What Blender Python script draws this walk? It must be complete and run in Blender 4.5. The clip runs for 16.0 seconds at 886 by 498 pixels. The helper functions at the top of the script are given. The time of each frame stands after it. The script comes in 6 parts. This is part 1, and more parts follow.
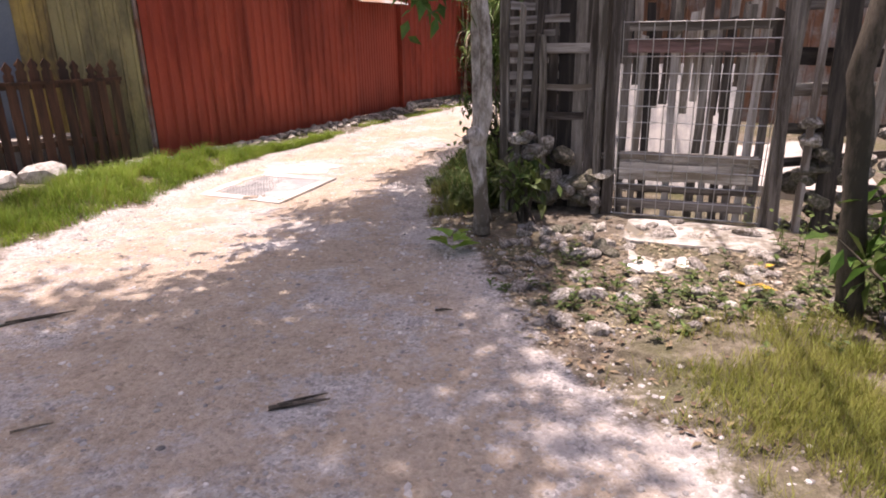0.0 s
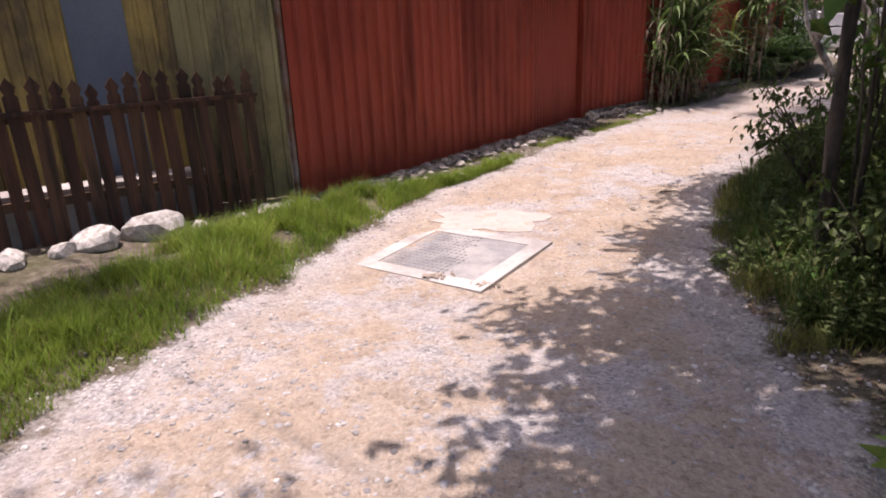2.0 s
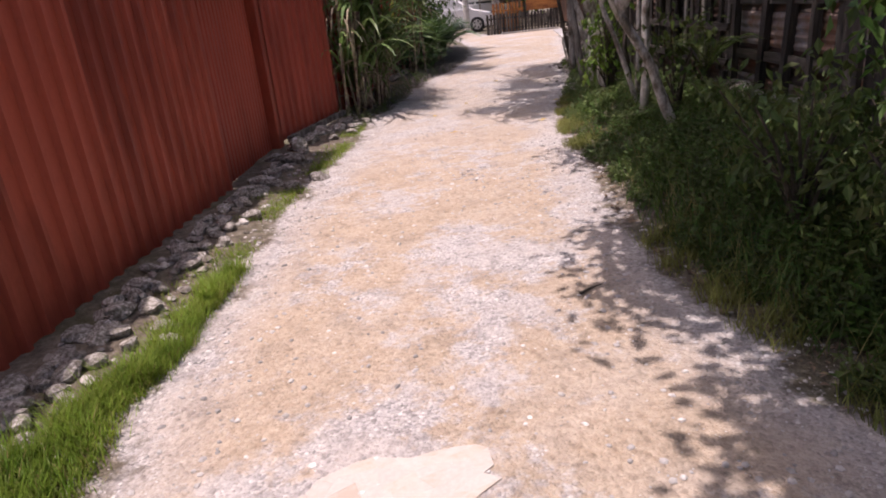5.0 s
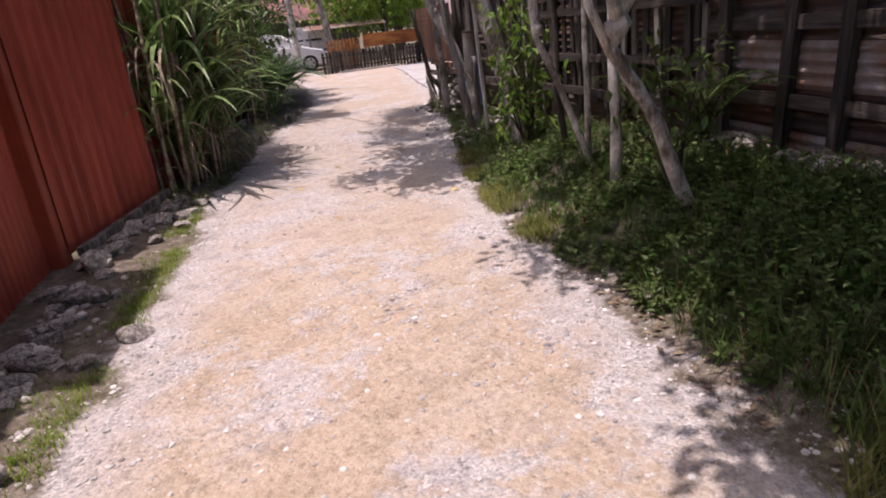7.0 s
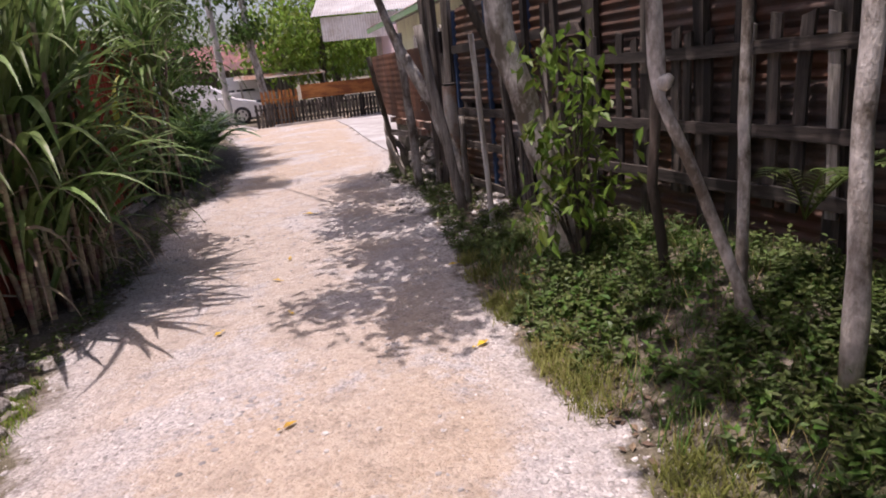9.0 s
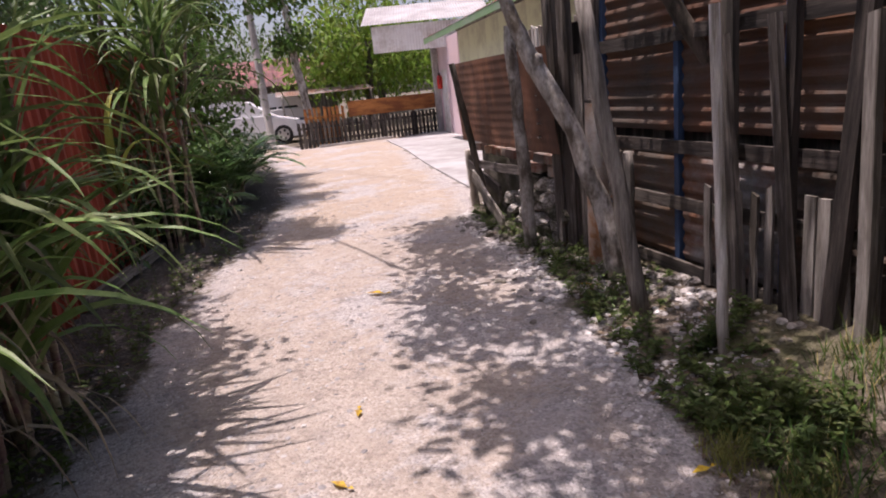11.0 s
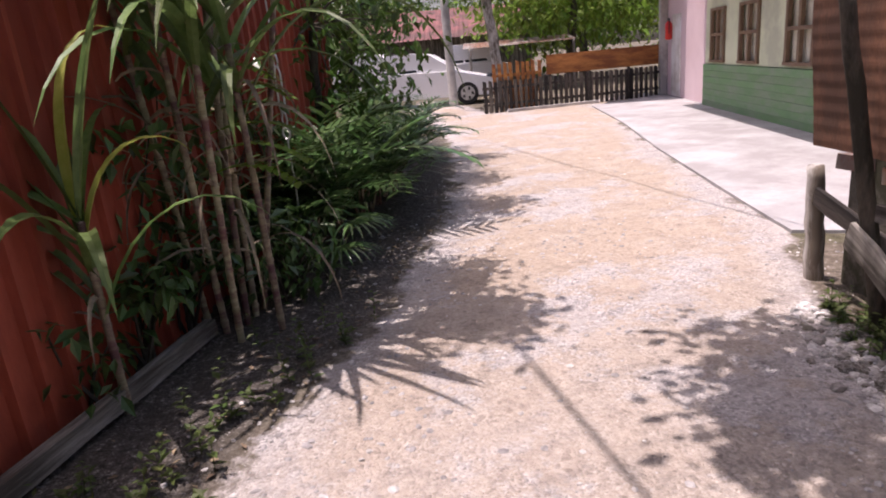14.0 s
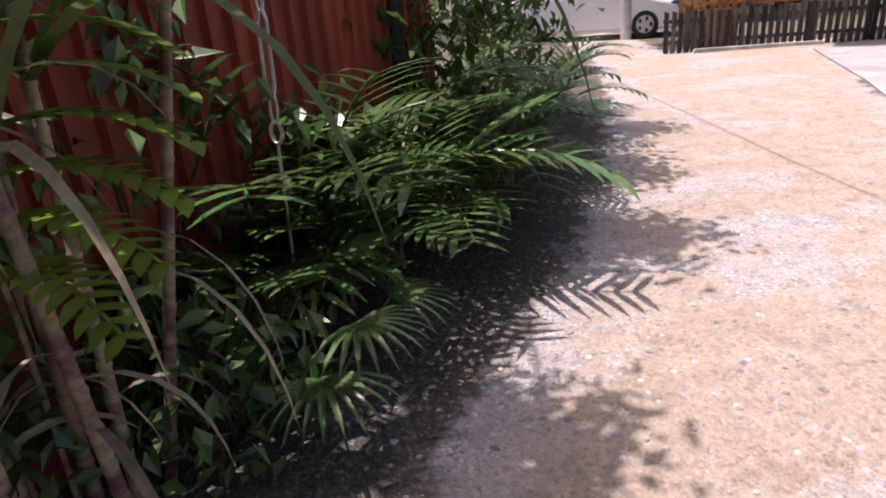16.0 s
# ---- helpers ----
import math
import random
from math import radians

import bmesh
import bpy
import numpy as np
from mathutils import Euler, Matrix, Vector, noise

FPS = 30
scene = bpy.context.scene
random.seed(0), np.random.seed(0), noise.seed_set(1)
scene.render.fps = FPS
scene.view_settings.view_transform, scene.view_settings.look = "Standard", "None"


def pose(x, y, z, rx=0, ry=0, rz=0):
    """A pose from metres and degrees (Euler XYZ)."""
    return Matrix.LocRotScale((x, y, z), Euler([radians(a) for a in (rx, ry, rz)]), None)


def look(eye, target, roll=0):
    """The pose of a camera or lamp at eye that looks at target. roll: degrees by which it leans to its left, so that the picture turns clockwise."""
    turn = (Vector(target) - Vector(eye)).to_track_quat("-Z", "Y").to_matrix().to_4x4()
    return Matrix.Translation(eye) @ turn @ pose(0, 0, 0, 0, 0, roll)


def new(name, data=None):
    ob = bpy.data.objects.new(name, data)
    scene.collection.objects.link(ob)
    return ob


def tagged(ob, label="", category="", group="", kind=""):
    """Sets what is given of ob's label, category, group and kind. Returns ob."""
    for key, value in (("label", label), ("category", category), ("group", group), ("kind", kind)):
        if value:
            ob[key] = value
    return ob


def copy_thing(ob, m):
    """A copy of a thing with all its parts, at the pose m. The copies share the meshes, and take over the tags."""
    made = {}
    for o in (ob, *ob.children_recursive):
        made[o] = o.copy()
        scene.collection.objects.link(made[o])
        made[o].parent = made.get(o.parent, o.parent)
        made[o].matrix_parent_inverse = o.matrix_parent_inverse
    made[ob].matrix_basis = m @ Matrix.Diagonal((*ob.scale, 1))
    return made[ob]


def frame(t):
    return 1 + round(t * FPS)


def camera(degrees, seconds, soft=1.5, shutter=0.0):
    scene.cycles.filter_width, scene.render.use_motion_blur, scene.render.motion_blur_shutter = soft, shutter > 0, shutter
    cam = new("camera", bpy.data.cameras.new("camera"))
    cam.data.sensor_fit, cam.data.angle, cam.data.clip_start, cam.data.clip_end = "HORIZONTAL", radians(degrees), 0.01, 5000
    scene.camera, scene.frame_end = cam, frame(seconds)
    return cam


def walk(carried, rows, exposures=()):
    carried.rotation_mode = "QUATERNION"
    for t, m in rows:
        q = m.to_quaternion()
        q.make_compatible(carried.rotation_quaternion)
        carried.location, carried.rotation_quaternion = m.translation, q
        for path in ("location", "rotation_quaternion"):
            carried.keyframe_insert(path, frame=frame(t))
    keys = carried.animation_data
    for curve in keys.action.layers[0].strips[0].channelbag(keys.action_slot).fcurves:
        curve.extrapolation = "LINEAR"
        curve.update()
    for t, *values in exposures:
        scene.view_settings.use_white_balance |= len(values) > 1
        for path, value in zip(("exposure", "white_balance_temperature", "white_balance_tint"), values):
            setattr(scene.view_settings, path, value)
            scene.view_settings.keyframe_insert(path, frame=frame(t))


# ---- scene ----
cam = camera(69.6, 16.0, 1.9)
EXPO = 0.5
STOPS = [(0.0, 0.55, 7150), (0.5, 0.42, 7100), (1.0, 0.30, 6950), (1.5, 0.15, 6850), (3.5, 0.0, 6750), (6.5, -0.05, 6700), (12.5, 0.06, 6680), (16.0, 0.14, 6650)]
METRES, EYE, TILT, LEAN, TURN = 20.8, 1.5, 0.0, 0.0, 0.0
ROWS = [
    (0.0, 0.0, 0.0, 0.0, -0.26, -18.57, 0.79),
    (0.5, -0.0102, 0.0306, -0.0015, 2.76, -18.7, 1.27),
    (1.0, -0.0227, 0.0597, -0.0021, 3.51, -18.57, 1.52),
    (1.5, -0.0401, 0.0898, -0.0017, 5.46, -18.64, 1.87),
    (2.0, -0.0551, 0.1169, -0.0005, 10.0, -18.51, 2.26),
    (2.5, -0.0698, 0.1439, -0.0012, 10.21, -18.69, 2.77),
    (3.0, -0.0808, 0.174, -0.0005, 5.92, -19.3, 3.64),
    (3.5, -0.0884, 0.2008, -0.001, -1.7, -19.36, 4.29),
    (4.0, -0.0959, 0.2303, -0.001, -10.43, -20.0, 4.72),
    (6.5, -0.0825, 0.3796, -0.0001, -36.76, -20.83, 6.02),
    (7.0, -0.0626, 0.4054, -0.0004, -39.37, -19.66, 6.11),
    (7.5, -0.0421, 0.4287, 0.0016, -40.77, -17.07, 6.05),
    (8.0, -0.0249, 0.4573, 0.0021, -44.82, -16.67, 5.61),
    (8.5, -0.0125, 0.4861, 0.0017, -45.73, -16.61, 5.54),
    (9.0, -0.0016, 0.5137, 0.0007, -45.09, -16.03, 5.56),
    (9.5, 0.0107, 0.541, -0.0011, -43.98, -15.76, 5.69),
    (10.0, 0.0272, 0.5726, -0.0008, -41.98, -14.85, 5.8),
    (12.5, 0.1087, 0.7064, 0.0024, -41.52, -13.63, 5.35),
    (13.0, 0.1247, 0.736, 0.0016, -35.91, -13.75, 5.27),
    (13.5, 0.1401, 0.765, 0.0011, -28.49, -15.73, 5.08),
    (14.0, 0.1558, 0.7896, 0.0014, -25.09, -16.71, 5.15),
    (14.5, 0.1713, 0.8174, 0.0012, -21.2, -17.56, 4.98),
    (15.0, 0.184, 0.8431, 0.0015, -17.72, -20.44, 4.8),
    (15.5, 0.1967, 0.8666, 0.0027, -11.44, -21.36, 4.62),
    (16.0, 0.2143, 0.8945, 0.004, -10.3, -21.96, 4.54),
]
walk(cam, [(t, pose(0, 0, EYE, TILT, LEAN, TURN) @ pose(METRES * x, METRES * y, METRES * z, 90 + pitch, roll, yaw)) for t, x, y, z, yaw, pitch, roll in ROWS],
     [(t, EXPO + e, k, 30) for t, e, k in STOPS])

# ---- sky and sun ----
SUN = Vector((-0.17, 0.10, 1.0)).normalized()
world = bpy.data.worlds.new("sky")
scene.world = world
world.use_nodes = True
wn = world.node_tree.nodes
sky = wn.new("ShaderNodeTexSky")
sky.sky_type = 'NISHITA'
sky.sun_disc = False
sky.dust_density = 4.0
sky.ozone_density = 0.6
sky.sun_elevation = math.asin(SUN.z)
sky.sun_rotation = math.atan2(SUN.x, SUN.y)
wn["Background"].inputs["Strength"].default_value = 0.118
world.node_tree.links.new(sky.outputs[0], wn["Background"].inputs["Color"])
sun_data = bpy.data.lights.new("sun", 'SUN')
sun_data.energy, sun_data.angle, sun_data.color = 3.7, radians(0.6), (1.0, 0.95, 0.88)
sun_ob = new("sun", sun_data)
sun_ob.matrix_world = look(SUN * 40, (0, 0, 0))


# ---- materials ----
def node(nt, kind, **inputs):
    n = nt.nodes.new(kind)
    for k, v in inputs.items():
        n.inputs[k.replace("_", " ")].default_value = v
    return n


def ramp(nt, fac, stops):
    r = nt.nodes.new("ShaderNodeValToRGB")
    els = r.color_ramp.elements
    while len(els) < len(stops):
        els.new(0.5)
    for e, (p, c) in zip(els, stops):
        e.position, e.color = p, (*c, 1)
    nt.links.new(fac, r.inputs[0])
    return r.outputs[0]


def mix(nt, fac, a, b, blend='MIX'):
    m = nt.nodes.new("ShaderNodeMix")
    m.data_type, m.blend_type = 'RGBA', blend
    for sock, v in ((m.inputs[0], fac), (m.inputs[6], a), (m.inputs[7], b)):
        if isinstance(v, (int, float)):
            sock.default_value = v
        elif isinstance(v, tuple):
            sock.default_value = (*v, 1)
        else:
            nt.links.new(v, sock)
    return m.outputs[2]


def maths(nt, op, a, b=0.0, clamp=False):
    m = nt.nodes.new("ShaderNodeMath")
    m.operation, m.use_clamp = op, clamp
    for sock, v in zip(m.inputs, (a, b)):
        if isinstance(v, (int, float)):
            sock.default_value = v
        else:
            nt.links.new(v, sock)
    return m.outputs[0]


def noise_fac(nt, vec, scale, detail=4.0, rough=0.6):
    n = node(nt, "ShaderNodeTexNoise", Scale=scale, Detail=detail, Roughness=rough)
    nt.links.new(vec, n.inputs["Vector"])
    return n.outputs["Fac"]


def start_mat(name):
    m = bpy.data.materials.new(name)
    m.use_nodes = True
    nt = m.node_tree
    co = nt.nodes.new("ShaderNodeTexCoord")
    return m, nt, nt.nodes["Principled BSDF"], co


def surface(name, c1, c2, rough=0.8, scale=3.0, fine=40.0, bump=0.3, stretch=(1, 1, 1), stain=None, stain_amount=0.0, stain_scale=1.2, metal=0.0, spread=0.25, thin=0.0, gloss=0.3):
    """Two colours mixed at two scales, a stain with its own shape, a fine relief, and a shift from piece to piece."""
    m, nt, bsdf, co = start_mat(name)
    mp = node(nt, "ShaderNodeMapping", Scale=stretch)
    info = nt.nodes.new("ShaderNodeObjectInfo")
    nt.links.new(co.outputs["Object"], mp.inputs["Vector"])
    off = nt.nodes.new("ShaderNodeVectorMath")
    off.operation = 'SCALE'
    off.inputs[0].default_value = (31.0, 17.0, 11.0)
    nt.links.new(info.outputs["Random"], off.inputs["Scale"])
    nt.links.new(off.outputs[0], mp.inputs["Location"])
    v = mp.outputs[0]
    big = noise_fac(nt, v, scale, 5)
    small = noise_fac(nt, v, fine, 3)
    f = maths(nt, 'ADD', maths(nt, 'MULTIPLY', big, 0.65), maths(nt, 'MULTIPLY', small, 0.35))
    col = ramp(nt, f, [(0.36, c1), (0.64, c2)])
    if stain:
        s = ramp(nt, noise_fac(nt, v, stain_scale, 6, 0.7), [(0.5 - stain_amount * 0.25, (0, 0, 0)), (0.66 - stain_amount * 0.2, (1, 1, 1))])
        col = mix(nt, s, col, stain)
    isl = nt.nodes.new("ShaderNodeNewGeometry")
    r = maths(nt, 'FRACT', maths(nt, 'ADD', info.outputs["Random"], isl.outputs["Random Per Island"]))
    hsv = nt.nodes.new("ShaderNodeHueSaturation")
    nt.links.new(maths(nt, 'ADD', maths(nt, 'MULTIPLY', r, 2 * spread), 1 - spread), hsv.inputs["Value"])
    nt.links.new(maths(nt, 'ADD', maths(nt, 'MULTIPLY', r, 0.10 * spread), 0.5 - 0.05 * spread), hsv.inputs["Hue"])
    nt.links.new(col, hsv.inputs["Color"])
    nt.links.new(hsv.outputs[0], bsdf.inputs["Base Color"])
    nt.links.new(maths(nt, 'ADD', maths(nt, 'MULTIPLY', big, 0.3), rough - 0.15, True), bsdf.inputs["Roughness"])
    bsdf.inputs["Metallic"].default_value = metal
    bsdf.inputs["Specular IOR Level"].default_value = gloss
    if bump:
        b = node(nt, "ShaderNodeBump", Strength=bump, Distance=0.02)
        nt.links.new(f, b.inputs["Height"])
        nt.links.new(b.outputs[0], bsdf.inputs["Normal"])
    if thin:
        t = nt.nodes.new("ShaderNodeBsdfTranslucent")
        nt.links.new(hsv.outputs[0], t.inputs["Color"])
        ms = nt.nodes.new("ShaderNodeMixShader")
        ms.inputs[0].default_value = thin
        nt.links.new(bsdf.outputs[0], ms.inputs[1])
        nt.links.new(t.outputs[0], ms.inputs[2])
        nt.links.new(ms.outputs[0], nt.nodes["Material Output"].inputs["Surface"])
    return m


def ground_material():
    m, nt, bsdf, co = start_mat("lane_and_verge")
    v = co.outputs["Object"]
    at = nt.nodes.new("ShaderNodeAttribute")
    at.attribute_name = "lane"
    edge = maths(nt, 'ADD', at.outputs["Fac"], maths(nt, 'MULTIPLY', maths(nt, 'SUBTRACT', noise_fac(nt, v, 2.2, 6, 0.7), 0.5), 1.1))
    dirt = nt.nodes.new("ShaderNodeAttribute")
    dirt.attribute_name = "dirt"
    bed = nt.nodes.new("ShaderNodeAttribute")
    bed.attribute_name = "bed"
    inside = ramp(nt, edge, [(0.44, (0, 0, 0)), (0.56, (1, 1, 1))])
    vor = node(nt, "ShaderNodeTexVoronoi", Scale=75.0)
    nt.links.new(v, vor.inputs["Vector"])
    vor2 = node(nt, "ShaderNodeTexVoronoi", Scale=43.0, Randomness=1.0)
    nt.links.new(v, vor2.inputs["Vector"])
    sepc = nt.nodes.new("ShaderNodeSeparateColor")
    nt.links.new(vor.outputs["Color"], sepc.inputs[0])
    gravel = ramp(nt, sepc.outputs[0], [(0.0, (0.24, 0.235, 0.235)), (0.45, (0.45, 0.437, 0.435)), (0.88, (0.57, 0.553, 0.545)), (1.0, (0.76, 0.74, 0.72))])
    gravel = mix(nt, ramp(nt, noise_fac(nt, v, 2.6, 8, 0.75), [(0.42, (0.15, 0.15, 0.15)), (0.58, (0.9, 0.9, 0.9))]), gravel, ramp(nt, noise_fac(nt, v, 28, 6, 0.75), [(0.3, (0.33, 0.30, 0.28)), (0.7, (0.60, 0.56, 0.53))]))
    ochre = ramp(nt, noise_fac(nt, v, 30, 5, 0.7), [(0.28, (0.35, 0.268, 0.19)), (0.72, (0.545, 0.455, 0.355))])
    patch = ramp(nt, maths(nt, 'ADD', noise_fac(nt, v, 0.9, 8, 0.72), maths(nt, 'MULTIPLY', maths(nt, 'SUBTRACT', noise_fac(nt, v, 12, 4, 0.7), 0.5), 0.26)), [(0.43, (0, 0, 0)), (0.50, (1, 1, 1))])
    mid = ramp(nt, at.outputs["Fac"], [(0.55, (0, 0, 0)), (0.95, (1, 1, 1))])
    lane = mix(nt, maths(nt, 'MULTIPLY', maths(nt, 'MULTIPLY', patch, mid), dirt.outputs["Fac"]), gravel, ochre)
    dust = ramp(nt, noise_fac(nt, v, 1.7, 6, 0.7), [(0.48, (0, 0, 0)), (0.72, (0.35, 0.35, 0.35))])
    lane = mix(nt, dust, lane, (0.58, 0.54, 0.50))
    lane = mix(nt, 1.0, lane, ramp(nt, sepc.outputs[1], [(0.0, (0.8, 0.8, 0.8)), (0.3, (0.95, 0.95, 0.95)), (1.0, (1.0, 1.0, 1.0))]), 'MULTIPLY')
    lane = mix(nt, 1.0, lane, ramp(nt, noise_fac(nt, v, 5.5, 7, 0.72), [(0.34, (0.74, 0.74, 0.745)), (0.5, (0.96, 0.955, 0.95)), (0.66, (1.0, 1.0, 1.0))]), 'MULTIPLY')
    sep2 = nt.nodes.new("ShaderNodeSeparateColor")
    nt.links.new(vor2.outputs["Color"], sep2.inputs[0])
    lane = mix(nt, 1.0, lane, ramp(nt, sep2.outputs[0], [(0.0, (0.74, 0.735, 0.73)), (0.10, (0.92, 0.92, 0.92)), (0.3, (1.0, 1.0, 1.0))]), 'MULTIPLY')
    soil = ramp(nt, noise_fac(nt, v, 14, 6, 0.75), [(0.3, (0.06, 0.05, 0.038)), (0.52, (0.16, 0.135, 0.105)), (0.75, (0.33, 0.30, 0.26))])
    moss = ramp(nt, noise_fac(nt, v, 1.3, 5), [(0.45, (0, 0, 0)), (0.7, (0.7, 0.7, 0.7))])
    soil = mix(nt, moss, soil, (0.075, 0.085, 0.03))
    # Dark bed soil with gravel bits; plant shade is put into its colour too.
    shaded_humus = ramp(nt, noise_fac(nt, v, 35, 6, 0.8), [(0.33, (0.03, 0.026, 0.022)), (0.55, (0.10, 0.09, 0.078)), (0.68, (0.36, 0.34, 0.32))])
    soil = mix(nt, bed.outputs["Fac"], soil, shaded_humus)
    nt.links.new(mix(nt, inside, soil, lane), bsdf.inputs["Base Color"])
    bsdf.inputs["Roughness"].default_value = 0.92
    bsdf.inputs["Specular IOR Level"].default_value = 0.2
    h = maths(nt, 'ADD', maths(nt, 'MULTIPLY', vor.outputs["Distance"], -0.5), maths(nt, 'MULTIPLY', noise_fac(nt, v, 25, 6, 0.7), 0.9))
    h = maths(nt, 'ADD', h, maths(nt, 'MULTIPLY', vor2.outputs["Distance"], -0.35))
    b = node(nt, "ShaderNodeBump", Strength=0.95, Distance=0.016)
    nt.links.new(h, b.inputs["Height"])
    nt.links.new(b.outputs[0], bsdf.inputs["Normal"])
    return m


GROUND = ground_material()
UP = (8, 8, 0.6)
RED = surface("red_painted_sheet", (0.33, 0.060, 0.034), (0.43, 0.084, 0.047), 0.55, 1.4, 60, 0.08, (1, 1, 0.35), (0.22, 0.036, 0.02), 0.2, 0.9, spread=0.03, gloss=0.35)
GREENSHEET = surface("green_painted_sheet", (0.26, 0.235, 0.115), (0.36, 0.32, 0.165), 0.6, 1.5, 60, 0.08, (1, 1, 0.4), (0.07, 0.065, 0.045), 0.3, spread=0.06)
YELLOWSHEET = surface("yellow_painted_sheet", (0.42, 0.31, 0.09), (0.54, 0.41, 0.135), 0.6, 1.5, 60, 0.08, (1, 1, 0.4), (0.16, 0.12, 0.06), 0.3, spread=0.06)
BLUESHEET = surface("blue_grey_sheet", (0.12, 0.16, 0.21), (0.18, 0.22, 0.27), 0.55, 1.5, 60, 0.08, spread=0.05)
RUST = surface("rusted_iron_sheet", (0.14, 0.064, 0.037), (0.29, 0.14, 0.082), 0.75, 3.2, 70, 0.25, (1, 1, 0.5), (0.10, 0.055, 0.038), 0.4, 2.2, spread=0.12)
GREYSHEET = surface("weathered_zinc_sheet", (0.22, 0.22, 0.22), (0.38, 0.38, 0.37), 0.55, 2.0, 50, 0.15, (1, 1, 1), (0.20, 0.10, 0.06), 0.5, 1.4, spread=0.15)
# Weathered sheet, its colour lowered further for tree shade on the fence.
DARKSHEET = surface("shaded_weathered_sheet", (0.06, 0.05, 0.042), (0.13, 0.105, 0.088), 0.75, 2.0, 50, 0.2, (1, 1, 1), (0.12, 0.06, 0.034), 0.3, 1.4, spread=0.25)
BROWNWOOD = surface("brown_stained_wood", (0.085, 0.042, 0.026), (0.155, 0.076, 0.046), 0.6, 4, 30, 0.3, UP, (0.035, 0.022, 0.016), 0.4, spread=0.25)
GREYWOOD = surface("weathered_grey_wood", (0.19, 0.17, 0.15), (0.40, 0.37, 0.335), 0.85, 4, 30, 0.45, UP, (0.07, 0.06, 0.05), 0.5, spread=0.35)
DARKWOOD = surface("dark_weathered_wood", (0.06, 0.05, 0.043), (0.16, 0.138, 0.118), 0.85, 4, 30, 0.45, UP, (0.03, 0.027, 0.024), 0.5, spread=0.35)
PALEWOOD = surface("pale_bleached_wood", (0.48, 0.46, 0.43), (0.74, 0.72, 0.68), 0.8, 4, 30, 0.3, UP, (0.18, 0.15, 0.12), 0.45, spread=0.25)
WHITEPAINT = surface("white_paint", (0.70, 0.68, 0.66), (0.80, 0.79, 0.77), 0.5, 3, 40, 0.08, stain=(0.5, 0.45, 0.4), stain_amount=0.2, spread=0.05)
ORANGE = surface("orange_board", (0.42, 0.17, 0.045), (0.58, 0.26, 0.075), 0.6, 3, 30, 0.15, (1, 1, 4), (0.24, 0.09, 0.03), 0.45, spread=0.1)
BARK = surface("pale_bark", (0.30, 0.275, 0.24), (0.68, 0.65, 0.60), 0.9, 7, 34, 0.9, (1.8, 1.8, 0.9), (0.13, 0.11, 0.085), 0.30, 4.0, spread=0.15)
DARKBARK = surface("dark_bark", (0.10, 0.08, 0.062), (0.22, 0.185, 0.15), 0.9, 5, 28, 0.7, (3, 3, 0.8), (0.045, 0.04, 0.03), 0.5, 2.5, spread=0.2)
STONE = surface("limestone", (0.34, 0.32, 0.30), (0.58, 0.555, 0.525), 0.9, 6, 35, 0.6, stain=(0.15, 0.135, 0.11), stain_amount=0.45, stain_scale=4, spread=0.3)
PALESTONE = surface("white_limestone", (0.52, 0.50, 0.47), (0.72, 0.70, 0.67), 0.9, 6, 35, 0.5, stain=(0.33, 0.31, 0.27), stain_amount=0.25, stain_scale=4, spread=0.12)
DARKSTONE = surface("mossy_stone", (0.12, 0.11, 0.09), (0.28, 0.26, 0.225), 0.9, 6, 35, 0.6, stain=(0.07, 0.07, 0.045), stain_amount=0.5, stain_scale=4, spread=0.3)
BRICK = surface("red_brick", (0.21, 0.085, 0.05), (0.36, 0.17, 0.105), 0.9, 6, 40, 0.5, stain=(0.30, 0.26, 0.23), stain_amount=0.45, stain_scale=5, spread=0.3)
CONCRETE = surface("pale_concrete", (0.46, 0.44, 0.41), (0.60, 0.575, 0.545), 0.85, 2.5, 60, 0.25, stain=(0.33, 0.315, 0.30), stain_amount=0.4, stain_scale=1.6, spread=0.04)
APRON = surface("grey_apron_concrete", (0.36, 0.36, 0.365), (0.46, 0.455, 0.455), 0.85, 1.5, 50, 0.2, stain=(0.30, 0.29, 0.285), stain_amount=0.35, stain_scale=0.9, spread=0.02)
SKIN = surface("worn_concrete_skin", (0.42, 0.388, 0.355), (0.53, 0.495, 0.46), 0.85, 3, 50, 0.3, stain=(0.42, 0.36, 0.30), stain_amount=0.12, stain_scale=3, spread=0.04)
GREYCONCRETE = surface("grey_concrete", (0.20, 0.205, 0.21), (0.29, 0.293, 0.295), 0.85, 5, 80, 0.3, stain=(0.38, 0.37, 0.36), stain_amount=0.25, stain_scale=3, spread=0.03)
PIT = surface("dirt_in_holes", (0.30, 0.30, 0.30), (0.38, 0.378, 0.375), 0.95, 8, 60, 0.3)
GRASS = surface("grass_blade", (0.10, 0.175, 0.017), (0.24, 0.33, 0.048), 0.6, 2, 20, 0, spread=0.35, thin=0.35)
DRYGRASS = surface("dry_grass", (0.22, 0.19, 0.075), (0.36, 0.30, 0.13), 0.7, 2, 20, 0, spread=0.35, thin=0.3)
WEED = surface("weed_leaf", (0.045, 0.078, 0.02), (0.125, 0.165, 0.045), 0.55, 3, 20, 0, spread=0.45, thin=0.3)
LEAF = surface("tree_leaf", (0.045, 0.095, 0.018), (0.10, 0.17, 0.035), 0.45, 3, 20, 0, spread=0.45, thin=0.35)
SUNLEAF = surface("light_green_leaf", (0.11, 0.20, 0.025), (0.22, 0.31, 0.05), 0.45, 3, 20, 0, spread=0.4, thin=0.4)
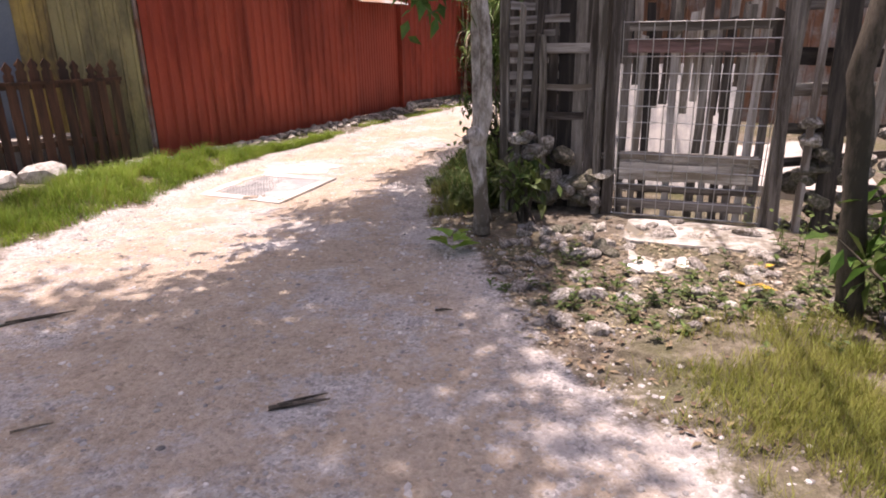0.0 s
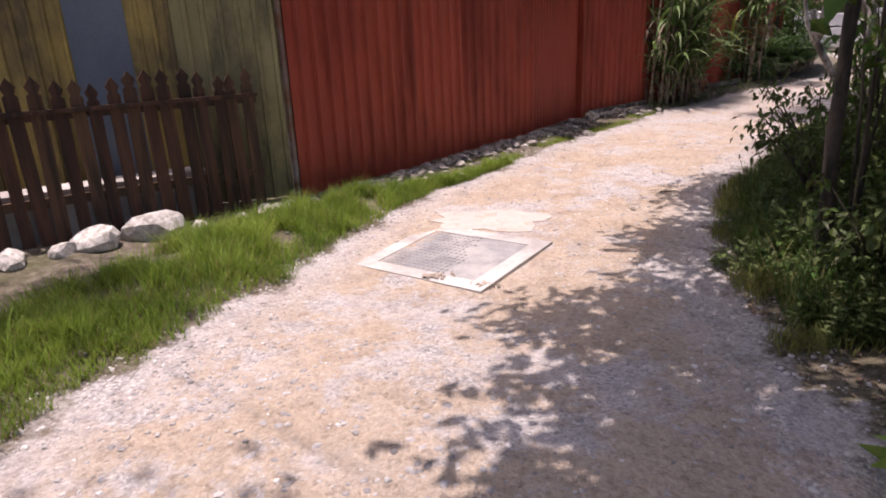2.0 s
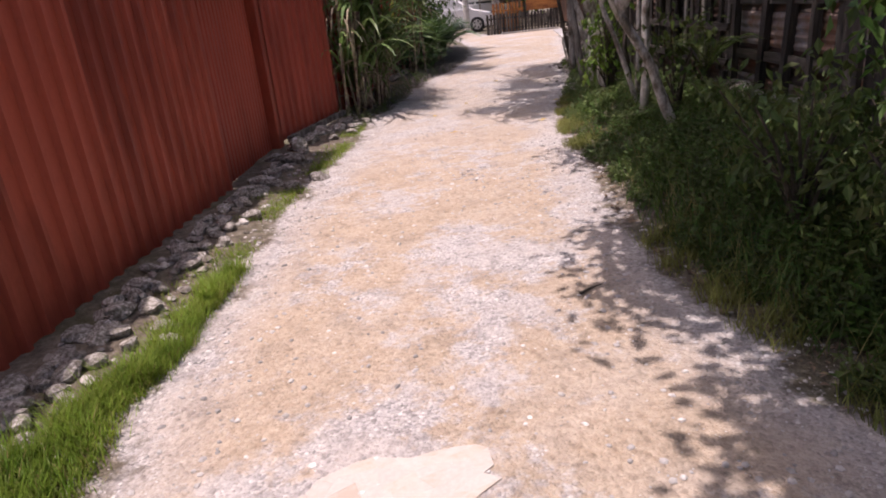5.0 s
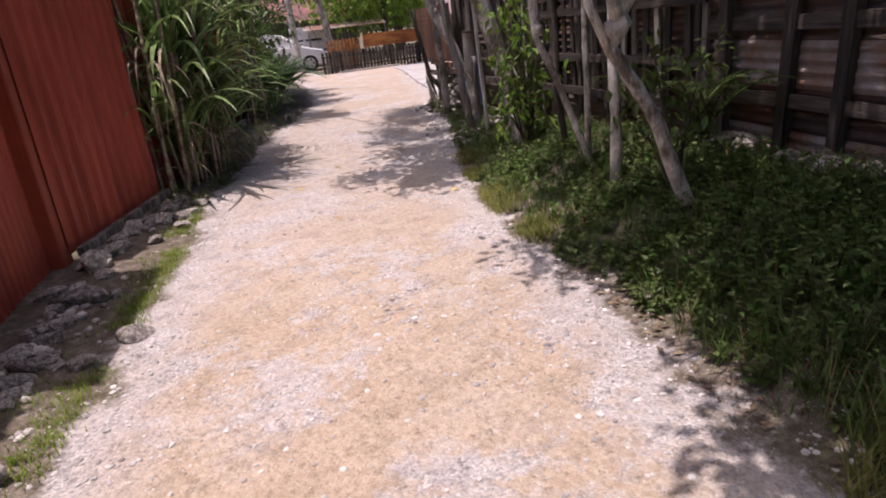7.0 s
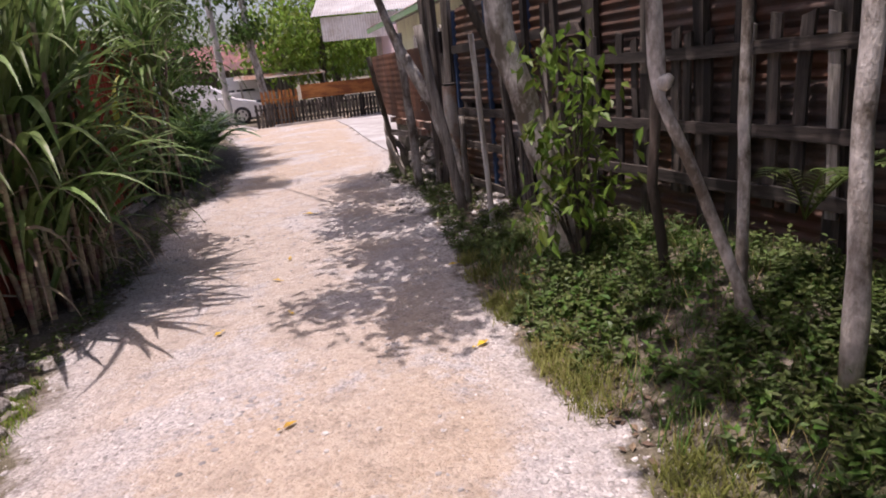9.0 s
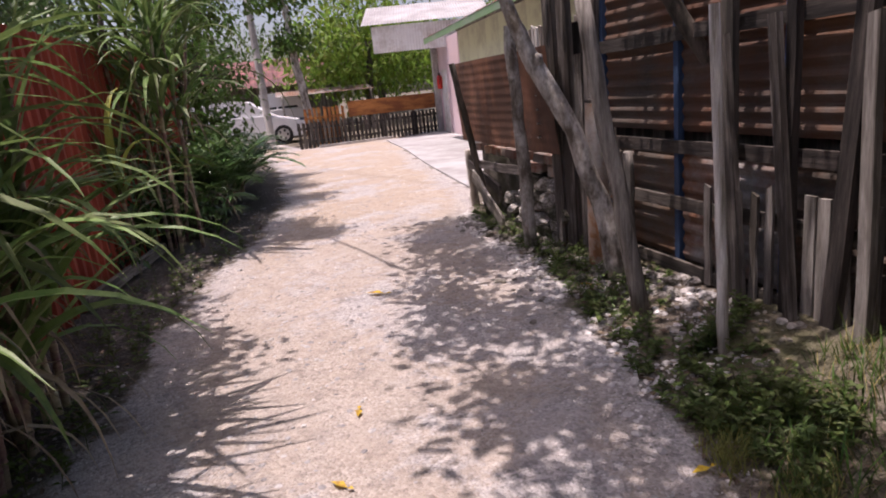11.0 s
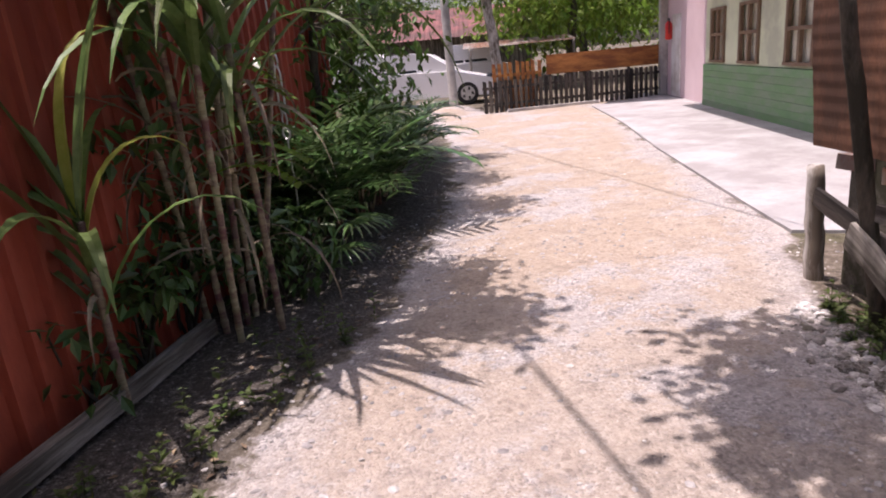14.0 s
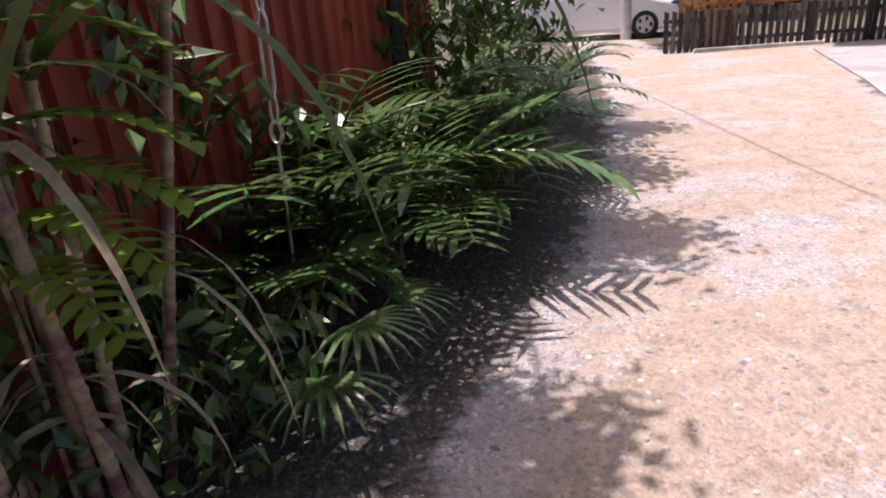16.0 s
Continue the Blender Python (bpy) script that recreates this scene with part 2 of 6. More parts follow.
CLIMBERLEAF = surface("climber_leaf", (0.075, 0.14, 0.02), (0.16, 0.24, 0.04), 0.45, 3, 20, 0, spread=0.4, thin=0.35)
DARKLEAF = surface("dark_glossy_leaf", (0.04, 0.095, 0.026), (0.11, 0.19, 0.058), 0.32, 3, 20, 0, spread=0.4, thin=0.2, gloss=0.5)
CANELEAF = surface("cane_leaf", (0.08, 0.145, 0.036), (0.19, 0.275, 0.09), 0.45, 3, 25, 0, spread=0.35, thin=0.35, gloss=0.45)
YELLOWBLADE = surface("yellowed_cane_leaf", (0.33, 0.36, 0.06), (0.52, 0.52, 0.14), 0.5, 3, 25, 0, spread=0.2, thin=0.35, gloss=0.4)
DRYLEAF = surface("dry_leaf", (0.19, 0.15, 0.10), (0.38, 0.325, 0.235), 0.8, 6, 30, 0.1, spread=0.35, thin=0.15)
CANESTALK = surface("cane_stalk", (0.24, 0.21, 0.13), (0.46, 0.41, 0.27), 0.45, 6, 30, 0.2, (1, 1, 3), (0.15, 0.07, 0.075), 0.3, 2.5, spread=0.25)
YELLOWLEAF = surface("fallen_yellow_leaf", (0.62, 0.42, 0.03), (0.80, 0.58, 0.06), 0.6, 8, 40, 0.1, stain=(0.35, 0.2, 0.05), stain_amount=0.25, stain_scale=12, spread=0.15, thin=0.2)
BROWNLEAF = surface("fallen_brown_leaf", (0.11, 0.078, 0.05), (0.25, 0.185, 0.125), 0.8, 8, 40, 0.1, spread=0.4)
PALEGREEN = surface("pale_green_wall", (0.62, 0.66, 0.46), (0.70, 0.73, 0.53), 0.7, 1.5, 50, 0.05, stain=(0.5, 0.52, 0.38), stain_amount=0.2, spread=0.03)
MIDGREEN = surface("green_wall_base", (0.13, 0.26, 0.12), (0.19, 0.33, 0.16), 0.65, 1.5, 50, 0.05, (1, 1, 3), (0.22, 0.30, 0.20), 0.25, spread=0.06)
PINK = surface("pink_wall", (0.66, 0.50, 0.52), (0.74, 0.58, 0.60), 0.7, 1.5, 50, 0.05, spread=0.03)
CREAM = surface("cream_paint", (0.60, 0.57, 0.45), (0.70, 0.67, 0.54), 0.6, 3, 40, 0.06, stain=(0.48, 0.44, 0.34), stain_amount=0.2, spread=0.05)
ROOFRED = surface("old_red_roof", (0.20, 0.075, 0.07), (0.32, 0.14, 0.13), 0.7, 1.5, 30, 0.15, (1, 1, 1), (0.11, 0.06, 0.055), 0.4, spread=0.06)
CARWHITE = surface("white_car_paint", (0.76, 0.76, 0.77), (0.80, 0.80, 0.81), 0.25, 2, 30, 0, spread=0.0, gloss=0.6)
RUBBER = surface("black_rubber", (0.02, 0.02, 0.02), (0.035, 0.035, 0.035), 0.8, 5, 60, 0.1, spread=0.0)
STEEL = surface("galvanised_steel", (0.45, 0.45, 0.45), (0.62, 0.62, 0.61), 0.4, 6, 60, 0.1, metal=0.9, spread=0.05)
SIGNRED = surface("red_enamel", (0.60, 0.03, 0.025), (0.70, 0.05, 0.035), 0.35, 4, 40, 0, spread=0.0)
BROWNFRAME = surface("brown_window_frame", (0.16, 0.10, 0.065), (0.24, 0.16, 0.10), 0.6, 5, 40, 0.1, spread=0.05)
DARKROOM = surface("dim_interior", (0.03, 0.03, 0.028), (0.05, 0.048, 0.045), 0.9, 2, 20, 0)
BLUEPAINT = surface("blue_painted_wood", (0.03, 0.06, 0.13), (0.05, 0.09, 0.18), 0.6, 5, 40, 0.1)
MUD = surface("dried_mud", (0.27, 0.22, 0.17), (0.42, 0.36, 0.30), 0.95, 8, 40, 0.6, spread=0.1)
CLAY = surface("salmon_clay_shard", (0.46, 0.25, 0.19), (0.58, 0.34, 0.26), 0.85, 5, 40, 0.2)


def glass_material():
    m, nt, bsdf, co = start_mat("window_glass")
    bsdf.inputs["Base Color"].default_value = (0.03, 0.035, 0.04, 1)
    bsdf.inputs["Roughness"].default_value = 0.06
    bsdf.inputs["Specular IOR Level"].default_value = 0.6
    return m


GLASS = glass_material()


# ---- building blocks ----
class Shape:
    """Collects vertices and faces for one mesh."""

    def __init__(self):
        self.v, self.f, self.smooth = [], [], False

    def add(self, verts, faces):
        o = len(self.v)
        self.v.extend([tuple(p) for p in verts])
        self.f.extend([tuple(i + o for i in q) for q in faces])
        return self

    def box(self, m, sx, sy, sz, taper=1.0, bevel=0.0):
        """A box with its base centre at the origin of m; a bevel rounds the upright edges."""
        if bevel:
            b = min(bevel, sx * 0.4, sy * 0.4)
            ring = [(sx / 2, sy / 2 - b), (sx / 2 - b, sy / 2), (-sx / 2 + b, sy / 2), (-sx / 2, sy / 2 - b), (-sx / 2, -sy / 2 + b), (-sx / 2 + b, -sy / 2), (sx / 2 - b, -sy / 2), (sx / 2, -sy / 2 + b)]
        else:
            ring = [(sx / 2, sy / 2), (-sx / 2, sy / 2), (-sx / 2, -sy / 2), (sx / 2, -sy / 2)]
        n = len(ring)
        vs = [m @ Vector((x, y, 0)) for x, y in ring] + [m @ Vector((x * taper, y * taper, sz)) for x, y in ring]
        fs = [tuple(range(n))[::-1], tuple(range(n, 2 * n))] + [(i, (i + 1) % n, n + (i + 1) % n, n + i) for i in range(n)]
        return self.add(vs, fs)

    def tube(self, pts, radii, sides=8, cap=True):
        pts = [Vector(p) for p in pts]
        n = len(pts)
        radii = [radii] * n if isinstance(radii, (int, float)) else radii
        vs, fs = [], []
        side = None
        for i, p in enumerate(pts):
            d = (pts[min(i + 1, n - 1)] - pts[max(i - 1, 0)]).normalized()
            if side is None:
                side = d.orthogonal().normalized()
            side = (side - d * side.dot(d)).normalized()
            up = d.cross(side)
            for k in range(sides):
                a = 2 * math.pi * k / sides
                vs.append(p + (side * math.cos(a) + up * math.sin(a)) * radii[i])
        for i in range(n - 1):
            for k in range(sides):
                a, b = i * sides + k, i * sides + (k + 1) % sides
                fs.append((a, b, b + sides, a + sides))
        if cap:
            fs += [tuple(range(sides))[::-1], tuple(range((n - 1) * sides, n * sides))]
        return self.add(vs, fs)

    def blade(self, p, d, length, width, droop, segs=4, fold=0.0, twist=0.0):
        """A long leaf from p along d that bends down; fold raises both edges."""
        p, d = Vector(p), Vector(d).normalized()
        vs, fs = [], []
        step = length / segs
        side = d.cross(Vector((0, 0, 1)))
        side = side.normalized() if side.length > 1e-3 else Vector((1, 0, 0))
        if twist:
            side = Matrix.Rotation(twist, 3, d) @ side
        for i in range(segs + 1):
            u = i / segs
            w = width * (0.55 + 0.45 * min(1, u * 4)) * (1 - u ** 2.5) * 0.5
            up = side.cross(d)
            if fold:
                vs += [p - side * w + up * w * fold, p.copy(), p + side * w + up * w * fold]
            else:
                vs += [p - side * w, p + side * w]
            p = p + d * step
            d = (d + Vector((0, 0, -droop / segs * (0.5 + u)))).normalized()
        k = 3 if fold else 2
        for i in range(segs):
            for j in range(k - 1):
                a = i * k + j
                fs.append((a, a + 1, a + 1 + k, a + k))
        return self.add(vs, fs)

    def leaf(self, p, d, n, length, width):
        """A small pointed leaf, folded a little on its midrib."""
        p, d = Vector(p), Vector(d).normalized()
        s = d.cross(Vector(n))
        s = s.normalized() if s.length > 1e-4 else d.orthogonal().normalized()
        n = s.cross(d)
        a, b = p + d * length * 0.42, p + d * length
        lift = n * width * 0.16
        return self.add([p, a - s * width / 2 + lift, b - n * length * 0.08, a + s * width / 2 + lift, a - lift * 0.3], [(0, 4, 1), (1, 4, 2), (0, 3, 4), (4, 3, 2)])

    def rock(self, p, r, rng, squash=0.6):
        """A broken stone of 20 uneven faces."""
        t = (1 + 5 ** 0.5) / 2
        base = [(-1, t, 0), (1, t, 0), (-1, -t, 0), (1, -t, 0), (0, -1, t), (0, 1, t), (0, -1, -t), (0, 1, -t), (t, 0, -1), (t, 0, 1), (-t, 0, -1), (-t, 0, 1)]
        faces = [(0, 11, 5), (0, 5, 1), (0, 1, 7), (0, 7, 10), (0, 10, 11), (1, 5, 9), (5, 11, 4), (11, 10, 2), (10, 7, 6), (7, 1, 8), (3, 9, 4), (3, 4, 2), (3, 2, 6), (3, 6, 8), (3, 8, 9), (4, 9, 5), (2, 4, 11), (6, 2, 10), (8, 6, 7), (9, 8, 1)]
        rot = Euler((rng.uniform(0, 6), rng.uniform(0, 6), rng.uniform(0, 6))).to_matrix()
        sc = Vector((rng.uniform(0.75, 1.3), rng.uniform(0.7, 1.1), squash))
        turn = Matrix.Rotation(rng.uniform(0, 6), 3, 'Z')
        vs = []
        for b in base:
            q = rot @ (Vector(b).normalized() * rng.uniform(0.75, 1.12))
            vs.append(Vector(p) + turn @ Vector((q.x * sc.x, q.y * sc.y, q.z * sc.z)) * r)
        return self.add(vs, faces)

    def knob(self, p, r, d=(0.3, -0.5, 0.8)):
        """A rounded swelling or sawn stub on a trunk."""
        p, d = Vector(p), Vector(d).normalized()
        prof = ((-1.0, 0.15), (-0.8, 0.62), (-0.4, 0.95), (0.1, 1.0), (0.5, 0.84), (0.85, 0.66), (1.15, 0.60), (1.18, 0.3))
        return self.tube([p + d * r * a for a, _ in prof], [r * b for _, b in prof], 10)

    def sheet(self, m, width, height, pitch, amp, upright=True, thick=0.004, square=True, rng=None, dent=0.0, steps=4):
        """A ribbed metal sheet in the x-z plane of m, facing -y, with both faces."""
        prof = []
        across = width if upright else height
        n = max(2, int(round(across / pitch)))
        if square:
            for i in range(n):
                for u, h in ((0.0, 0), (0.62, 0), (0.72, 1), (0.90, 1)):
                    prof.append(((i + u) * across / n, h * amp))
            prof.append((across, 0))
        else:
            for i in range(n * 6 + 1):
                prof.append((i * across / (n * 6), amp * 0.5 * (1 - math.cos(2 * math.pi * i / 6))))
        long_n = steps
        along = height if upright else width
        vs, fs = [], []
        for j in range(long_n + 1):
            w = along * j / long_n
            for a, h in prof:
                x, z = (a, w) if upright else (w, a)
                off = dent * noise.noise(Vector((x * 1.3 + m.translation.x * 3, z * 1.3, m.translation.y))) if dent else 0.0
                vs.append(m @ Vector((x, -h + off, z)))
        k = len(prof)
        for j in range(long_n):
            for i in range(k - 1):
                a = j * k + i
                fs.append((a, a + 1, a + 1 + k, a + k) if upright else (a, a + k, a + k + 1, a + 1))
        back = m.to_3x3() @ Vector((0, thick, 0))
        o = len(vs)
        vs += [v + back for v in vs]
        fs += [tuple(i + o for i in q[::-1]) for q in fs]
        return self.add(vs, fs)

    def mesh(self, name):
        me = bpy.data.meshes.new(name)
        me.from_pydata([tuple(v) for v in self.v], [], self.f)
        if self.smooth:
            me.polygons.foreach_set("use_smooth", [True] * len(me.polygons))
        me.update()
        return me


def part(name, shape, material, parent, label=""):
    me = shape if isinstance(shape, bpy.types.Mesh) else shape.mesh(name)
    if not me.materials:
        me.materials.append(material)
    ob = new(name, me)
    ob.parent = parent
    if label:
        ob["label"] = label
    if name in ("branches", "stems", "crown", "leaves", "dry_leaves", "fronds", "stem", "branch_frame"):
        ob["kind"] = "stuff"
    return ob


def thing(name, label, category, shape=None, material=None, at=None, group="", kind=""):
    me = None
    if shape is not None:
        me = shape if isinstance(shape, bpy.types.Mesh) else shape.mesh(name)
        if not me.materials:
            me.materials.append(material)
    ob = new(name, me)
    if at is not None:
        ob.matrix_basis = at
    return tagged(ob, label, category, group, kind)


ID = Matrix.Identity(4)


def along(a, b, z=0.0):
    """A frame at a whose x axis runs to b and whose -y axis faces right of that way."""
    d = Vector((b[0] - a[0], b[1] - a[1]))
    return pose(a[0], a[1], z, 0, 0, math.degrees(math.atan2(d.y, d.x))), d.length


def smoothstep(a, b, x):
    t = max(0.0, min(1.0, (x - a) / (b - a)))
    return t * t * (3 - 2 * t)


# ---- the lane: its edges, and the height of the ground ----
# From y 19 to 25 LEFT cuts into the lane, so bed colour covers shaded gravel.
LEFT = [(-40, -3.6), (0, -3.5), (4.5, -3.3), (5.9, -3.05), (7.2, -2.85), (8.8, -2.4), (11.2, -1.25), (13.4, 0.0), (15.0, 0.75), (15.7, 1.3), (16.4, 1.75), (17.7, 2.5), (19.1, 3.45), (20.1, 4.4), (22.2, 5.85), (25, 7.35), (29, 8.95), (31.5, 9.8), (40, 12.0)]
RIGHT = [(-40, 1.6), (0, 1.5), (1.9, 1.05), (2.6, 0.6), (4.3, 0.25), (5.1, -0.1), (6.8, -0.1), (8.5, 0.3), (9.6, 0.8), (10.8, 1.42), (12.1, 2.05), (13.3, 2.8), (14.6, 3.75), (15.7, 4.6), (16.2, 5.0), (17.5, 5.75), (18.3, 6.2), (19.7, 7.6), (20.5, 8.1), (26.4, 11.6), (30.0, 16.5), (31.4, 16.8), (31.8, 11.6), (40, 14.0)]
BANK = [(-40, 0.1), (3, 0.08), (5, 0.10), (8, 0.24), (9.2, 0.36), (12, 0.36), (14, 0.20), (16, 0.07), (19, 0.02), (60, 0.0)]


def at_y(table, y):
    return float(np.interp(y, [p[0] for p in table], [p[1] for p in table]))


def gz(x, y):
    l, r = at_y(LEFT, y), at_y(RIGHT, y)
    z = 0.012 * noise.noise(Vector((x * 1.1, y * 1.1, 0.3))) + 0.008 * noise.noise(Vector((x * 3.7, y * 3.7, 2.0)))
    # the lane dips towards the drain cover
    d = math.hypot(x + 1.9, y - 6.84)
    z -= 0.03 * smoothstep(4.8, 5.8, y) * (1 - smoothstep(9.5, 11.5, y)) * smoothstep(0.2, 1.4, r - x) * smoothstep(-0.5, 0.1, x - l)
    z += (1 - smoothstep(0.6, 1.7, d)) * (-0.020 + 0.056 * (0.45 * (x + 1.9) + 0.89 * (y - 6.84)))
    if x > r and y < 19.5:
        z += smoothstep(0, 1.3, x - r) * at_y(BANK, y) + 0.02 * smoothstep(0, 0.4, x - r) * noise.noise(Vector((x * 4, y * 4, 5)))
    if x < l:
        z += smoothstep(0, 0.6, l - x) * 0.05 + 0.02 * smoothstep(0, 0.4, l - x) * noise.noise(Vector((x * 4, y * 4, 7)))
    return z


def build_ground():
    def axis(lo, hi, step, far):
        inner = list(np.arange(lo, hi, step))
        out, d, p = [], step, hi
        while p < far:
            out.append(p)
            d *= 1.5
            p += d
        out.append(far)
        pre, d, p = [], step, lo
        while p > -far:
            d *= 1.5
            p -= d
            pre.append(max(p, -far))
        return sorted(set(pre)) + inner + out
    xs, ys = axis(-6.0, 12.0, 0.11, 400), axis(-2.0, 34.0, 0.11, 400)
    vs, lane, dirt, bed = [], [], [], []
    for y in ys:
        l, r = at_y(LEFT, y), at_y(RIGHT, y)
        for x in xs:
            vs.append((x, y, gz(x, y)))
            lane.append(max(0.0, min(1.0, 0.5 + min(x - l, r - x) * 0.9)) if y < 38 else 0.0)
            dirt.append(0.85 + 0.1 * smoothstep(5.2, 7.2, y) - 0.45 * smoothstep(11.5, 14.5, y) + 0.3 * smoothstep(18, 20.5, y))
            # Mask for the left bed: dark soil plus painted shade.
            bed.append(smoothstep(14.8, 16.2, y) * smoothstep(-0.1, 0.25, l - x) * (1 - smoothstep(27, 29, y)))
    k = len(xs)
    fs = [(j * k + i, j * k + i + 1, (j + 1) * k + i + 1, (j + 1) * k + i) for j in range(len(ys) - 1) for i in range(k - 1)]
    me = bpy.data.meshes.new("ground")
    me.from_pydata(vs, [], fs)
    for key, values in (("lane", lane), ("dirt", dirt), ("bed", bed)):
        me.attributes.new(key, 'FLOAT', 'POINT').data.foreach_set("value", values)
    me.polygons.foreach_set("use_smooth", [True] * len(fs))
    me.materials.append(GROUND)
    return tagged(new("ground", me), "pale gravel lane with ochre dirt patches and dark earthy verges partly toned for shade", "ground", kind="structure")


build_ground()

# ---- red sheet wall beside the lane ----
def sheet_wall(name, a, b, height, material, label, pitch=0.17, amp=0.034, z=0.0, cover=0.85, square=True):
    m, length = along(a, b, z)
    wall = thing(name, label, "wall", kind="structure")
    wall.matrix_basis = m
    n = max(1, round(length / cover))
    w = length / n
    me = Shape().sheet(ID, w, height, pitch, amp, True, square=square).mesh("sheet")
    me.materials.append(material)
    for i in range(n):
        s = part("sheet", me, material, wall)
        s.location = (i * w, 0.004 * (i % 2), 0)
    back = Shape()
    for h in (0.3, height * 0.5, height - 0.2):
        back.box(pose(length / 2, 0.045, h), length, 0.05, 0.07)
    for i in range(n + 1):
        back.box(pose(min(max(i * w, 0.05), length - 0.05), 0.10, 0), 0.07, 0.06, height - 0.05)
    part("wall_frame", back, DARKWOOD, wall)
    return wall


sheet_wall("wall_red_long", (-3.6, 8.15), (-1.56, 12.25), 2.3, RED, "long brick-red ribbed metal sheet wall", z=-0.02)
sheet_wall("wall_red_recess", (-1.60, 12.30), (-0.86, 13.90), 2.3, RED, "recessed brick-red ribbed sheet wall", pitch=0.10, amp=0.012, z=0.05)
sheet_wall("wall_red_panel", (-0.72, 13.90), (0.36, 15.40), 2.3, RED, "brick-red ribbed sheet panel above a pale sill", z=0.12)
sheet_wall("wall_red_far", (0.30, 15.50), (5.3, 24.0), 2.2, RED, "brick-red ribbed sheet wall behind cane and palms", z=0.03)
pst = thing("wall_post", "dark red square post at the wall's step", "post", Shape().box(pose(-0.80, 13.91, 0, 0, 0, 62), 0.17, 0.12, 2.4, 1, 0.01), RED, kind="structure")
m_, l_ = along((-0.70, 13.86), (0.40, 15.36), 0.10)
thing("sill", "pale weathered board along the panel's foot", "sill", Shape().box(m_ @ pose(l_ / 2, -0.05, 0), l_, 0.06, 0.07), GREYWOOD, kind="structure")
thing("trim", "thin grey metal strip up the red wall's corner", "trim", Shape().box(pose(-3.63, 8.11, 0.05, 0, 0, 64), 0.035, 0.05, 2.3), GREYSHEET, kind="structure")

# ---- painted sheet building behind the picket fence ----
P0, P1 = (-3.66, 8.10), (-8.0, 6.0)
m_, l_ = along(P1, P0, 0.08)
wall = thing("wall_painted", "ribbed sheet wall in faded olive, yellow and flat blue", "wall", kind="structure")
wall.matrix_basis = m_
for x0, w_, mt, pitch, amp in ((0.0, 0.86, GREENSHEET, 0.145, 0.028), (0.86, 0.36, YELLOWSHEET, 0.12, 0.024), (1.22, 0.46, BLUESHEET, 0.46, 0.002), (1.68, 0.72, YELLOWSHEET, 0.12, 0.024), (2.40, 0.8, YELLOWSHEET, 0.12, 0.024), (3.20, 1.6, GREENSHEET, 0.145, 0.028)):
    s = part("sheet", Shape().sheet(ID, w_, 2.6, pitch, amp, True), mt, wall)
    s.location = (l_ - x0 - w_, 0.004 * (mt is YELLOWSHEET), 0)
part("wall_frame", Shape().box(pose(l_ / 2, 0.06, 0), l_, 0.05, 2.5), DARKWOOD, wall)
aw = Shape().sheet(pose(-1.75, 12.1, 2.22, 0, 0, 63.5) @ pose(0, 0.1, 0, 105, 0, 0), 1.7, 0.55, 0.1, 0.012, True, square=False)
thing("door_hood", "small pale sheet hood over the red wall's recess", "awning", aw, GREYSHEET)


# ---- brown picket fence ----
def picket_fence(a, b, n, height, material, label, spade=True, rng=random.Random(3), z=0.05, rails=(0.3, 0.95), width=0.10, behind=0.03):
    m, length = along(a, b, z)
    fence = thing("picket_fence", label, "fence")
    fence.matrix_basis = m
    step = length / n
    shapes = []
    for kx in range(3):
        s = Shape()
        w, h = width * (0.95 + 0.06 * kx), height * (0.97 + 0.03 * kx)
        if spade:
            ring = [(-w / 2, 0), (w / 2, 0), (w / 2, h - 0.14), (w * 0.3, h - 0.12), (w * 0.52, h - 0.07), (0, h), (-w * 0.52, h - 0.07), (-w * 0.3, h - 0.12), (-w / 2, h - 0.14)]
        else:
            ring = [(-w / 2, 0), (w / 2, 0), (w / 2, h - 0.02 * kx), (-w / 2, h)]
        k = len(ring)
        s.add([(x, -0.011, y) for x, y in ring] + [(x, 0.011, y) for x, y in ring], [tuple(range(k)), tuple(range(k, 2 * k))[::-1]] + [(i, k + i, k + (i + 1) % k, (i + 1) % k) for i in range(k)])
        me = s.mesh("picket")
        me.materials.append(material)
        shapes.append(me)
    for i in range(n):
        p = part("picket", rng.choice(shapes), material, fence)
        p.matrix_basis = pose((i + 0.5) * step + rng.uniform(-1, 1) * (0.016 if spade else 0.0), 0, 0, rng.uniform(-1, 1), rng.uniform(-1.5, 1.5), rng.uniform(-3, 3))
    for h in rails:
        part("rail", Shape().box(pose(length / 2, behind, h), length, 0.04, 0.07, 1, 0.005), material, fence)
    return fence


picket_fence((-7.2, 4.45), (-3.78, 7.80), 36, 1.24, BROWNWOOD, "dark brown stained picket fence with spade tops", width=0.094)
thing("rail_cap", "dark brown rail across the picket tops", "rail", Shape().box(along((-7.2, 4.45), (-3.78, 7.80), 1.05)[0] @ pose(2.39, -0.03, 0), 4.79, 0.03, 0.035), BROWNWOOD)

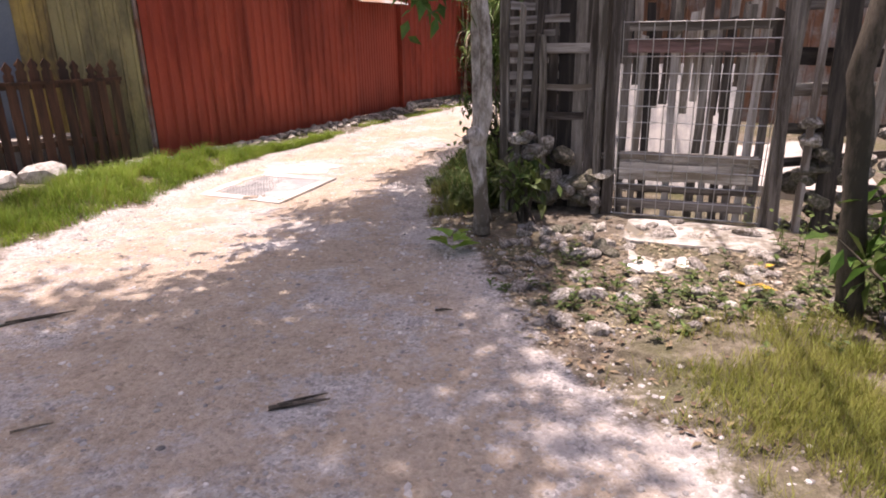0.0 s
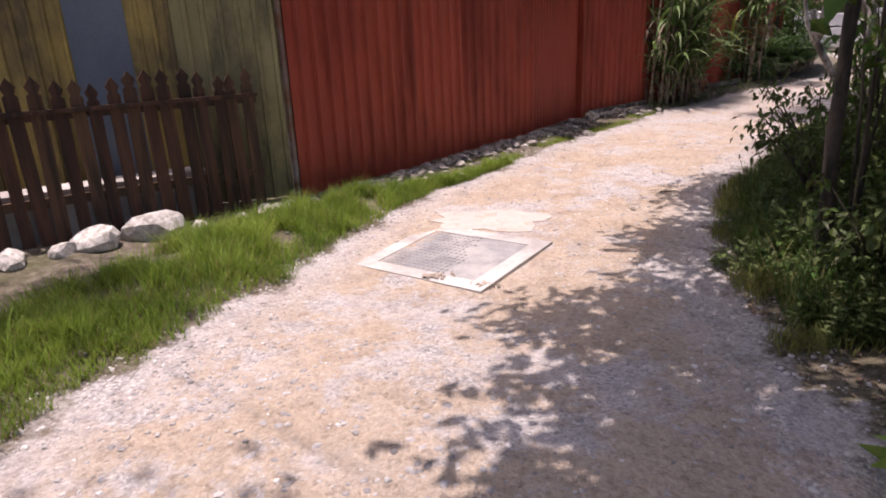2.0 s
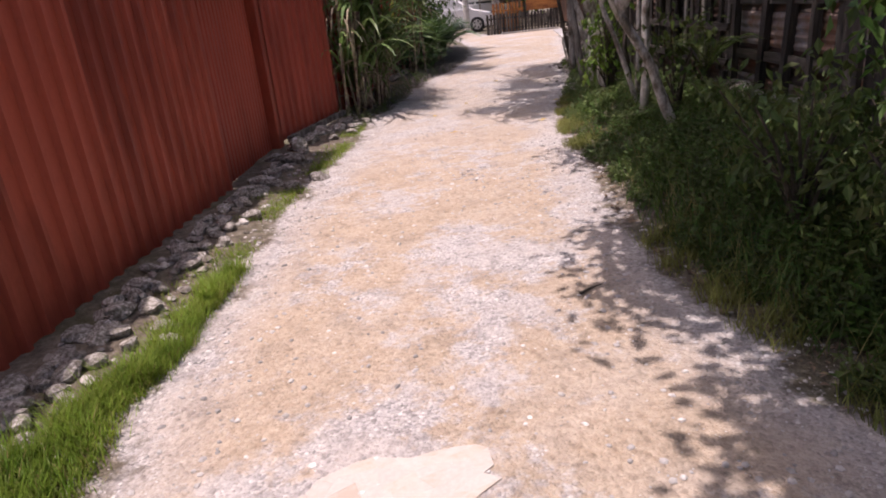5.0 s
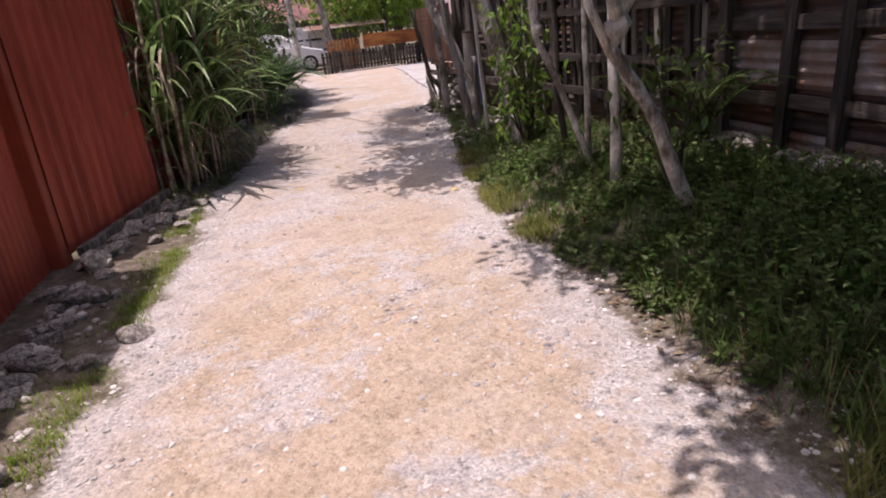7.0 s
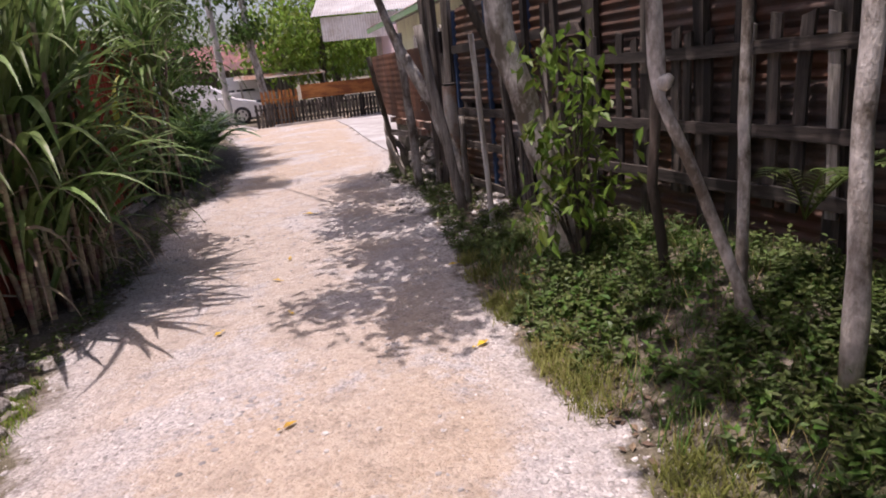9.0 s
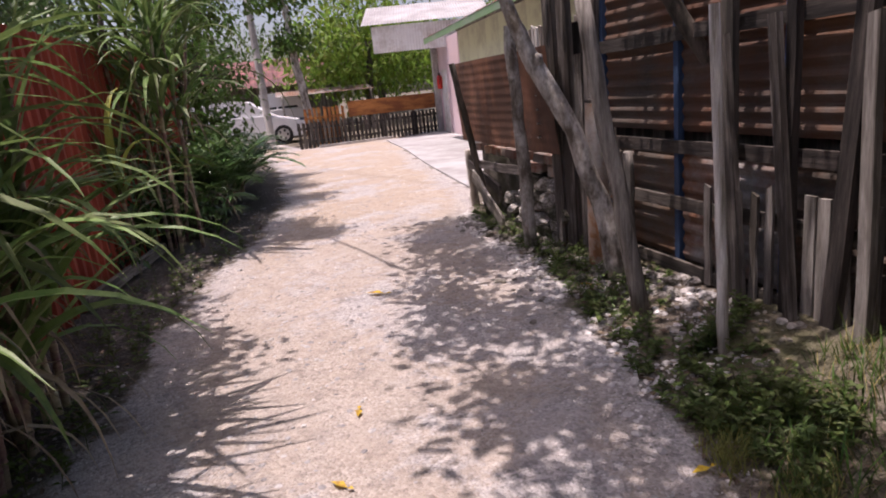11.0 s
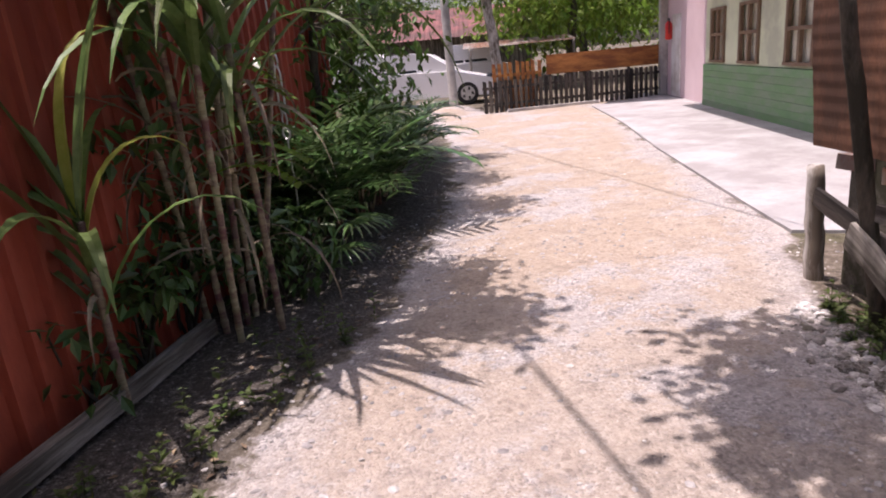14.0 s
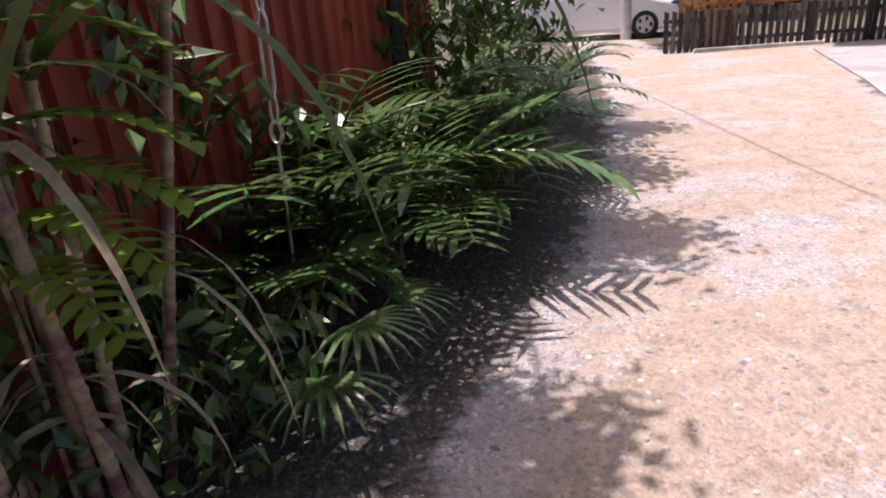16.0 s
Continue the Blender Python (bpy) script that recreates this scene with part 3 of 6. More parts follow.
# ---- drain cover set in the lane ----
def drain_cover():
    cover = thing("drain_cover", "square concrete drain cover with rows of holes in a pale frame", "drain cover")
    cover.matrix_basis = pose(-1.905, 6.844, -0.064, 3.2, -1.0, -26.5)
    s = Shape()
    o, i_, top = (0.565, 0.495), (0.43, 0.365), 0.024
    ro = [(-o[0], -o[1]), (o[0], -o[1]), (o[0], o[1]), (-o[0], o[1])]
    ri = [(-i_[0], -i_[1]), (i_[0], -i_[1]), (i_[0], i_[1]), (-i_[0], i_[1])]
    s.add([(x, y, -0.05) for x, y in ro] + [(x * 0.99, y * 0.99, top) for x, y in ro] + [(x, y, top) for x, y in ri] + [(x, y, -0.05) for x, y in ri], [(a * 4 + k, a * 4 + (k + 1) % 4, a * 4 + 4 + (k + 1) % 4, a * 4 + 4 + k) for a in range(3) for k in range(4)])
    part("concrete_frame", s, CONCRETE, cover, "pale smooth concrete frame with chipped edge")
    part("hole_floor", Shape().box(pose(0, 0, -0.05), 2 * i_[0], 2 * i_[1], 0.0655), PIT, cover, "dirt at the bottom of the holes")
    g = Shape()
    nx, ny = 20, 15
    rng = random.Random(8)
    cx, cy = 2 * i_[0] / nx, 2 * i_[1] / ny
    z = top - 0.004
    for a in range(nx):
        for b in range(ny):
            x, y = -i_[0] + (a + 0.5) * cx, -i_[1] + (b + 0.5) * cy
            filled = a > 13 - 0.3 * b + 2 * rng.random() or rng.random() < 0.06
            hx, hy = (0.0, 0.0) if filled else (cx * 0.27, cy * 0.27)
            q = [(x - cx / 2, y - cy / 2, z), (x + cx / 2, y - cy / 2, z), (x + cx / 2, y + cy / 2, z), (x - cx / 2, y + cy / 2, z)]
            if filled:
                g.add(q, [(0, 1, 2, 3)])
                continue
            r = [(x - hx, y - hy), (x + hx, y - hy), (x + hx, y + hy), (x - hx, y + hy)]
            g.add(q + [(u, w, z) for u, w in r] + [(u, w, z - 0.005) for u, w in r], [(k, (k + 1) % 4, 4 + (k + 1) % 4, 4 + k) for k in range(4)] + [(4 + k, 4 + (k + 1) % 4, 8 + (k + 1) % 4, 8 + k) for k in range(4)])
    seen, back = {}, []
    for p in g.v:
        back.append(seen.setdefault(tuple(round(c, 4) for c in p), len(seen)))
    g.v, g.f = list(seen), [tuple(back[i] for i in q) for q in g.f]
    part("cover_plate", g, GREYCONCRETE, cover, "grey cover plate pierced by rows of square holes")


drain_cover()


def patch(cx, cy, rx, ry, seed, label, z=0.012):
    """A thin broken skin of concrete, split into shards by cracks."""
    rng = random.Random(seed)
    ob = thing("concrete_patch", label, "concrete")
    ob.matrix_basis = pose(cx, cy, 0)
    n = 9
    pts = {}
    for i in range(n + 1):
        for j in range(n + 1):
            u, w = i / n * 2 - 1 + rng.uniform(-0.1, 0.1), j / n * 2 - 1 + rng.uniform(-0.1, 0.1)
            q, a = max(abs(u), abs(w)), math.atan2(w, u)
            q *= 1 + 0.55 * noise.noise(Vector((math.cos(a) * 1.6, math.sin(a) * 1.6, seed)))
            pts[i, j] = (q * math.cos(a) * rx, q * math.sin(a) * ry)
    for i in range(n):
        for j in range(n):
            q = [pts[i, j], pts[i + 1, j], pts[i + 1, j + 1], pts[i, j + 1]]
            c = (sum(p[0] for p in q) / 4, sum(p[1] for p in q) / 4)
            k = 0.982 if c[0] < 0 else 0.999
            ring = [(c[0] + (p[0] - c[0]) * k, c[1] + (p[1] - c[1]) * k) for p in q]
            top = [(x, y, gz(cx + x, cy + y) + 0.005) for x, y in ring]
            part("shard", Shape().add(top + [(x, y, z - 0.04) for x, y, z in top], [(0, 1, 2, 3)] + [(a, 4 + a, 4 + (a + 1) % 4, (a + 1) % 4) for a in range(4)]), SKIN, ob)


patch(-1.72, 7.66, 0.50, 0.27, 3, "cracked pale concrete skin behind the drain cover")
rc = random.Random(77)
crumbs = Shape()
for cx, cy, n in ((-1.97, 6.40, 60), (-1.60, 6.28, 40)):
    for _ in range(n):
        r_ = rc.uniform(0.004, 0.016)
        crumbs.rock((cx + rc.gauss(0, 0.055), cy + rc.gauss(0, 0.025), -0.052), r_, rc, 0.35)
thing("mud_crumbs", "crumbled brown mud spilled on the concrete frame", "mud", crumbs, MUD, kind="stuff")

# ---- trees ----
def limb(s, p, d, length, r, rng, depth, tips, bend=0.25):
    pts, rad = [Vector(p)], [r]
    d = Vector(d).normalized()
    n = 5
    for i in range(n):
        d = (d + Vector((rng.uniform(-1, 1), rng.uniform(-1, 1), rng.uniform(-0.4, 0.8))) * bend * 0.5).normalized()
        pts.append(pts[-1] + d * length / n)
        rad.append(r * (1 - 0.6 * (i + 1) / n))
    s.tube(pts, rad, 6)
    if depth:
        for i in (2, 3, 4, 5):
            dd = (d + Vector((rng.uniform(-1, 1), rng.uniform(-1, 1), rng.uniform(-0.2, 0.6)))).normalized()
            limb(s, pts[i], dd, length * rng.uniform(0.5, 0.75), rad[i] * 0.7, rng, depth - 1, tips, bend)
    else:
        tips += pts[2:]


def leaf_cloud(s, centres, per, spread, size, rng, hang=0.4):
    for c in centres:
        for _ in range(per):
            o = Vector((rng.gauss(0, 1), rng.gauss(0, 1), rng.gauss(0, 0.8))) * spread
            d = Vector((rng.uniform(-1, 1), rng.uniform(-1, 1), rng.uniform(-1, 0.5) - hang))
            L = size * rng.uniform(0.7, 1.35)
            s.leaf(Vector(c) + o, d, (rng.uniform(-0.7, 0.7), rng.uniform(-0.7, 0.7), 1), L, L * rng.uniform(0.38, 0.55))


def tree(base, trunk, radii, crowns, label, rng, leaf_size=0.13, per=10, leafmat=None, bark=None, knots=(), category="tree", spread=0.22, name="tree", stubs=()):
    """trunk: points from the base up. crowns: (centre, radius, number of clumps)."""
    ob = thing(name, label, category)
    ob.location = base
    b = Vector(base)
    s = Shape()
    s.smooth = True
    pts = [Vector(p) - b for p in trunk]
    fine, rad = [], []
    for i in range(len(pts) - 1):
        for k in range(4):
            u = k / 4
            q = pts[i].lerp(pts[i + 1], u)
            fine.append(q + Vector((noise.noise(q * 3 + b), noise.noise(q * 3 - b), 0)) * radii[i] * 0.5)
            rad.append((radii[i] * (1 - u) + radii[i + 1] * u) * (1 + 0.16 * noise.noise(q * 7 + b)))
    fine.append(pts[-1])
    rad.append(radii[-1])
    s.tube(fine, rad, 12)
    for (kx, ky, kz), kr in knots:
        s.knob(Vector((kx, ky, kz)) - b, kr * 0.6, (rng.uniform(-0.7, 0.2), rng.uniform(-0.9, -0.1), rng.uniform(0.2, 0.9)))
    for run, r0, r1 in stubs:
        q = [Vector(p) - b for p in run]
        s.tube(q, [r0 + (r1 - r0) * i / (len(q) - 1) for i in range(len(q))], 9)
    part("trunk", s, bark or BARK, ob)
    br, lv = Shape(), Shape()
    br.smooth = True
    for c, r, n in crowns:
        c = Vector(c) - b
        top = pts[-1]
        mid = top.lerp(c, 0.5) + Vector((0, 0, 0.12 * (c - top).length))
        br.tube([top, mid, c], [radii[-1] * 0.3, radii[-1] * 0.2, radii[-1] * 0.08], 6)
        centres = []
        for i in range(n):
            d = Vector((rng.gauss(0, 1), rng.gauss(0, 1), rng.gauss(0, 0.7))).normalized() * (rng.random() ** 0.45)
            q = c + Vector((d.x * r, d.y * r, d.z * r * 0.7))
            centres.append(q)
            if i % 3 == 0:
                br.tube([c.lerp(q, 0.05), c.lerp(q, 0.55) + Vector((0, 0, 0.05 * r)), q], [0.018, 0.012, 0.005], 4, False)
        leaf_cloud(lv, centres, per, spread, leaf_size, rng)
    if crowns:
        part("branch_frame", br, bark or BARK, ob)
        part("crown", lv, leafmat or LEAF, ob)
    return ob


R = random.Random(11)
# overhead crowns, mostly unseen, set where their shade falls on lane, bank and fence
# DARKBARK on this brown-grey trunk puts its shade into the colour.
tree((2.10, 3.02, 0.05), [(2.10, 3.02, 0.03), (2.02, 3.04, 0.7), (1.93, 3.02, 1.3), (2.02, 2.95, 2.2), (1.6, 2.4, 5.6)], [0.072, 0.06, 0.055, 0.055, 0.05],
     [((-1.95, 3.4, 7.9), 1.15, 200), ((-3.5, 3.3, 8.0), 1.3, 180), ((-1.3, 4.9, 7.9), 0.7, 90), ((-1.5, 0.9, 8.2), 1.9, 400), ((-3.5, 0.3, 8.2), 1.8, 260), ((-1.7, -2.3, 8.2), 2.2, 220), ((-5.4, 6.3, 8.0), 0.4, 30)], "slender tree with shade-darkened bark and an unseen broad crown over the lane", R, 0.16, 20, spread=0.24, bark=DARKBARK)
tree((0.30, 4.76, 0.05), [(0.30, 4.76, 0.03), (0.30, 4.76, 0.5), (0.27, 4.78, 0.72), (0.33, 4.75, 0.95), (0.31, 4.75, 1.6), (0.25, 4.9, 2.4), (0.1, 5.3, 3.2)], [0.068, 0.053, 0.066, 0.048, 0.043, 0.04, 0.034],
     [((-1.1, 6.1, 3.7), 0.62, 95), ((-1.2, 5.2, 3.8), 0.75, 90), ((-2.0, 4.3, 3.9), 0.4, 24), ((-0.6, 4.7, 3.8), 0.6, 80), ((-1.25, 4.5, 3.8), 0.5, 60), ((-0.75, 7.4, 3.7), 0.45, 50), ((-1.9, 6.0, 3.7), 0.25, 12), ((-0.35, 8.7, 3.6), 0.45, 46), ((0.5, 6.9, 3.4), 0.7, 60), ((0.0, 7.7, 3.6), 0.6, 80), ((0.25, 8.5, 3.7), 0.5, 40), ((-0.1, 4.6, 3.6), 0.4, 16), ((0.2, 5.8, 3.5), 0.5, 30), ((-0.12, 5.0, 1.92), 0.2, 5)],
     "pale-barked tree with a knotted trunk beside the lane", R, 0.13, 20, knots=[((0.27, 4.74, 0.78), 0.12)], spread=0.16)
tree((0.40, 5.12, 0.05), [(0.36, 5.10, 0.03), (0.24, 5.16, 0.6), (0.30, 5.2, 0.75), (0.27, 5.2, 1.6), (0.3, 5.2, 3.0)], [0.045, 0.036, 0.046, 0.033, 0.03], [((0.3, 5.6, 3.4), 0.4, 12)],
     "thin forked tree stem with a broken stub", R, 0.13, 14, knots=[((0.2, 5.12, 0.70), 0.06)])
tree((0.45, 6.35, 0.1), [(0.42, 6.35, 0.05), (0.36, 6.37, 0.9), (0.40, 6.4, 1.8), (0.5, 6.5, 2.6)], [0.045, 0.038, 0.034, 0.03], [((0.5, 6.6, 3.0), 0.5, 20)], "thin dark sapling at the verge", R, 0.12, 14, bark=DARKBARK)
tree((2.10, 10.42, 0.3), [(2.12, 10.40, 0.2), (1.95, 10.53, 0.8), (1.71, 10.68, 1.25), (1.73, 10.64, 1.42), (1.75, 10.61, 1.7), (1.78, 10.6, 2.4), (1.5, 10.6, 3.2)], [0.055, 0.042, 0.037, 0.048, 0.030, 0.025, 0.018],
     [((0.9, 9.9, 3.7), 0.4, 18), ((0.45, 8.9, 3.7), 0.45, 20), ((1.3, 11.2, 3.7), 0.55, 32), ((1.5, 10.4, 3.6), 0.8, 60), ((1.3, 9.0, 3.6), 0.8, 34), ((2.2, 9.4, 3.6), 0.7, 20), ((0.65, 9.6, 3.8), 0.5, 36), ((1.15, 10.2, 3.7), 0.35, 16), ((0.0, 9.45, 3.7), 0.28, 18), ((0.12, 9.05, 3.7), 0.3, 18)], "leaning pale tree with a swollen knot", R, 0.13, 20, knots=[((1.71, 10.65, 1.36), 0.11)], spread=0.16, stubs=[([(1.71, 10.68, 1.22), (1.60, 10.74, 1.48), (1.55, 10.78, 1.8), (1.42, 10.8, 2.5)], 0.030, 0.014), ([(1.72, 10.65, 1.38), (1.62, 10.60, 1.50), (1.60, 10.58, 1.60)], 0.04, 0.03), ([(1.74, 10.62, 1.45), (1.86, 10.58, 1.6), (1.98, 10.55, 2.0)], 0.03, 0.014)])
tree((2.42, 11.20, 0.35), [(2.42, 11.20, 0.25), (2.45, 11.22, 1.2), (2.5, 11.25, 2.4), (2.4, 11.4, 3.2)], [0.042, 0.037, 0.034, 0.03], [((1.9, 12.0, 3.7), 0.35, 16), ((2.75, 10.3, 3.7), 0.7, 70), ((3.2, 11.3, 3.7), 0.55, 48), ((3.65, 12.4, 3.7), 0.5, 42)], "slim upright grey trunk by the fence", R, 0.13, 18, spread=0.15)
tree((2.72, 11.64, 0.35), [(2.72, 11.63, 0.25), (2.62, 11.80, 0.8), (2.50, 11.97, 1.30), (2.52, 12.0, 1.45), (2.48, 12.0, 2.6)], [0.030, 0.026, 0.024, 0.036, 0.02], [((2.4, 12.4, 3.5), 0.3, 10)], "thin leaning tree stem with yellow lichen", R, 0.13, 18, knots=[((2.50, 11.95, 1.36), 0.055)], spread=0.15)
tree((2.78, 11.72, 0.35), [(2.78, 11.72, 0.25), (2.80, 11.74, 1.2), (2.84, 11.76, 2.6)], [0.028, 0.024, 0.02], [], "thin straight pole-like stem", R)
tree((3.16, 12.26, 0.35), [(3.16, 12.26, 0.25), (3.08, 12.3, 0.8), (3.10, 12.3, 1.3), (3.02, 12.3, 2.6)], [0.032, 0.028, 0.026, 0.022], [], "thin crooked dark stem at the fence", R, bark=DARKBARK)
tree((3.57, 13.10, 0.1), [(3.57, 13.10, 0.05), (3.49, 13.24, 0.65), (3.42, 13.38, 1.18), (3.33, 13.50, 1.7), (3.2, 13.6, 2.8)], [0.13, 0.105, 0.095, 0.095, 0.07],
     [((2.5, 14.3, 4.0), 0.75, 75), ((1.75, 13.8, 3.9), 0.32, 14), ((2.7, 15.4, 4.0), 0.55, 40), ((3.2, 16.3, 4.0), 0.5, 32), ((1.6, 14.6, 3.9), 0.3, 12), ((3.75, 15.0, 3.8), 0.5, 40), ((3.2, 14.9, 3.9), 0.3, 14)], "stout peeling trunk wrapped by a leafy climber", R, 0.13, 20, spread=0.15)
tree((5.12, 15.68, 0.05), [(5.13, 15.65, 0.0), (5.07, 15.78, 0.62), (5.0, 15.94, 1.12), (4.90, 16.15, 1.60), (4.82, 16.28, 1.9), (4.6, 16.5, 3.0)], [0.085, 0.07, 0.062, 0.068, 0.05, 0.03],
     [((4.4, 17.5, 3.9), 0.55, 44), ((5.2, 18.6, 3.9), 0.5, 50), ((4.75, 18.2, 3.9), 0.45, 42), ((3.5, 16.9, 3.8), 0.35, 18), ((5.0, 17.0, 3.8), 0.4, 22), ((4.0, 16.0, 3.8), 0.45, 34), ((4.6, 16.6, 3.9), 0.35, 16)], "leaning grey trunk with a sawn stub against the fence", R, 0.13, 18, knots=[((4.88, 16.12, 1.62), 0.075)], spread=0.15)
tree((5.15, 14.9, 0.1), [(5.3, 14.7, 0.1), (5.2, 14.95, 1.4), (5.05, 15.2, 1.9), (4.9, 15.5, 2.6)], [0.06, 0.05, 0.05, 0.04], [((4.9, 15.4, 3.6), 0.5, 20)], "crooked dark tree leaning from the fence", R, 0.13, 14, bark=DARKBARK)

# ---- sugar cane ----
def cane(rng, height, leaves, lean=0.06, dry=3, low=0.12, reach=(0.8, 1.5)):
    ob = thing("sugar_cane", "tall sugar cane with ringed stalk and long arching leaves", "sugar cane", group="sugar cane row")
    s = Shape()
    s.smooth = True
    n = int(height / 0.12)
    pts, rad = [], []
    lx, ly = rng.uniform(-lean, lean), rng.uniform(-lean, lean)
    for i in range(n + 1):
        h = i * 0.12
        p = Vector((lx * h * h * 0.5, ly * h * h * 0.5, h))
        pts += [p, p + Vector((0, 0, 0.012)), p + Vector((0, 0, 0.024))]
        rad += [0.022, 0.0265, 0.0215]
    s.tube(pts, [r * (1 - 0.25 * i / len(rad)) for i, r in enumerate(rad)], 7)
    part("stalk", s, CANESTALK, ob)
    top = pts[-1]
    for i in range(leaves):
        u = rng.uniform(low, 1.0)
        p = pts[int(u * (len(pts) - 1))]
        a = rng.uniform(0, 2 * math.pi)
        up = rng.uniform(0.7, 2.6)
        part("leaf", Shape().blade(p, (math.cos(a), math.sin(a), up), rng.uniform(*reach), rng.uniform(0.05, 0.085), rng.uniform(1.5, 3.4), 9, 0.35, rng.uniform(-0.5, 0.5)), CANELEAF, ob)
    for i in range(4):
        a = rng.uniform(0, 2 * math.pi)
        part("leaf", Shape().blade(top, (math.cos(a) * 0.3, math.sin(a) * 0.3, 1), rng.uniform(0.9, 1.4), 0.05, rng.uniform(0.4, 1.4), 9, 0.4), CANELEAF, ob)
    for i in range(dry):
        a = rng.uniform(0, 2 * math.pi)
        part("dry_leaf", Shape().blade(pts[int(rng.uniform(0.2, 0.7) * (len(pts) - 1))], (math.cos(a), math.sin(a), 0.5), rng.uniform(0.5, 1.0), 0.03, 4.5, 7, 0.3, rng.uniform(-1, 1)), DRYLEAF, ob, "withered straw-coloured leaf")
    return ob


RC = random.Random(21)
protos = [cane(RC, h, n) for h, n in ((1.5, 9), (1.9, 10), (1.2, 8), (2.1, 10), (1.7, 9), (1.0, 8))]
spots = []
for i in range(36):
    u = RC.random() ** 0.9
    y = 15.72 + u * 1.25
    xw = 0.48 + (y - 15.5) * 0.588
    xl = at_y(LEFT, y)
    spots.append((xw + (xl - 0.25 - xw) * RC.random() ** 0.8, y))
for i, (x, y) in enumerate(spots):
    m = pose(x, y, gz(x, y) - 0.02, RC.uniform(-5, 5), RC.uniform(-4, 6), RC.uniform(0, 360))
    if i < len(protos):
        protos[i].matrix_basis = m
    else:
        copy_thing(protos[i % len(protos)], m)

for x, y, h, rx, ry in ((3.50, 20.10, 2.4, 4, -1), (3.57, 20.32, 2.6, 2, 1), (3.75, 20.14, 2.3, 3, -1), (3.44, 20.26, 2.5, 3, -2), (3.64, 20.42, 2.5, -2, 3), (3.36, 20.42, 2.3, 4, -3)):
    c = cane(RC, h, 18, 0.02, 5, 0.55, (0.8, 1.5))
    c.matrix_basis = pose(x, y, 0.0, rx, ry, RC.uniform(-40, 40))
    if h == 2.3 and x > 3.7:
        c.matrix_basis = pose(x, y, 0.0, rx, ry, 0)
        part("leaf", Shape().blade((0.0, 0.0, 1.30), (0.50, -0.05, 1), 1.95, 0.085, 4.2, 14, 0.35), CANELEAF, c)
    if x == 3.44:
        c.matrix_basis = pose(x, y, 0.0, rx, ry, 0)
        for u, w, v, z0 in ((-0.9, -0.2, 1.2, 0.95), (-1.0, -0.1, 0.9, 0.85), (-0.8, -0.4, 1.3, 1.15)):
            part("leaf", Shape().blade((0, 0, z0), (u, w, v), 1.15, 0.03, 2.6, 12, 0.4), DRYLEAF, c, "thin pale arching leaf")
lone = cane(RC, 2.4, 0, 0.02, 0)
lone.matrix_basis = pose(3.70, 20.54, 0.0, -3.7, 11.6, 0)
lone["label"] = "bare purple-ringed sugar cane with a leafy top"
lone = cane(RC, 1.05, 11, 0.02, 3, 0.5)
lone.matrix_basis = pose(2.90, 19.57, 0.0, 0, 2, 100)
lone["label"] = "young sugar cane with a folded yellow-green top leaf"
part("leaf", Shape().blade((0, 0, 1.0), (0.03, -0.06, 1), 1.0, 0.095, 3.6, 12, 0.4), YELLOWBLADE, lone, "folded yellow-green leaf")
part("leaf", Shape().blade((0, 0, 0.85), (0.05, -0.3, 1), 0.85, 0.08, 3.2, 10, 0.4), YELLOWBLADE, lone, "folded yellow-green leaf")
for x, y, h, rx, ry in ((0.55, 15.55, 2.4, -2, 2), (0.62, 15.66, 2.5, 1, -4), (0.50, 15.72, 2.3, -3, -2), (0.74, 15.60, 2.2, 2, 4)):
    c = cane(RC, h, 3, 0.03, 7, 0.6)
    c.matrix_basis = pose(x, y, gz(x, y) - 0.02, rx, ry, RC.uniform(0, 360))
    c["label"] = "tall half-dead sugar cane with ringed purple stalk"

# ---- concrete apron in front of the house ----
def apron():
    outer = [(7.55, 19.62), (8.05, 20.5), (9.75, 23.4), (11.6, 26.35), (13.6, 29.9), (17.2, 30.4), (14.45, 26.85), (11.4, 21.6), (8.6, 18.6)]
    n = len(outer)
    s = Shape().add([(x, y, 0.03) for x, y in outer] + [(x, y, -0.1) for x, y in outer], [tuple(range(n))[::-1]] + [(i, (i + 1) % n, n + (i + 1) % n, n + i) for i in range(n)])
    thing("pavement", "smooth pale grey concrete apron with a broken edge", "pavement", s, APRON, kind="structure")


apron()

# ---- fence beside the lane, section by section ----
RF = random.Random(5)


def wobbly(w, d, h, rng, pieces=4):
    """A rough board, uneven along its length, with a slanting end."""
    s = Shape()
    rings = []
    for i in range(pieces + 1):
        z = h * i / pieces
        a, b = rng.uniform(0.88, 1.06) * w / 2, rng.uniform(0.88, 1.06) * w / 2
        o = rng.uniform(-0.006, 0.006)
        zz = (rng.uniform(-0.03, 0.03), rng.uniform(-0.03, 0.03)) if i == pieces else (0, 0)
        rings += [(-a + o, -d / 2, z + zz[0]), (b + o, -d / 2, z + zz[1]), (b + o, d / 2, z + zz[1]), (-a + o, d / 2, z + zz[0])]
    fs = [(3, 2, 1, 0), tuple(4 * pieces + k for k in range(4))]
    for i in range(pieces):
        for k in range(4):
            a, b = 4 * i + k, 4 * i + (k + 1) % 4
            fs.append((a, b, b + 4, a + 4))
    return s.add(rings, fs)


def plank_meshes(w, d, h, rng, material, n=4, name="plank"):
    out = []
    for _ in range(n):
        me = wobbly(w * rng.uniform(0.8, 1.2), d, h * rng.uniform(0.92, 1.04), rng).mesh(name)
        me.materials.append(material)
        out.append(me)
    return out


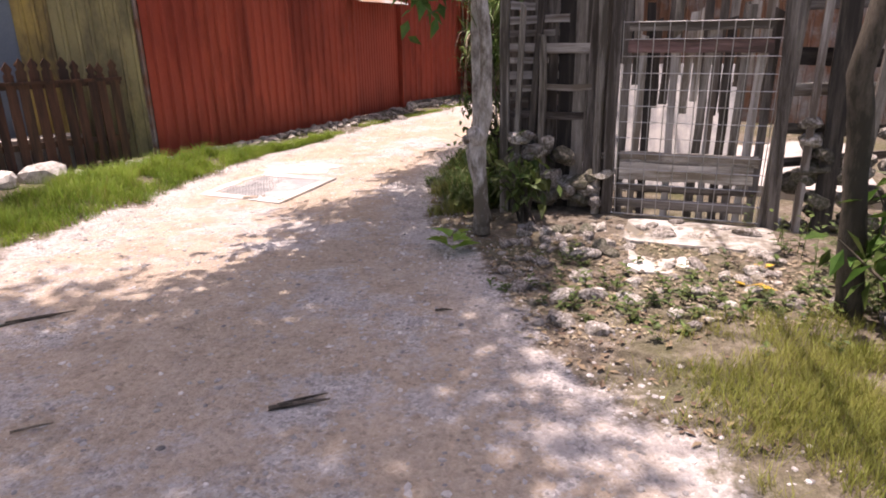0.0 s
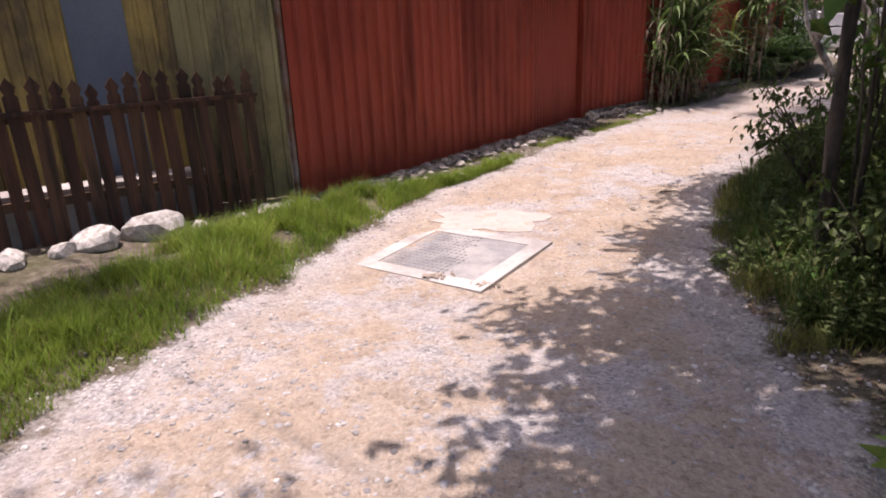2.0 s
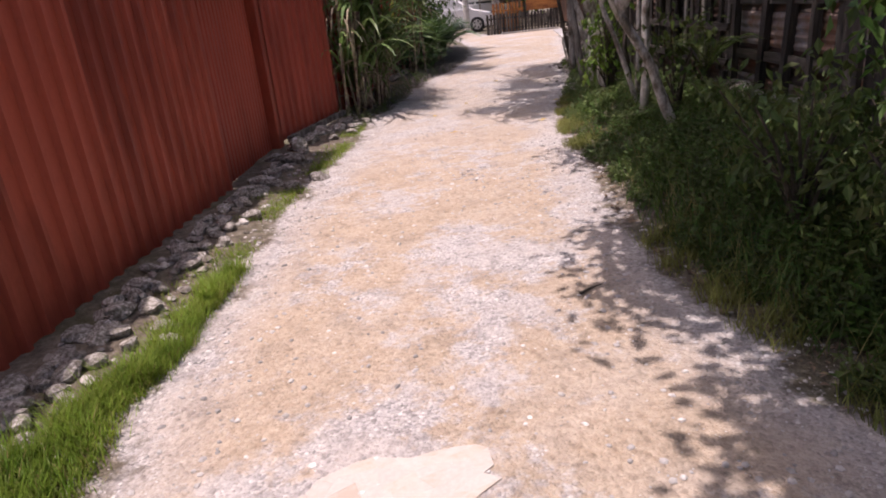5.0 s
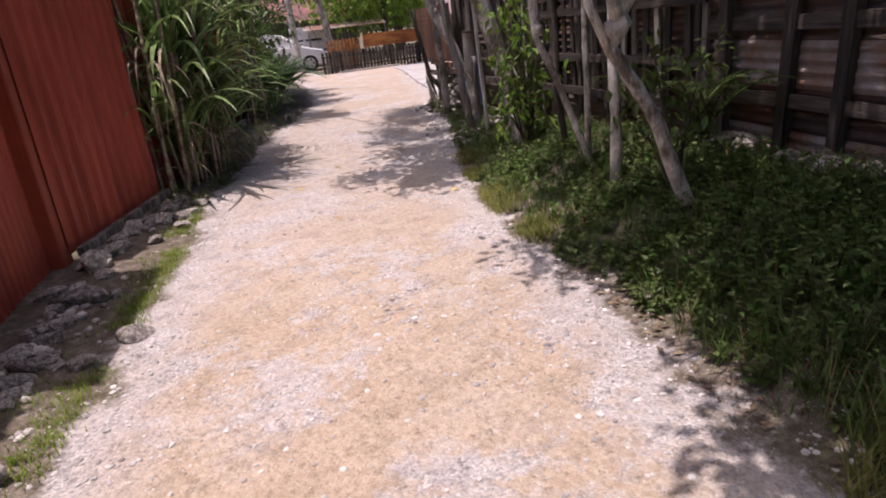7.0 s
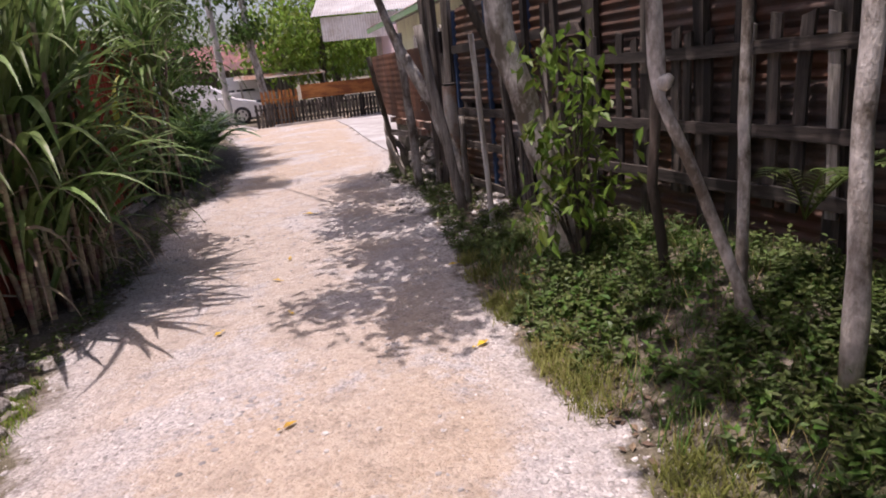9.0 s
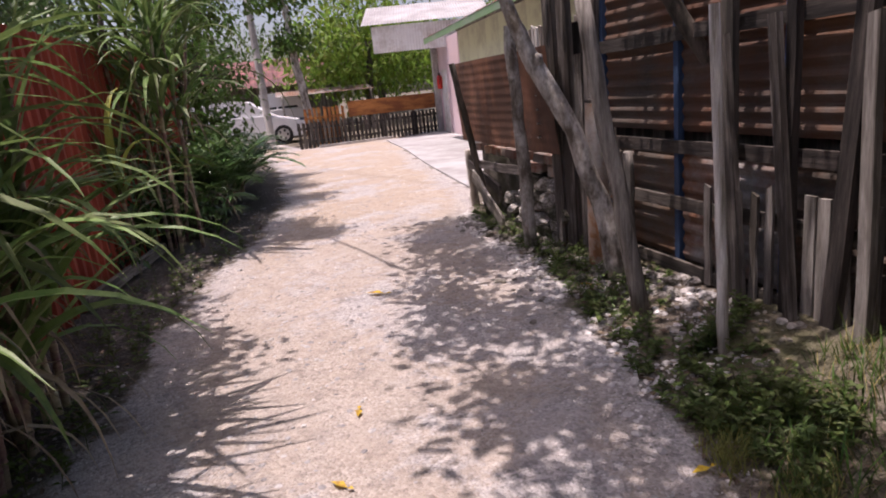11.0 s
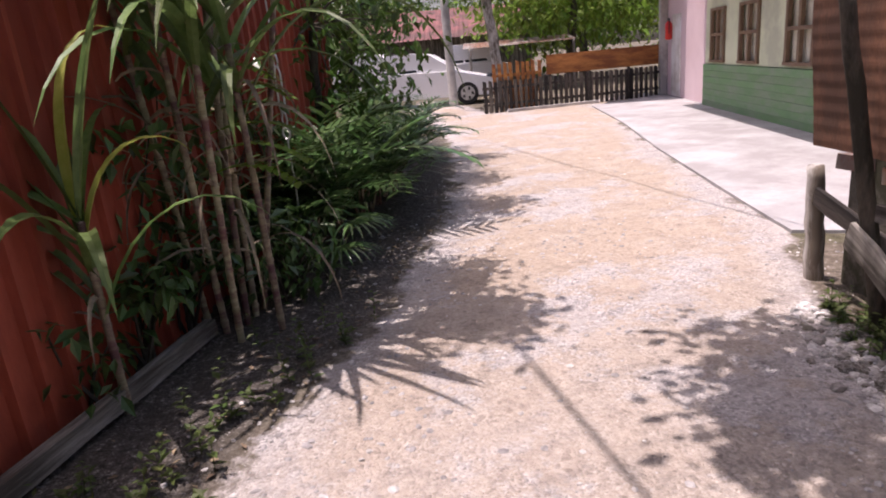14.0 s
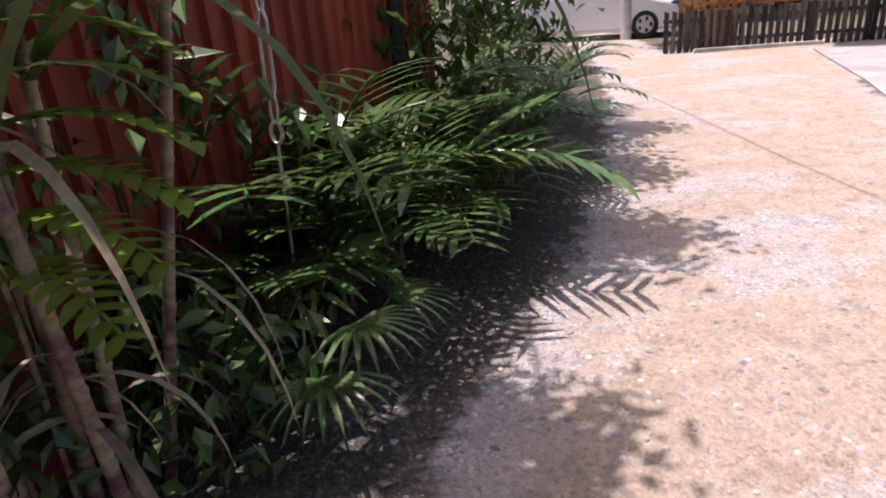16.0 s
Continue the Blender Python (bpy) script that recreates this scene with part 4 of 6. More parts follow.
def section(name, a, b, label, z=0.0, category="fence"):
    m, length = along(b, a, z)
    ob = thing(name, label, category)
    ob.matrix_basis = m
    return ob, length


def uprights(ob, length, n, meshes, rng, y=0.0, lean=2.0, z=0.0, name="plank", jitter=0.3, x0=0.0):
    for i in range(n):
        x = x0 + (i + 0.5 + rng.uniform(-jitter, jitter)) * (length - x0) / n
        p = part(name, rng.choice(meshes), None, ob)
        p.matrix_basis = pose(x, y + rng.uniform(-0.012, 0.012), z, rng.uniform(-1, 1), rng.uniform(-lean, lean), rng.uniform(-4, 4))


def rails(ob, length, heights, material, y, w=0.07, rng=RF, d=0.03, x0=0.0):
    for h in heights:
        s = wobbly(w, d, length - x0, rng, 6)
        r = part("rail", s, material, ob)
        r.matrix_basis = pose(x0, y, h, 0, 90 + rng.uniform(-0.6, 0.6), 0) @ pose(0, 0, 0, 0, 0, 0)


# dark upright boards
s1, L1 = section("board_fence", (0.70, 5.62), (2.47, 9.25), "dark weathered upright board fence with narrow gaps", 0.08)
pm = plank_meshes(0.115, 0.022, 2.1, RF, DARKWOOD, 5)
uprights(s1, L1, 33, pm, RF)
rails(s1, L1, (0.45, 1.5), DARKWOOD, 0.035)
uprights(s1, L1, 5, plank_meshes(0.05, 0.03, 2.0, RF, GREYWOOD, 2), RF, -0.05, 6, name="pole")

# stacked level sheets between dark posts, most coloured dark for canopy shade
s2, L2 = section("sheet_fence", (2.50, 9.28), (3.32, 11.0), "patchwork fence of level corrugated sheets between dark posts", 0.28)
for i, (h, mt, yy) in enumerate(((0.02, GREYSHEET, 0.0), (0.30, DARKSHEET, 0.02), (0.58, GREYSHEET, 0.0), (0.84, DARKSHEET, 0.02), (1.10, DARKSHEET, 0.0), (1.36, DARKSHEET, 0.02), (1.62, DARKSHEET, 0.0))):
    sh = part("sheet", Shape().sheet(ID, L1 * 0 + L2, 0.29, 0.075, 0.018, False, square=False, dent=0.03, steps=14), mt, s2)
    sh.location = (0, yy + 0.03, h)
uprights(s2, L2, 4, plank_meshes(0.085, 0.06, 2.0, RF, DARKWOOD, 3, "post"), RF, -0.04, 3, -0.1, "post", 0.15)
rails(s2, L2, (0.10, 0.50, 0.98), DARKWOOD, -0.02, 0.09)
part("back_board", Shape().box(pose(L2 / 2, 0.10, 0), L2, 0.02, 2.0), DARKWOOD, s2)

# rusty sheets, coloured dark for tree shade, behind a rough lattice
s3, L3 = section("lattice_fence", (3.34, 11.02), (4.38, 13.6), "rough wooden lattice fence backed by rusty sheets darkened for shade", 0.22)
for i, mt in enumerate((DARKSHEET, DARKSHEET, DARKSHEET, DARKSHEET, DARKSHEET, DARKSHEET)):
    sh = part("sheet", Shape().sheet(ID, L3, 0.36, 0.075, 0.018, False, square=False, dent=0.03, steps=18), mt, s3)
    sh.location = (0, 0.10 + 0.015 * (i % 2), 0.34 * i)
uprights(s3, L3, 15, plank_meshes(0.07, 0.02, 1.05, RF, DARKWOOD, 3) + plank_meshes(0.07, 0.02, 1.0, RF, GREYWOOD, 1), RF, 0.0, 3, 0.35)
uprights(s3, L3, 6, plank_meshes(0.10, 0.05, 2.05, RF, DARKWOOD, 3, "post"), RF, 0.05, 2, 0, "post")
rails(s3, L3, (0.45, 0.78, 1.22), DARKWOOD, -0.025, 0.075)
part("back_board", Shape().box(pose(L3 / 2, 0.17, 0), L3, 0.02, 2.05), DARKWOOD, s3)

# crowded stakes with blue-framed grey sheets, most in the shade-darkened colour
s4, L4 = section("stake_fence", (4.40, 13.62), (5.53, 16.08), "crowded rough stakes before grey, shade-darkened sheets in blue frames", 0.06)
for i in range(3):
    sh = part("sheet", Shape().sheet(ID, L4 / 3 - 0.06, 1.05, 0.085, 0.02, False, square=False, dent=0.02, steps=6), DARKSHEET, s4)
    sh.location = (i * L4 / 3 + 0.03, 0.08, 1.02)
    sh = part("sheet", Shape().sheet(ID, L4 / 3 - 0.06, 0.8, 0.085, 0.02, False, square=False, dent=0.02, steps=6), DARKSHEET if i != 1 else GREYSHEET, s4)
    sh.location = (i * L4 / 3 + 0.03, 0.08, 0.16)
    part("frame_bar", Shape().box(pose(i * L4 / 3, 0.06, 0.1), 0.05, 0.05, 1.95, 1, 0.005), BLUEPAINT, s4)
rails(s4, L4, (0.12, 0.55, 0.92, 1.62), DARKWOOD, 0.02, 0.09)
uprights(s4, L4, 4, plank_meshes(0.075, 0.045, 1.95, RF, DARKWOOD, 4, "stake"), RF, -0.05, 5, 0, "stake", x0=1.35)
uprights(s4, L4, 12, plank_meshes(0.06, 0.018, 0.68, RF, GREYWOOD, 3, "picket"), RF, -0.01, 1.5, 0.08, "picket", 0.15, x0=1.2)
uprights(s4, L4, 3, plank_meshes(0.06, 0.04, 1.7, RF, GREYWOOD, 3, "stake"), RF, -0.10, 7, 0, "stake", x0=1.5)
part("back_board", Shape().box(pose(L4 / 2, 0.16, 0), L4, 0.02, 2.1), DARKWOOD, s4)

# heavy posts and a rusting pipe
s5, L5 = section("post_fence", (5.56, 16.12), (5.72, 16.75), "close-set heavy weathered posts and planks", 0.02)
uprights(s5, L5, 3, plank_meshes(0.12, 0.06, 2.35, RF, GREYWOOD, 3, "post"), RF, 0.0, 2, 0, "post")
uprights(s5, L5, 4, plank_meshes(0.10, 0.03, 1.7, RF, GREYWOOD, 3), RF, 0.06, 3)
part("back_board", Shape().box(pose(L5 / 2, 0.12, 0), L5, 0.02, 1.9), DARKWOOD, s5)
PIPEMAT = surface("chalky_pipe", (0.46, 0.43, 0.39), (0.60, 0.57, 0.53), 0.7, 3, 40, 0.15, stain=(0.30, 0.15, 0.07), stain_amount=0.4, stain_scale=2.6, spread=0)
sp = Shape().tube([(0, 0, 0), (0, 0, 0.6), (0.01, 0, 1.26)], [0.082, 0.08, 0.082], 18, False)
sp.smooth = True
pipe = thing("pipe", "upright chalky pipe with rust streaks against the fence", "pipe", sp, PIPEMAT, pose(5.33, 15.98, 0.05, 2, -2, 0))
# Dark disc closes the open pipe, painted for the shade inside it.
part("pipe_rim", Shape().tube([(0.01, 0, 1.25), (0.01, 0, 1.27)], [0.084, 0.084], 18, True), DARKWOOD, pipe, "dark disc standing for the shaded hollow of the broken pipe mouth")


def round_post(base, top, r, material, label, name="post", group=""):
    s = Shape()
    s.smooth = True
    b, t = Vector(base), Vector(top)
    n = 10
    pts = [b.lerp(t, i / n) - b + Vector((noise.noise(b + Vector((0, 0, i * 0.7))), noise.noise(b + Vector((i * 0.7, 0, 0))), 0)) * r * 0.35 for i in range(n + 1)]
    s.tube(pts, [r * (1.08 - 0.2 * i / n + 0.08 * noise.noise(b * 2 + Vector((i * 0.9, 0, 0)))) for i in range(n + 1)], 10)
    return thing(name, label, "post", s, material, pose(*base), group)


round_post((5.52, 16.85, 0.0), (5.44, 16.88, 1.95), 0.058, BARK, "stout peeled log post against the rusty sheet")
round_post((6.42, 18.25, 0.0), (6.20, 18.45, 1.75), 0.04, DARKBARK, "thin leaning dark post at the fence end")
round_post((4.97, 15.45, -0.02), (4.95, 15.46, 0.98), 0.036, GREYWOOD, "short pale grey post standing clear of the fence")
round_post((4.20, 14.45, 0.08), (4.14, 14.48, 1.75), 0.026, PALEWOOD, "slim pale upright pole before the fence")
round_post((4.50, 15.10, 0.08), (4.30, 15.30, 1.9), 0.05, GREYWOOD, "grey leaning stake before the fence")
round_post((6.84, 18.92, 0.0), (6.78, 18.92, 0.72), 0.055, PALEWOOD, "short pale squared post at the fence's end")

# rusted sheet over broken brickwork
m6, L6 = along((6.72, 18.85), (5.60, 16.50), 0.0)
s6 = thing("rusty_panel", "large rust-brown corrugated iron sheet nailed over brickwork", "metal sheet")
s6.matrix_basis = m6
part("sheet", Shape().sheet(pose(0, -0.05, 0.86, 4, 0, 0), L6, 0.90, 0.082, 0.0026, False, square=False, dent=0.04, steps=24), RUST, s6)
for i in range(6):
    part("nail", Shape().box(pose(L6 - 0.28, -0.075, 1.0 + 0.12 * i, 90, 0, 0), 0.03, 0.012, 0.02), STEEL, s6, "bright nail head")
bw = thing("brick_wall", "low broken wall of red bricks and rubble", "wall", kind="structure")
bw.matrix_basis = m6
bme = [Shape().box(pose(0, 0, 0), 0.205 + 0.01 * k, 0.10, 0.085, 0.96, 0.012).mesh("brick") for k in range(3)]
for me in bme:
    me.materials.append(BRICK)
for row in range(5, 7):
    for k in range(int(L6 / 0.225)):
        if RF.random() < 0.25 or k < 6 and row < 6:
            continue
        b = part("brick", RF.choice(bme), BRICK, bw)
        b.matrix_basis = pose((k + 0.5 + 0.5 * (row % 2)) * 0.225, 0.12 + RF.uniform(-0.03, 0.03), 0.12 + row * 0.10, RF.uniform(-3, 3), RF.uniform(-4, 4), RF.uniform(-9, 9))
# Added dark box stands for the shaded void under the rusty sheet.
part("mortar", Shape().box(pose(L6 / 2, 0.21, 0), L6, 0.06, 1.6), DARKSTONE, bw, "dark backing added for the shaded void behind the bricks")
for a, b, zz in (((6.75, 18.85), (6.3, 17.9), 0.55),):
    mm, ll = along(a, b, zz)
    thing("plank", "fallen grey plank slanting along the fence foot", "plank", wobbly(0.11, 0.03, ll, RF, 6), DARKWOOD, mm @ pose(0, -0.03, 0, 0, 101, 0))
p0, p1 = Vector((6.40, 18.25, 0.60)), Vector((5.80, 17.02, 0.66))
thing("plank", "grey plank wedged level under the rusty sheet", "plank", wobbly(0.09, 0.03, (p1 - p0).length, RF, 6), GREYWOOD, along(p0, p1, 0.62)[0] @ pose(0, -0.06, 0, 0, 88, 0))
p0, p1 = Vector((6.42, 18.35, 0.5)), Vector((5.93, 17.45, 0.1))
thing("plank", "broad grey board slumped against the rubble", "plank", wobbly(0.15, 0.025, (p1 - p0).length, RF, 5), GREYWOOD, along(p0, p1, 0.50)[0] @ pose(0, -0.10, 0, 0, 111, 0))
picket_fence((7.3, 18.6), (6.1, 16.2), 26, 0.70, PALEWOOD, "pale low pickets showing above the rusty sheet", False, random.Random(4), 1.35, (0.1,), 0.06)
mm, ll = along((7.25, 18.6), (6.1, 16.25), 0)
thing("wall_behind_pickets", "dim plank wall carrying low pale pickets", "wall", Shape().box(mm @ pose(ll / 2, 0.03, 0), ll, 0.05, 1.42), DARKWOOD, kind="structure")

CLAYWOOD = surface("faded_pink_board", (0.24, 0.13, 0.12), (0.40, 0.27, 0.25), 0.8, 4, 30, 0.3, UP, (0.10, 0.07, 0.06), 0.4, spread=0.1)

# ---- gate with wire mesh, slatted screens on both sides ----
def gate():
    m, length = along((1.37, 5.0), (2.36, 4.63), 0.12)
    g = thing("garden_gate", "makeshift gate of mixed slats behind square wire mesh", "gate")
    g.matrix_basis = m
    for i in range(11):
        w = part("wire", Shape().tube([(0.03 + i * (length - 0.03) / 10, -0.05, 0.0), (0.0 + i * (length + 0.02) / 10, -0.045, 1.46)], 0.0035, 5), STEEL, g)
    for i in range(13):
        part("wire", Shape().tube([(0.0, -0.054, 0.01 + i * 0.12), (length + 0.02, -0.054, 0.01 + i * 0.12)], 0.0035, 5), STEEL, g)
    rng = random.Random(31)
    # Extra pale slats lighten the gate for the sunlit yard seen through it.
    mats = (GREYWOOD, PALEWOOD, DARKWOOD, None, PALEWOOD, None, GREYWOOD, PALEWOOD, DARKWOOD, GREYWOOD, PALEWOOD, GREYWOOD)
    for i, mt in enumerate(mats):
        if mt is None:
            continue
        p = part("slat", wobbly(0.062 if mt is not PALEWOOD else 0.055, 0.018, 1.35 + rng.uniform(-0.1, 0.35), rng), mt, g)
        p.matrix_basis = pose((i + 0.5) * length / 12, rng.uniform(0, 0.02), 0.0, 0, rng.uniform(-1.5, 1.5), 0)
    # Added back slats, many pale, brighten the gate's upper half.
    for i in range(15):
        p = part("back_slat", wobbly(0.062, 0.015, rng.uniform(0.45, 1.0), rng), rng.choice((PALEWOOD, GREYWOOD, GREYWOOD, DARKWOOD)), g)
        p.matrix_basis = pose((i + 0.5) * length / 15, 0.06, rng.uniform(0.75, 1.15), rng.uniform(-8, -2), rng.uniform(-3, 3), 0)
    for z, mt, w in ((0.10, GREYWOOD, 0.08), (0.36, PALEWOOD, 0.16), (0.22, GREYWOOD, 0.05), (1.28, CLAYWOOD, 0.10), (0.46, PALEWOOD, 0.09), (1.42, GREYWOOD, 0.07)):
        p = part("crossbar", wobbly(w, 0.02, length * 0.92, rng, 5), mt, g)
        p.matrix_basis = pose(0.04, -0.022, z, 0, 90, 0)
    for x in (-0.04, length + 0.05):
        p = part("gate_post", wobbly(0.08, 0.08, 2.2, rng, 6), GREYWOOD, g)
        p.matrix_basis = pose(x, 0, -0.1, 0, rng.uniform(-2, 2), 0)


gate()


def screen(a, b, label, planks, posts, seed):
    m, length = along(a, b, 0.08)
    ob = thing("slat_screen", label, "fence")
    ob.matrix_basis = m
    rng = random.Random(seed)
    # Slats tip back so that their faces catch the sun.
    for z, w, mt in planks:
        p = part("slat", wobbly(w, 0.028, length * rng.uniform(0.85, 1.0), rng, 5), mt, ob)
        p.matrix_basis = pose(rng.uniform(0, 0.06), rng.uniform(-0.02, 0.0), z, rng.uniform(-42, -8), 90 + rng.uniform(-2.5, 2.5), 0)
    for x, h, mt, w in posts:
        p = part("post", wobbly(w, 0.05, h, rng, 6), mt, ob)
        p.matrix_basis = pose(x, -0.045, -0.08, 0, rng.uniform(-3, 3), 0)
    return length


# Mostly pale slats: sunlight on the boards is put into their colour.
screen((0.52, 5.36), (1.34, 5.02), "weathered slat screen of pale and dark boards", [(0.80, 0.06, GREYWOOD), (0.88, 0.09, PALEWOOD), (1.0, 0.05, PALEWOOD), (1.1, 0.06, PALEWOOD), (1.22, 0.05, PALEWOOD), (1.32, 0.08, PALEWOOD), (1.42, 0.05, GREYWOOD), (1.52, 0.06, PALEWOOD), (1.63, 0.06, PALEWOOD), (1.75, 0.07, PALEWOOD), (1.88, 0.07, GREYWOOD)],
       [(0.03, 2.1, GREYWOOD, 0.07), (0.22, 1.9, DARKWOOD, 0.05), (0.36, 1.5, GREYWOOD, 0.05), (0.80, 2.1, GREYWOOD, 0.06), (0.12, 1.7, GREYWOOD, 0.04)], 41)
mw, lw = along((0.55, 5.46), (1.36, 5.12), 0.05)
backing = thing("board_backing", "dim patched boards behind the slat screen", "fence")
backing.matrix_basis = mw
rb = random.Random(44)
for i in range(8):
    b = part("board", wobbly(lw / 8 + 0.012, 0.018, rb.uniform(1.75, 1.95), rb), rb.choice((DARKWOOD, DARKWOOD, GREYWOOD)), backing)
    b.matrix_basis = pose((i + 0.5) * lw / 8, 0.006 * (i % 2), 0, 0, rb.uniform(-1, 1), 0)
# Added sheet, tilted up to the sun so the gate's gaps look bright.
thing("leaning_sheet", "pale grey sheet added in the yard to catch sun behind the gate's gaps", "metal sheet", Shape().sheet(pose(1.35, 5.75, 0.14, -38, 0, -16), 1.25, 1.35, 0.11, 0.012, True, square=False), GREYCONCRETE)
screen((2.42, 4.60), (4.3, 3.9), "weathered screen of dark boards in a pale frame", [(1.02, 0.09, PALEWOOD), (1.58, 0.09, GREYWOOD), (1.75, 0.06, DARKWOOD), (1.25, 0.12, DARKWOOD), (0.75, 0.08, DARKWOOD), (0.5, 0.07, GREYWOOD)],
       [(0.05, 2.2, GREYWOOD, 0.08), (0.20, 1.7, PALEWOOD, 0.05), (0.36, 1.7, DARKWOOD, 0.13), (0.55, 1.6, GREYWOOD, 0.06), (0.80, 2.0, DARKWOOD, 0.1), (1.2, 2.0, DARKWOOD, 0.12), (1.6, 2.0, DARKWOOD, 0.12)], 43)
thing("yard_floor", "sunlit pale concrete floor of the yard", "floor", Shape().box(pose(3.2, 7.2, 0.02, 0, 0, 64), 3.6, 2.6, 0.2), CONCRETE, kind="structure")
# Added backdrop wall, pale so that the gate's gaps stay light.
sheet_wall("wall_yard", (2.75, 9.5), (6.9, 7.4), 2.4, GREYSHEET, "pale sheet wall added behind the gate to lighten its gaps", z=0.0, pitch=0.12)
# Added slab, raised and pale so the picket gaps show bright.
thing("yard_floor", "raised pale slab added behind the picket fence to brighten its gaps", "floor", Shape().box(pose(-5.82, 6.10, -0.06, 0, 0, 44.4), 4.3, 0.28, 0.52), CONCRETE, kind="structure")
# Added backdrop wall; its dark colour stands for the yard's shade.
sheet_wall("wall_yard_side", (4.4, 3.85), (6.9, 7.3), 2.2, DARKSHEET, "added sheet wall in the shade-darkened colour, closing the yard", z=0.0, pitch=0.12)
thing("step_slab", "flat pale stone slab before the garden gate", "slab", Shape().box(pose(1.85, 4.40, -0.02, 0, 0, -20), 1.05, 0.62, 0.13, 0.97, 0.06), STONE)
thing("step_slab", "worn pale stone slab sunk before the garden gate", "slab", Shape().box(pose(1.68, 3.86, -0.05, 0, 0, -17), 0.98, 0.52, 0.13, 0.96, 0.08), PALESTONE)


def fence_x(y):
    return float(np.interp(y, [0, 4.6, 5.4, 9.25, 11.0, 13.6, 15.5, 16.7, 18.9], [3.4, 2.4, 0.62, 2.45, 3.28, 4.33, 5.32, 5.6, 6.62]))


# ---- stones ----
def boulder(r, rng, flat=0.6, sub=2):
    bm = bmesh.new()
    bmesh.ops.create_icosphere(bm, subdivisions=sub, radius=1.0)
    o = Vector((rng.uniform(0, 50), rng.uniform(0, 50), rng.uniform(0, 50)))
    cuts = [(Vector((rng.gauss(0, 1), rng.gauss(0, 1), rng.gauss(0, 1))).normalized(), rng.uniform(0.5, 0.85)) for _ in range(7)]
    sc = Vector((rng.uniform(0.85, 1.35), rng.uniform(0.7, 1.0), flat))
    for v in bm.verts:
        for n, d in cuts:
            e = v.co.dot(n) - d
            if e > 0:
                v.co -= n * e
        v.co *= 1 + 0.16 * noise.noise(v.co * 2.2 + o)
        v.co = Vector((v.co.x * sc.x, v.co.y * sc.y, v.co.z * sc.z)) * r
    me = bpy.data.meshes.new("stone")
    bm.to_mesh(me)
    bm.free()
    return me


RS = random.Random(17)
bmeshes = []
for k in range(9):
    me = boulder(1.0, RS, 0.5 + 0.04 * k)
    me.materials.append(STONE if k < 6 else DARKSTONE)
    bmeshes.append(me)
for k in range(3):
    me = boulder(1.0, RS, 0.6 + 0.05 * k)
    me.materials.append(PALESTONE)
    bmeshes.append(me)


for row in range(5):
    for k in range(4 if row > 2 else 7):
        b = part("block", bmeshes[RS.randrange(0, 9)], None, bw, "crumbling stone block")
        b.matrix_basis = pose(L6 - 0.12 - k * 0.23 - 0.1 * (row % 2), 0.10 + RS.uniform(-0.03, 0.03), 0.05 + row * 0.12, RS.uniform(-15, 15), RS.uniform(-15, 15), RS.uniform(-25, 25)) @ Matrix.Diagonal((0.135, 0.13, 0.12, 1))


RUBBLE = Shape()
PILE = thing("stone_pile", "rough stones piled under the slat screens", "stone wall")


def stone(x, y, r, z=None, dark=False, group="stones along the wall"):
    if r < 0.048 and z is None:
        RUBBLE.rock((x, y, gz(x, y) + 0.15 * r), r, RS, 0.6)
        return
    me = bmeshes[RS.randrange(9, 12)] if x < -3.45 else bmeshes[RS.randrange(6, 9)] if dark else bmeshes[RS.randrange(0, 6)]
    ob = new("stone", me)
    zz = gz(x, y) if z is None else z
    ob.matrix_basis = pose(x, y, zz + 0.22 * r, RS.uniform(-14, 14), RS.uniform(-14, 14), RS.uniform(0, 360)) @ Matrix.Diagonal((r, r, r, 1))
    if group.startswith("piled"):
        ob.parent = PILE
        return
    tagged(ob, "rough mossy grey stone half sunk in the earth" if dark else "rough pale limestone lump lying on the earth", "stone", group)


for x, y, r in ((-4.35, 6.85, 0.25), (-4.64, 6.55, 0.19), (-4.05, 7.02, 0.10), (-4.75, 6.35, 0.12), (-3.85, 7.35, 0.07), (-3.70, 7.55, 0.10), (-3.55, 7.75, 0.09), (-3.62, 7.62, 0.08), (-3.48, 7.62, 0.06), (-3.40, 7.9, 0.08), (-3.75, 7.28, 0.06),
                (-4.95, 6.1, 0.14), (-5.2, 5.8, 0.12), (-0.62, 13.6, 0.16), (-0.45, 13.85, 0.12), (-0.35, 14.15, 0.10), (-0.15, 14.35, 0.13), (-0.62, 13.3, 0.08), (0.05, 14.6, 0.10), (-0.86, 12.9, 0.14), (-0.98, 13.15, 0.09), (-1.35, 12.0, 0.07), (-0.72, 12.15, 0.10)):
    stone(x, y, r)
for i in range(30):
    y = RS.uniform(14.2, 15.4)
    stone(-0.1 + (y - 14.2) * 0.55 + RS.uniform(-0.1, 0.35), y, RS.uniform(0.03, 0.11))
for i in range(420):
    y = RS.uniform(8.2, 15.2) if i < 90 else RS.uniform(8.2, 13.0)
    t = (y - 8.15) / 5.7
    x = -3.5 + t * 2.78 + 0.12 + abs(RS.gauss(0, 0.2))
    stone(x, y, RS.uniform(0.03, 0.085) if i < 190 else RS.uniform(0.016, 0.047))
for i in range(34):
    stone(RS.uniform(0.55, 1.35), RS.uniform(4.05, 4.85), RS.uniform(0.03, 0.085), group="rubble by the gate", dark=RS.random() < 0.3)
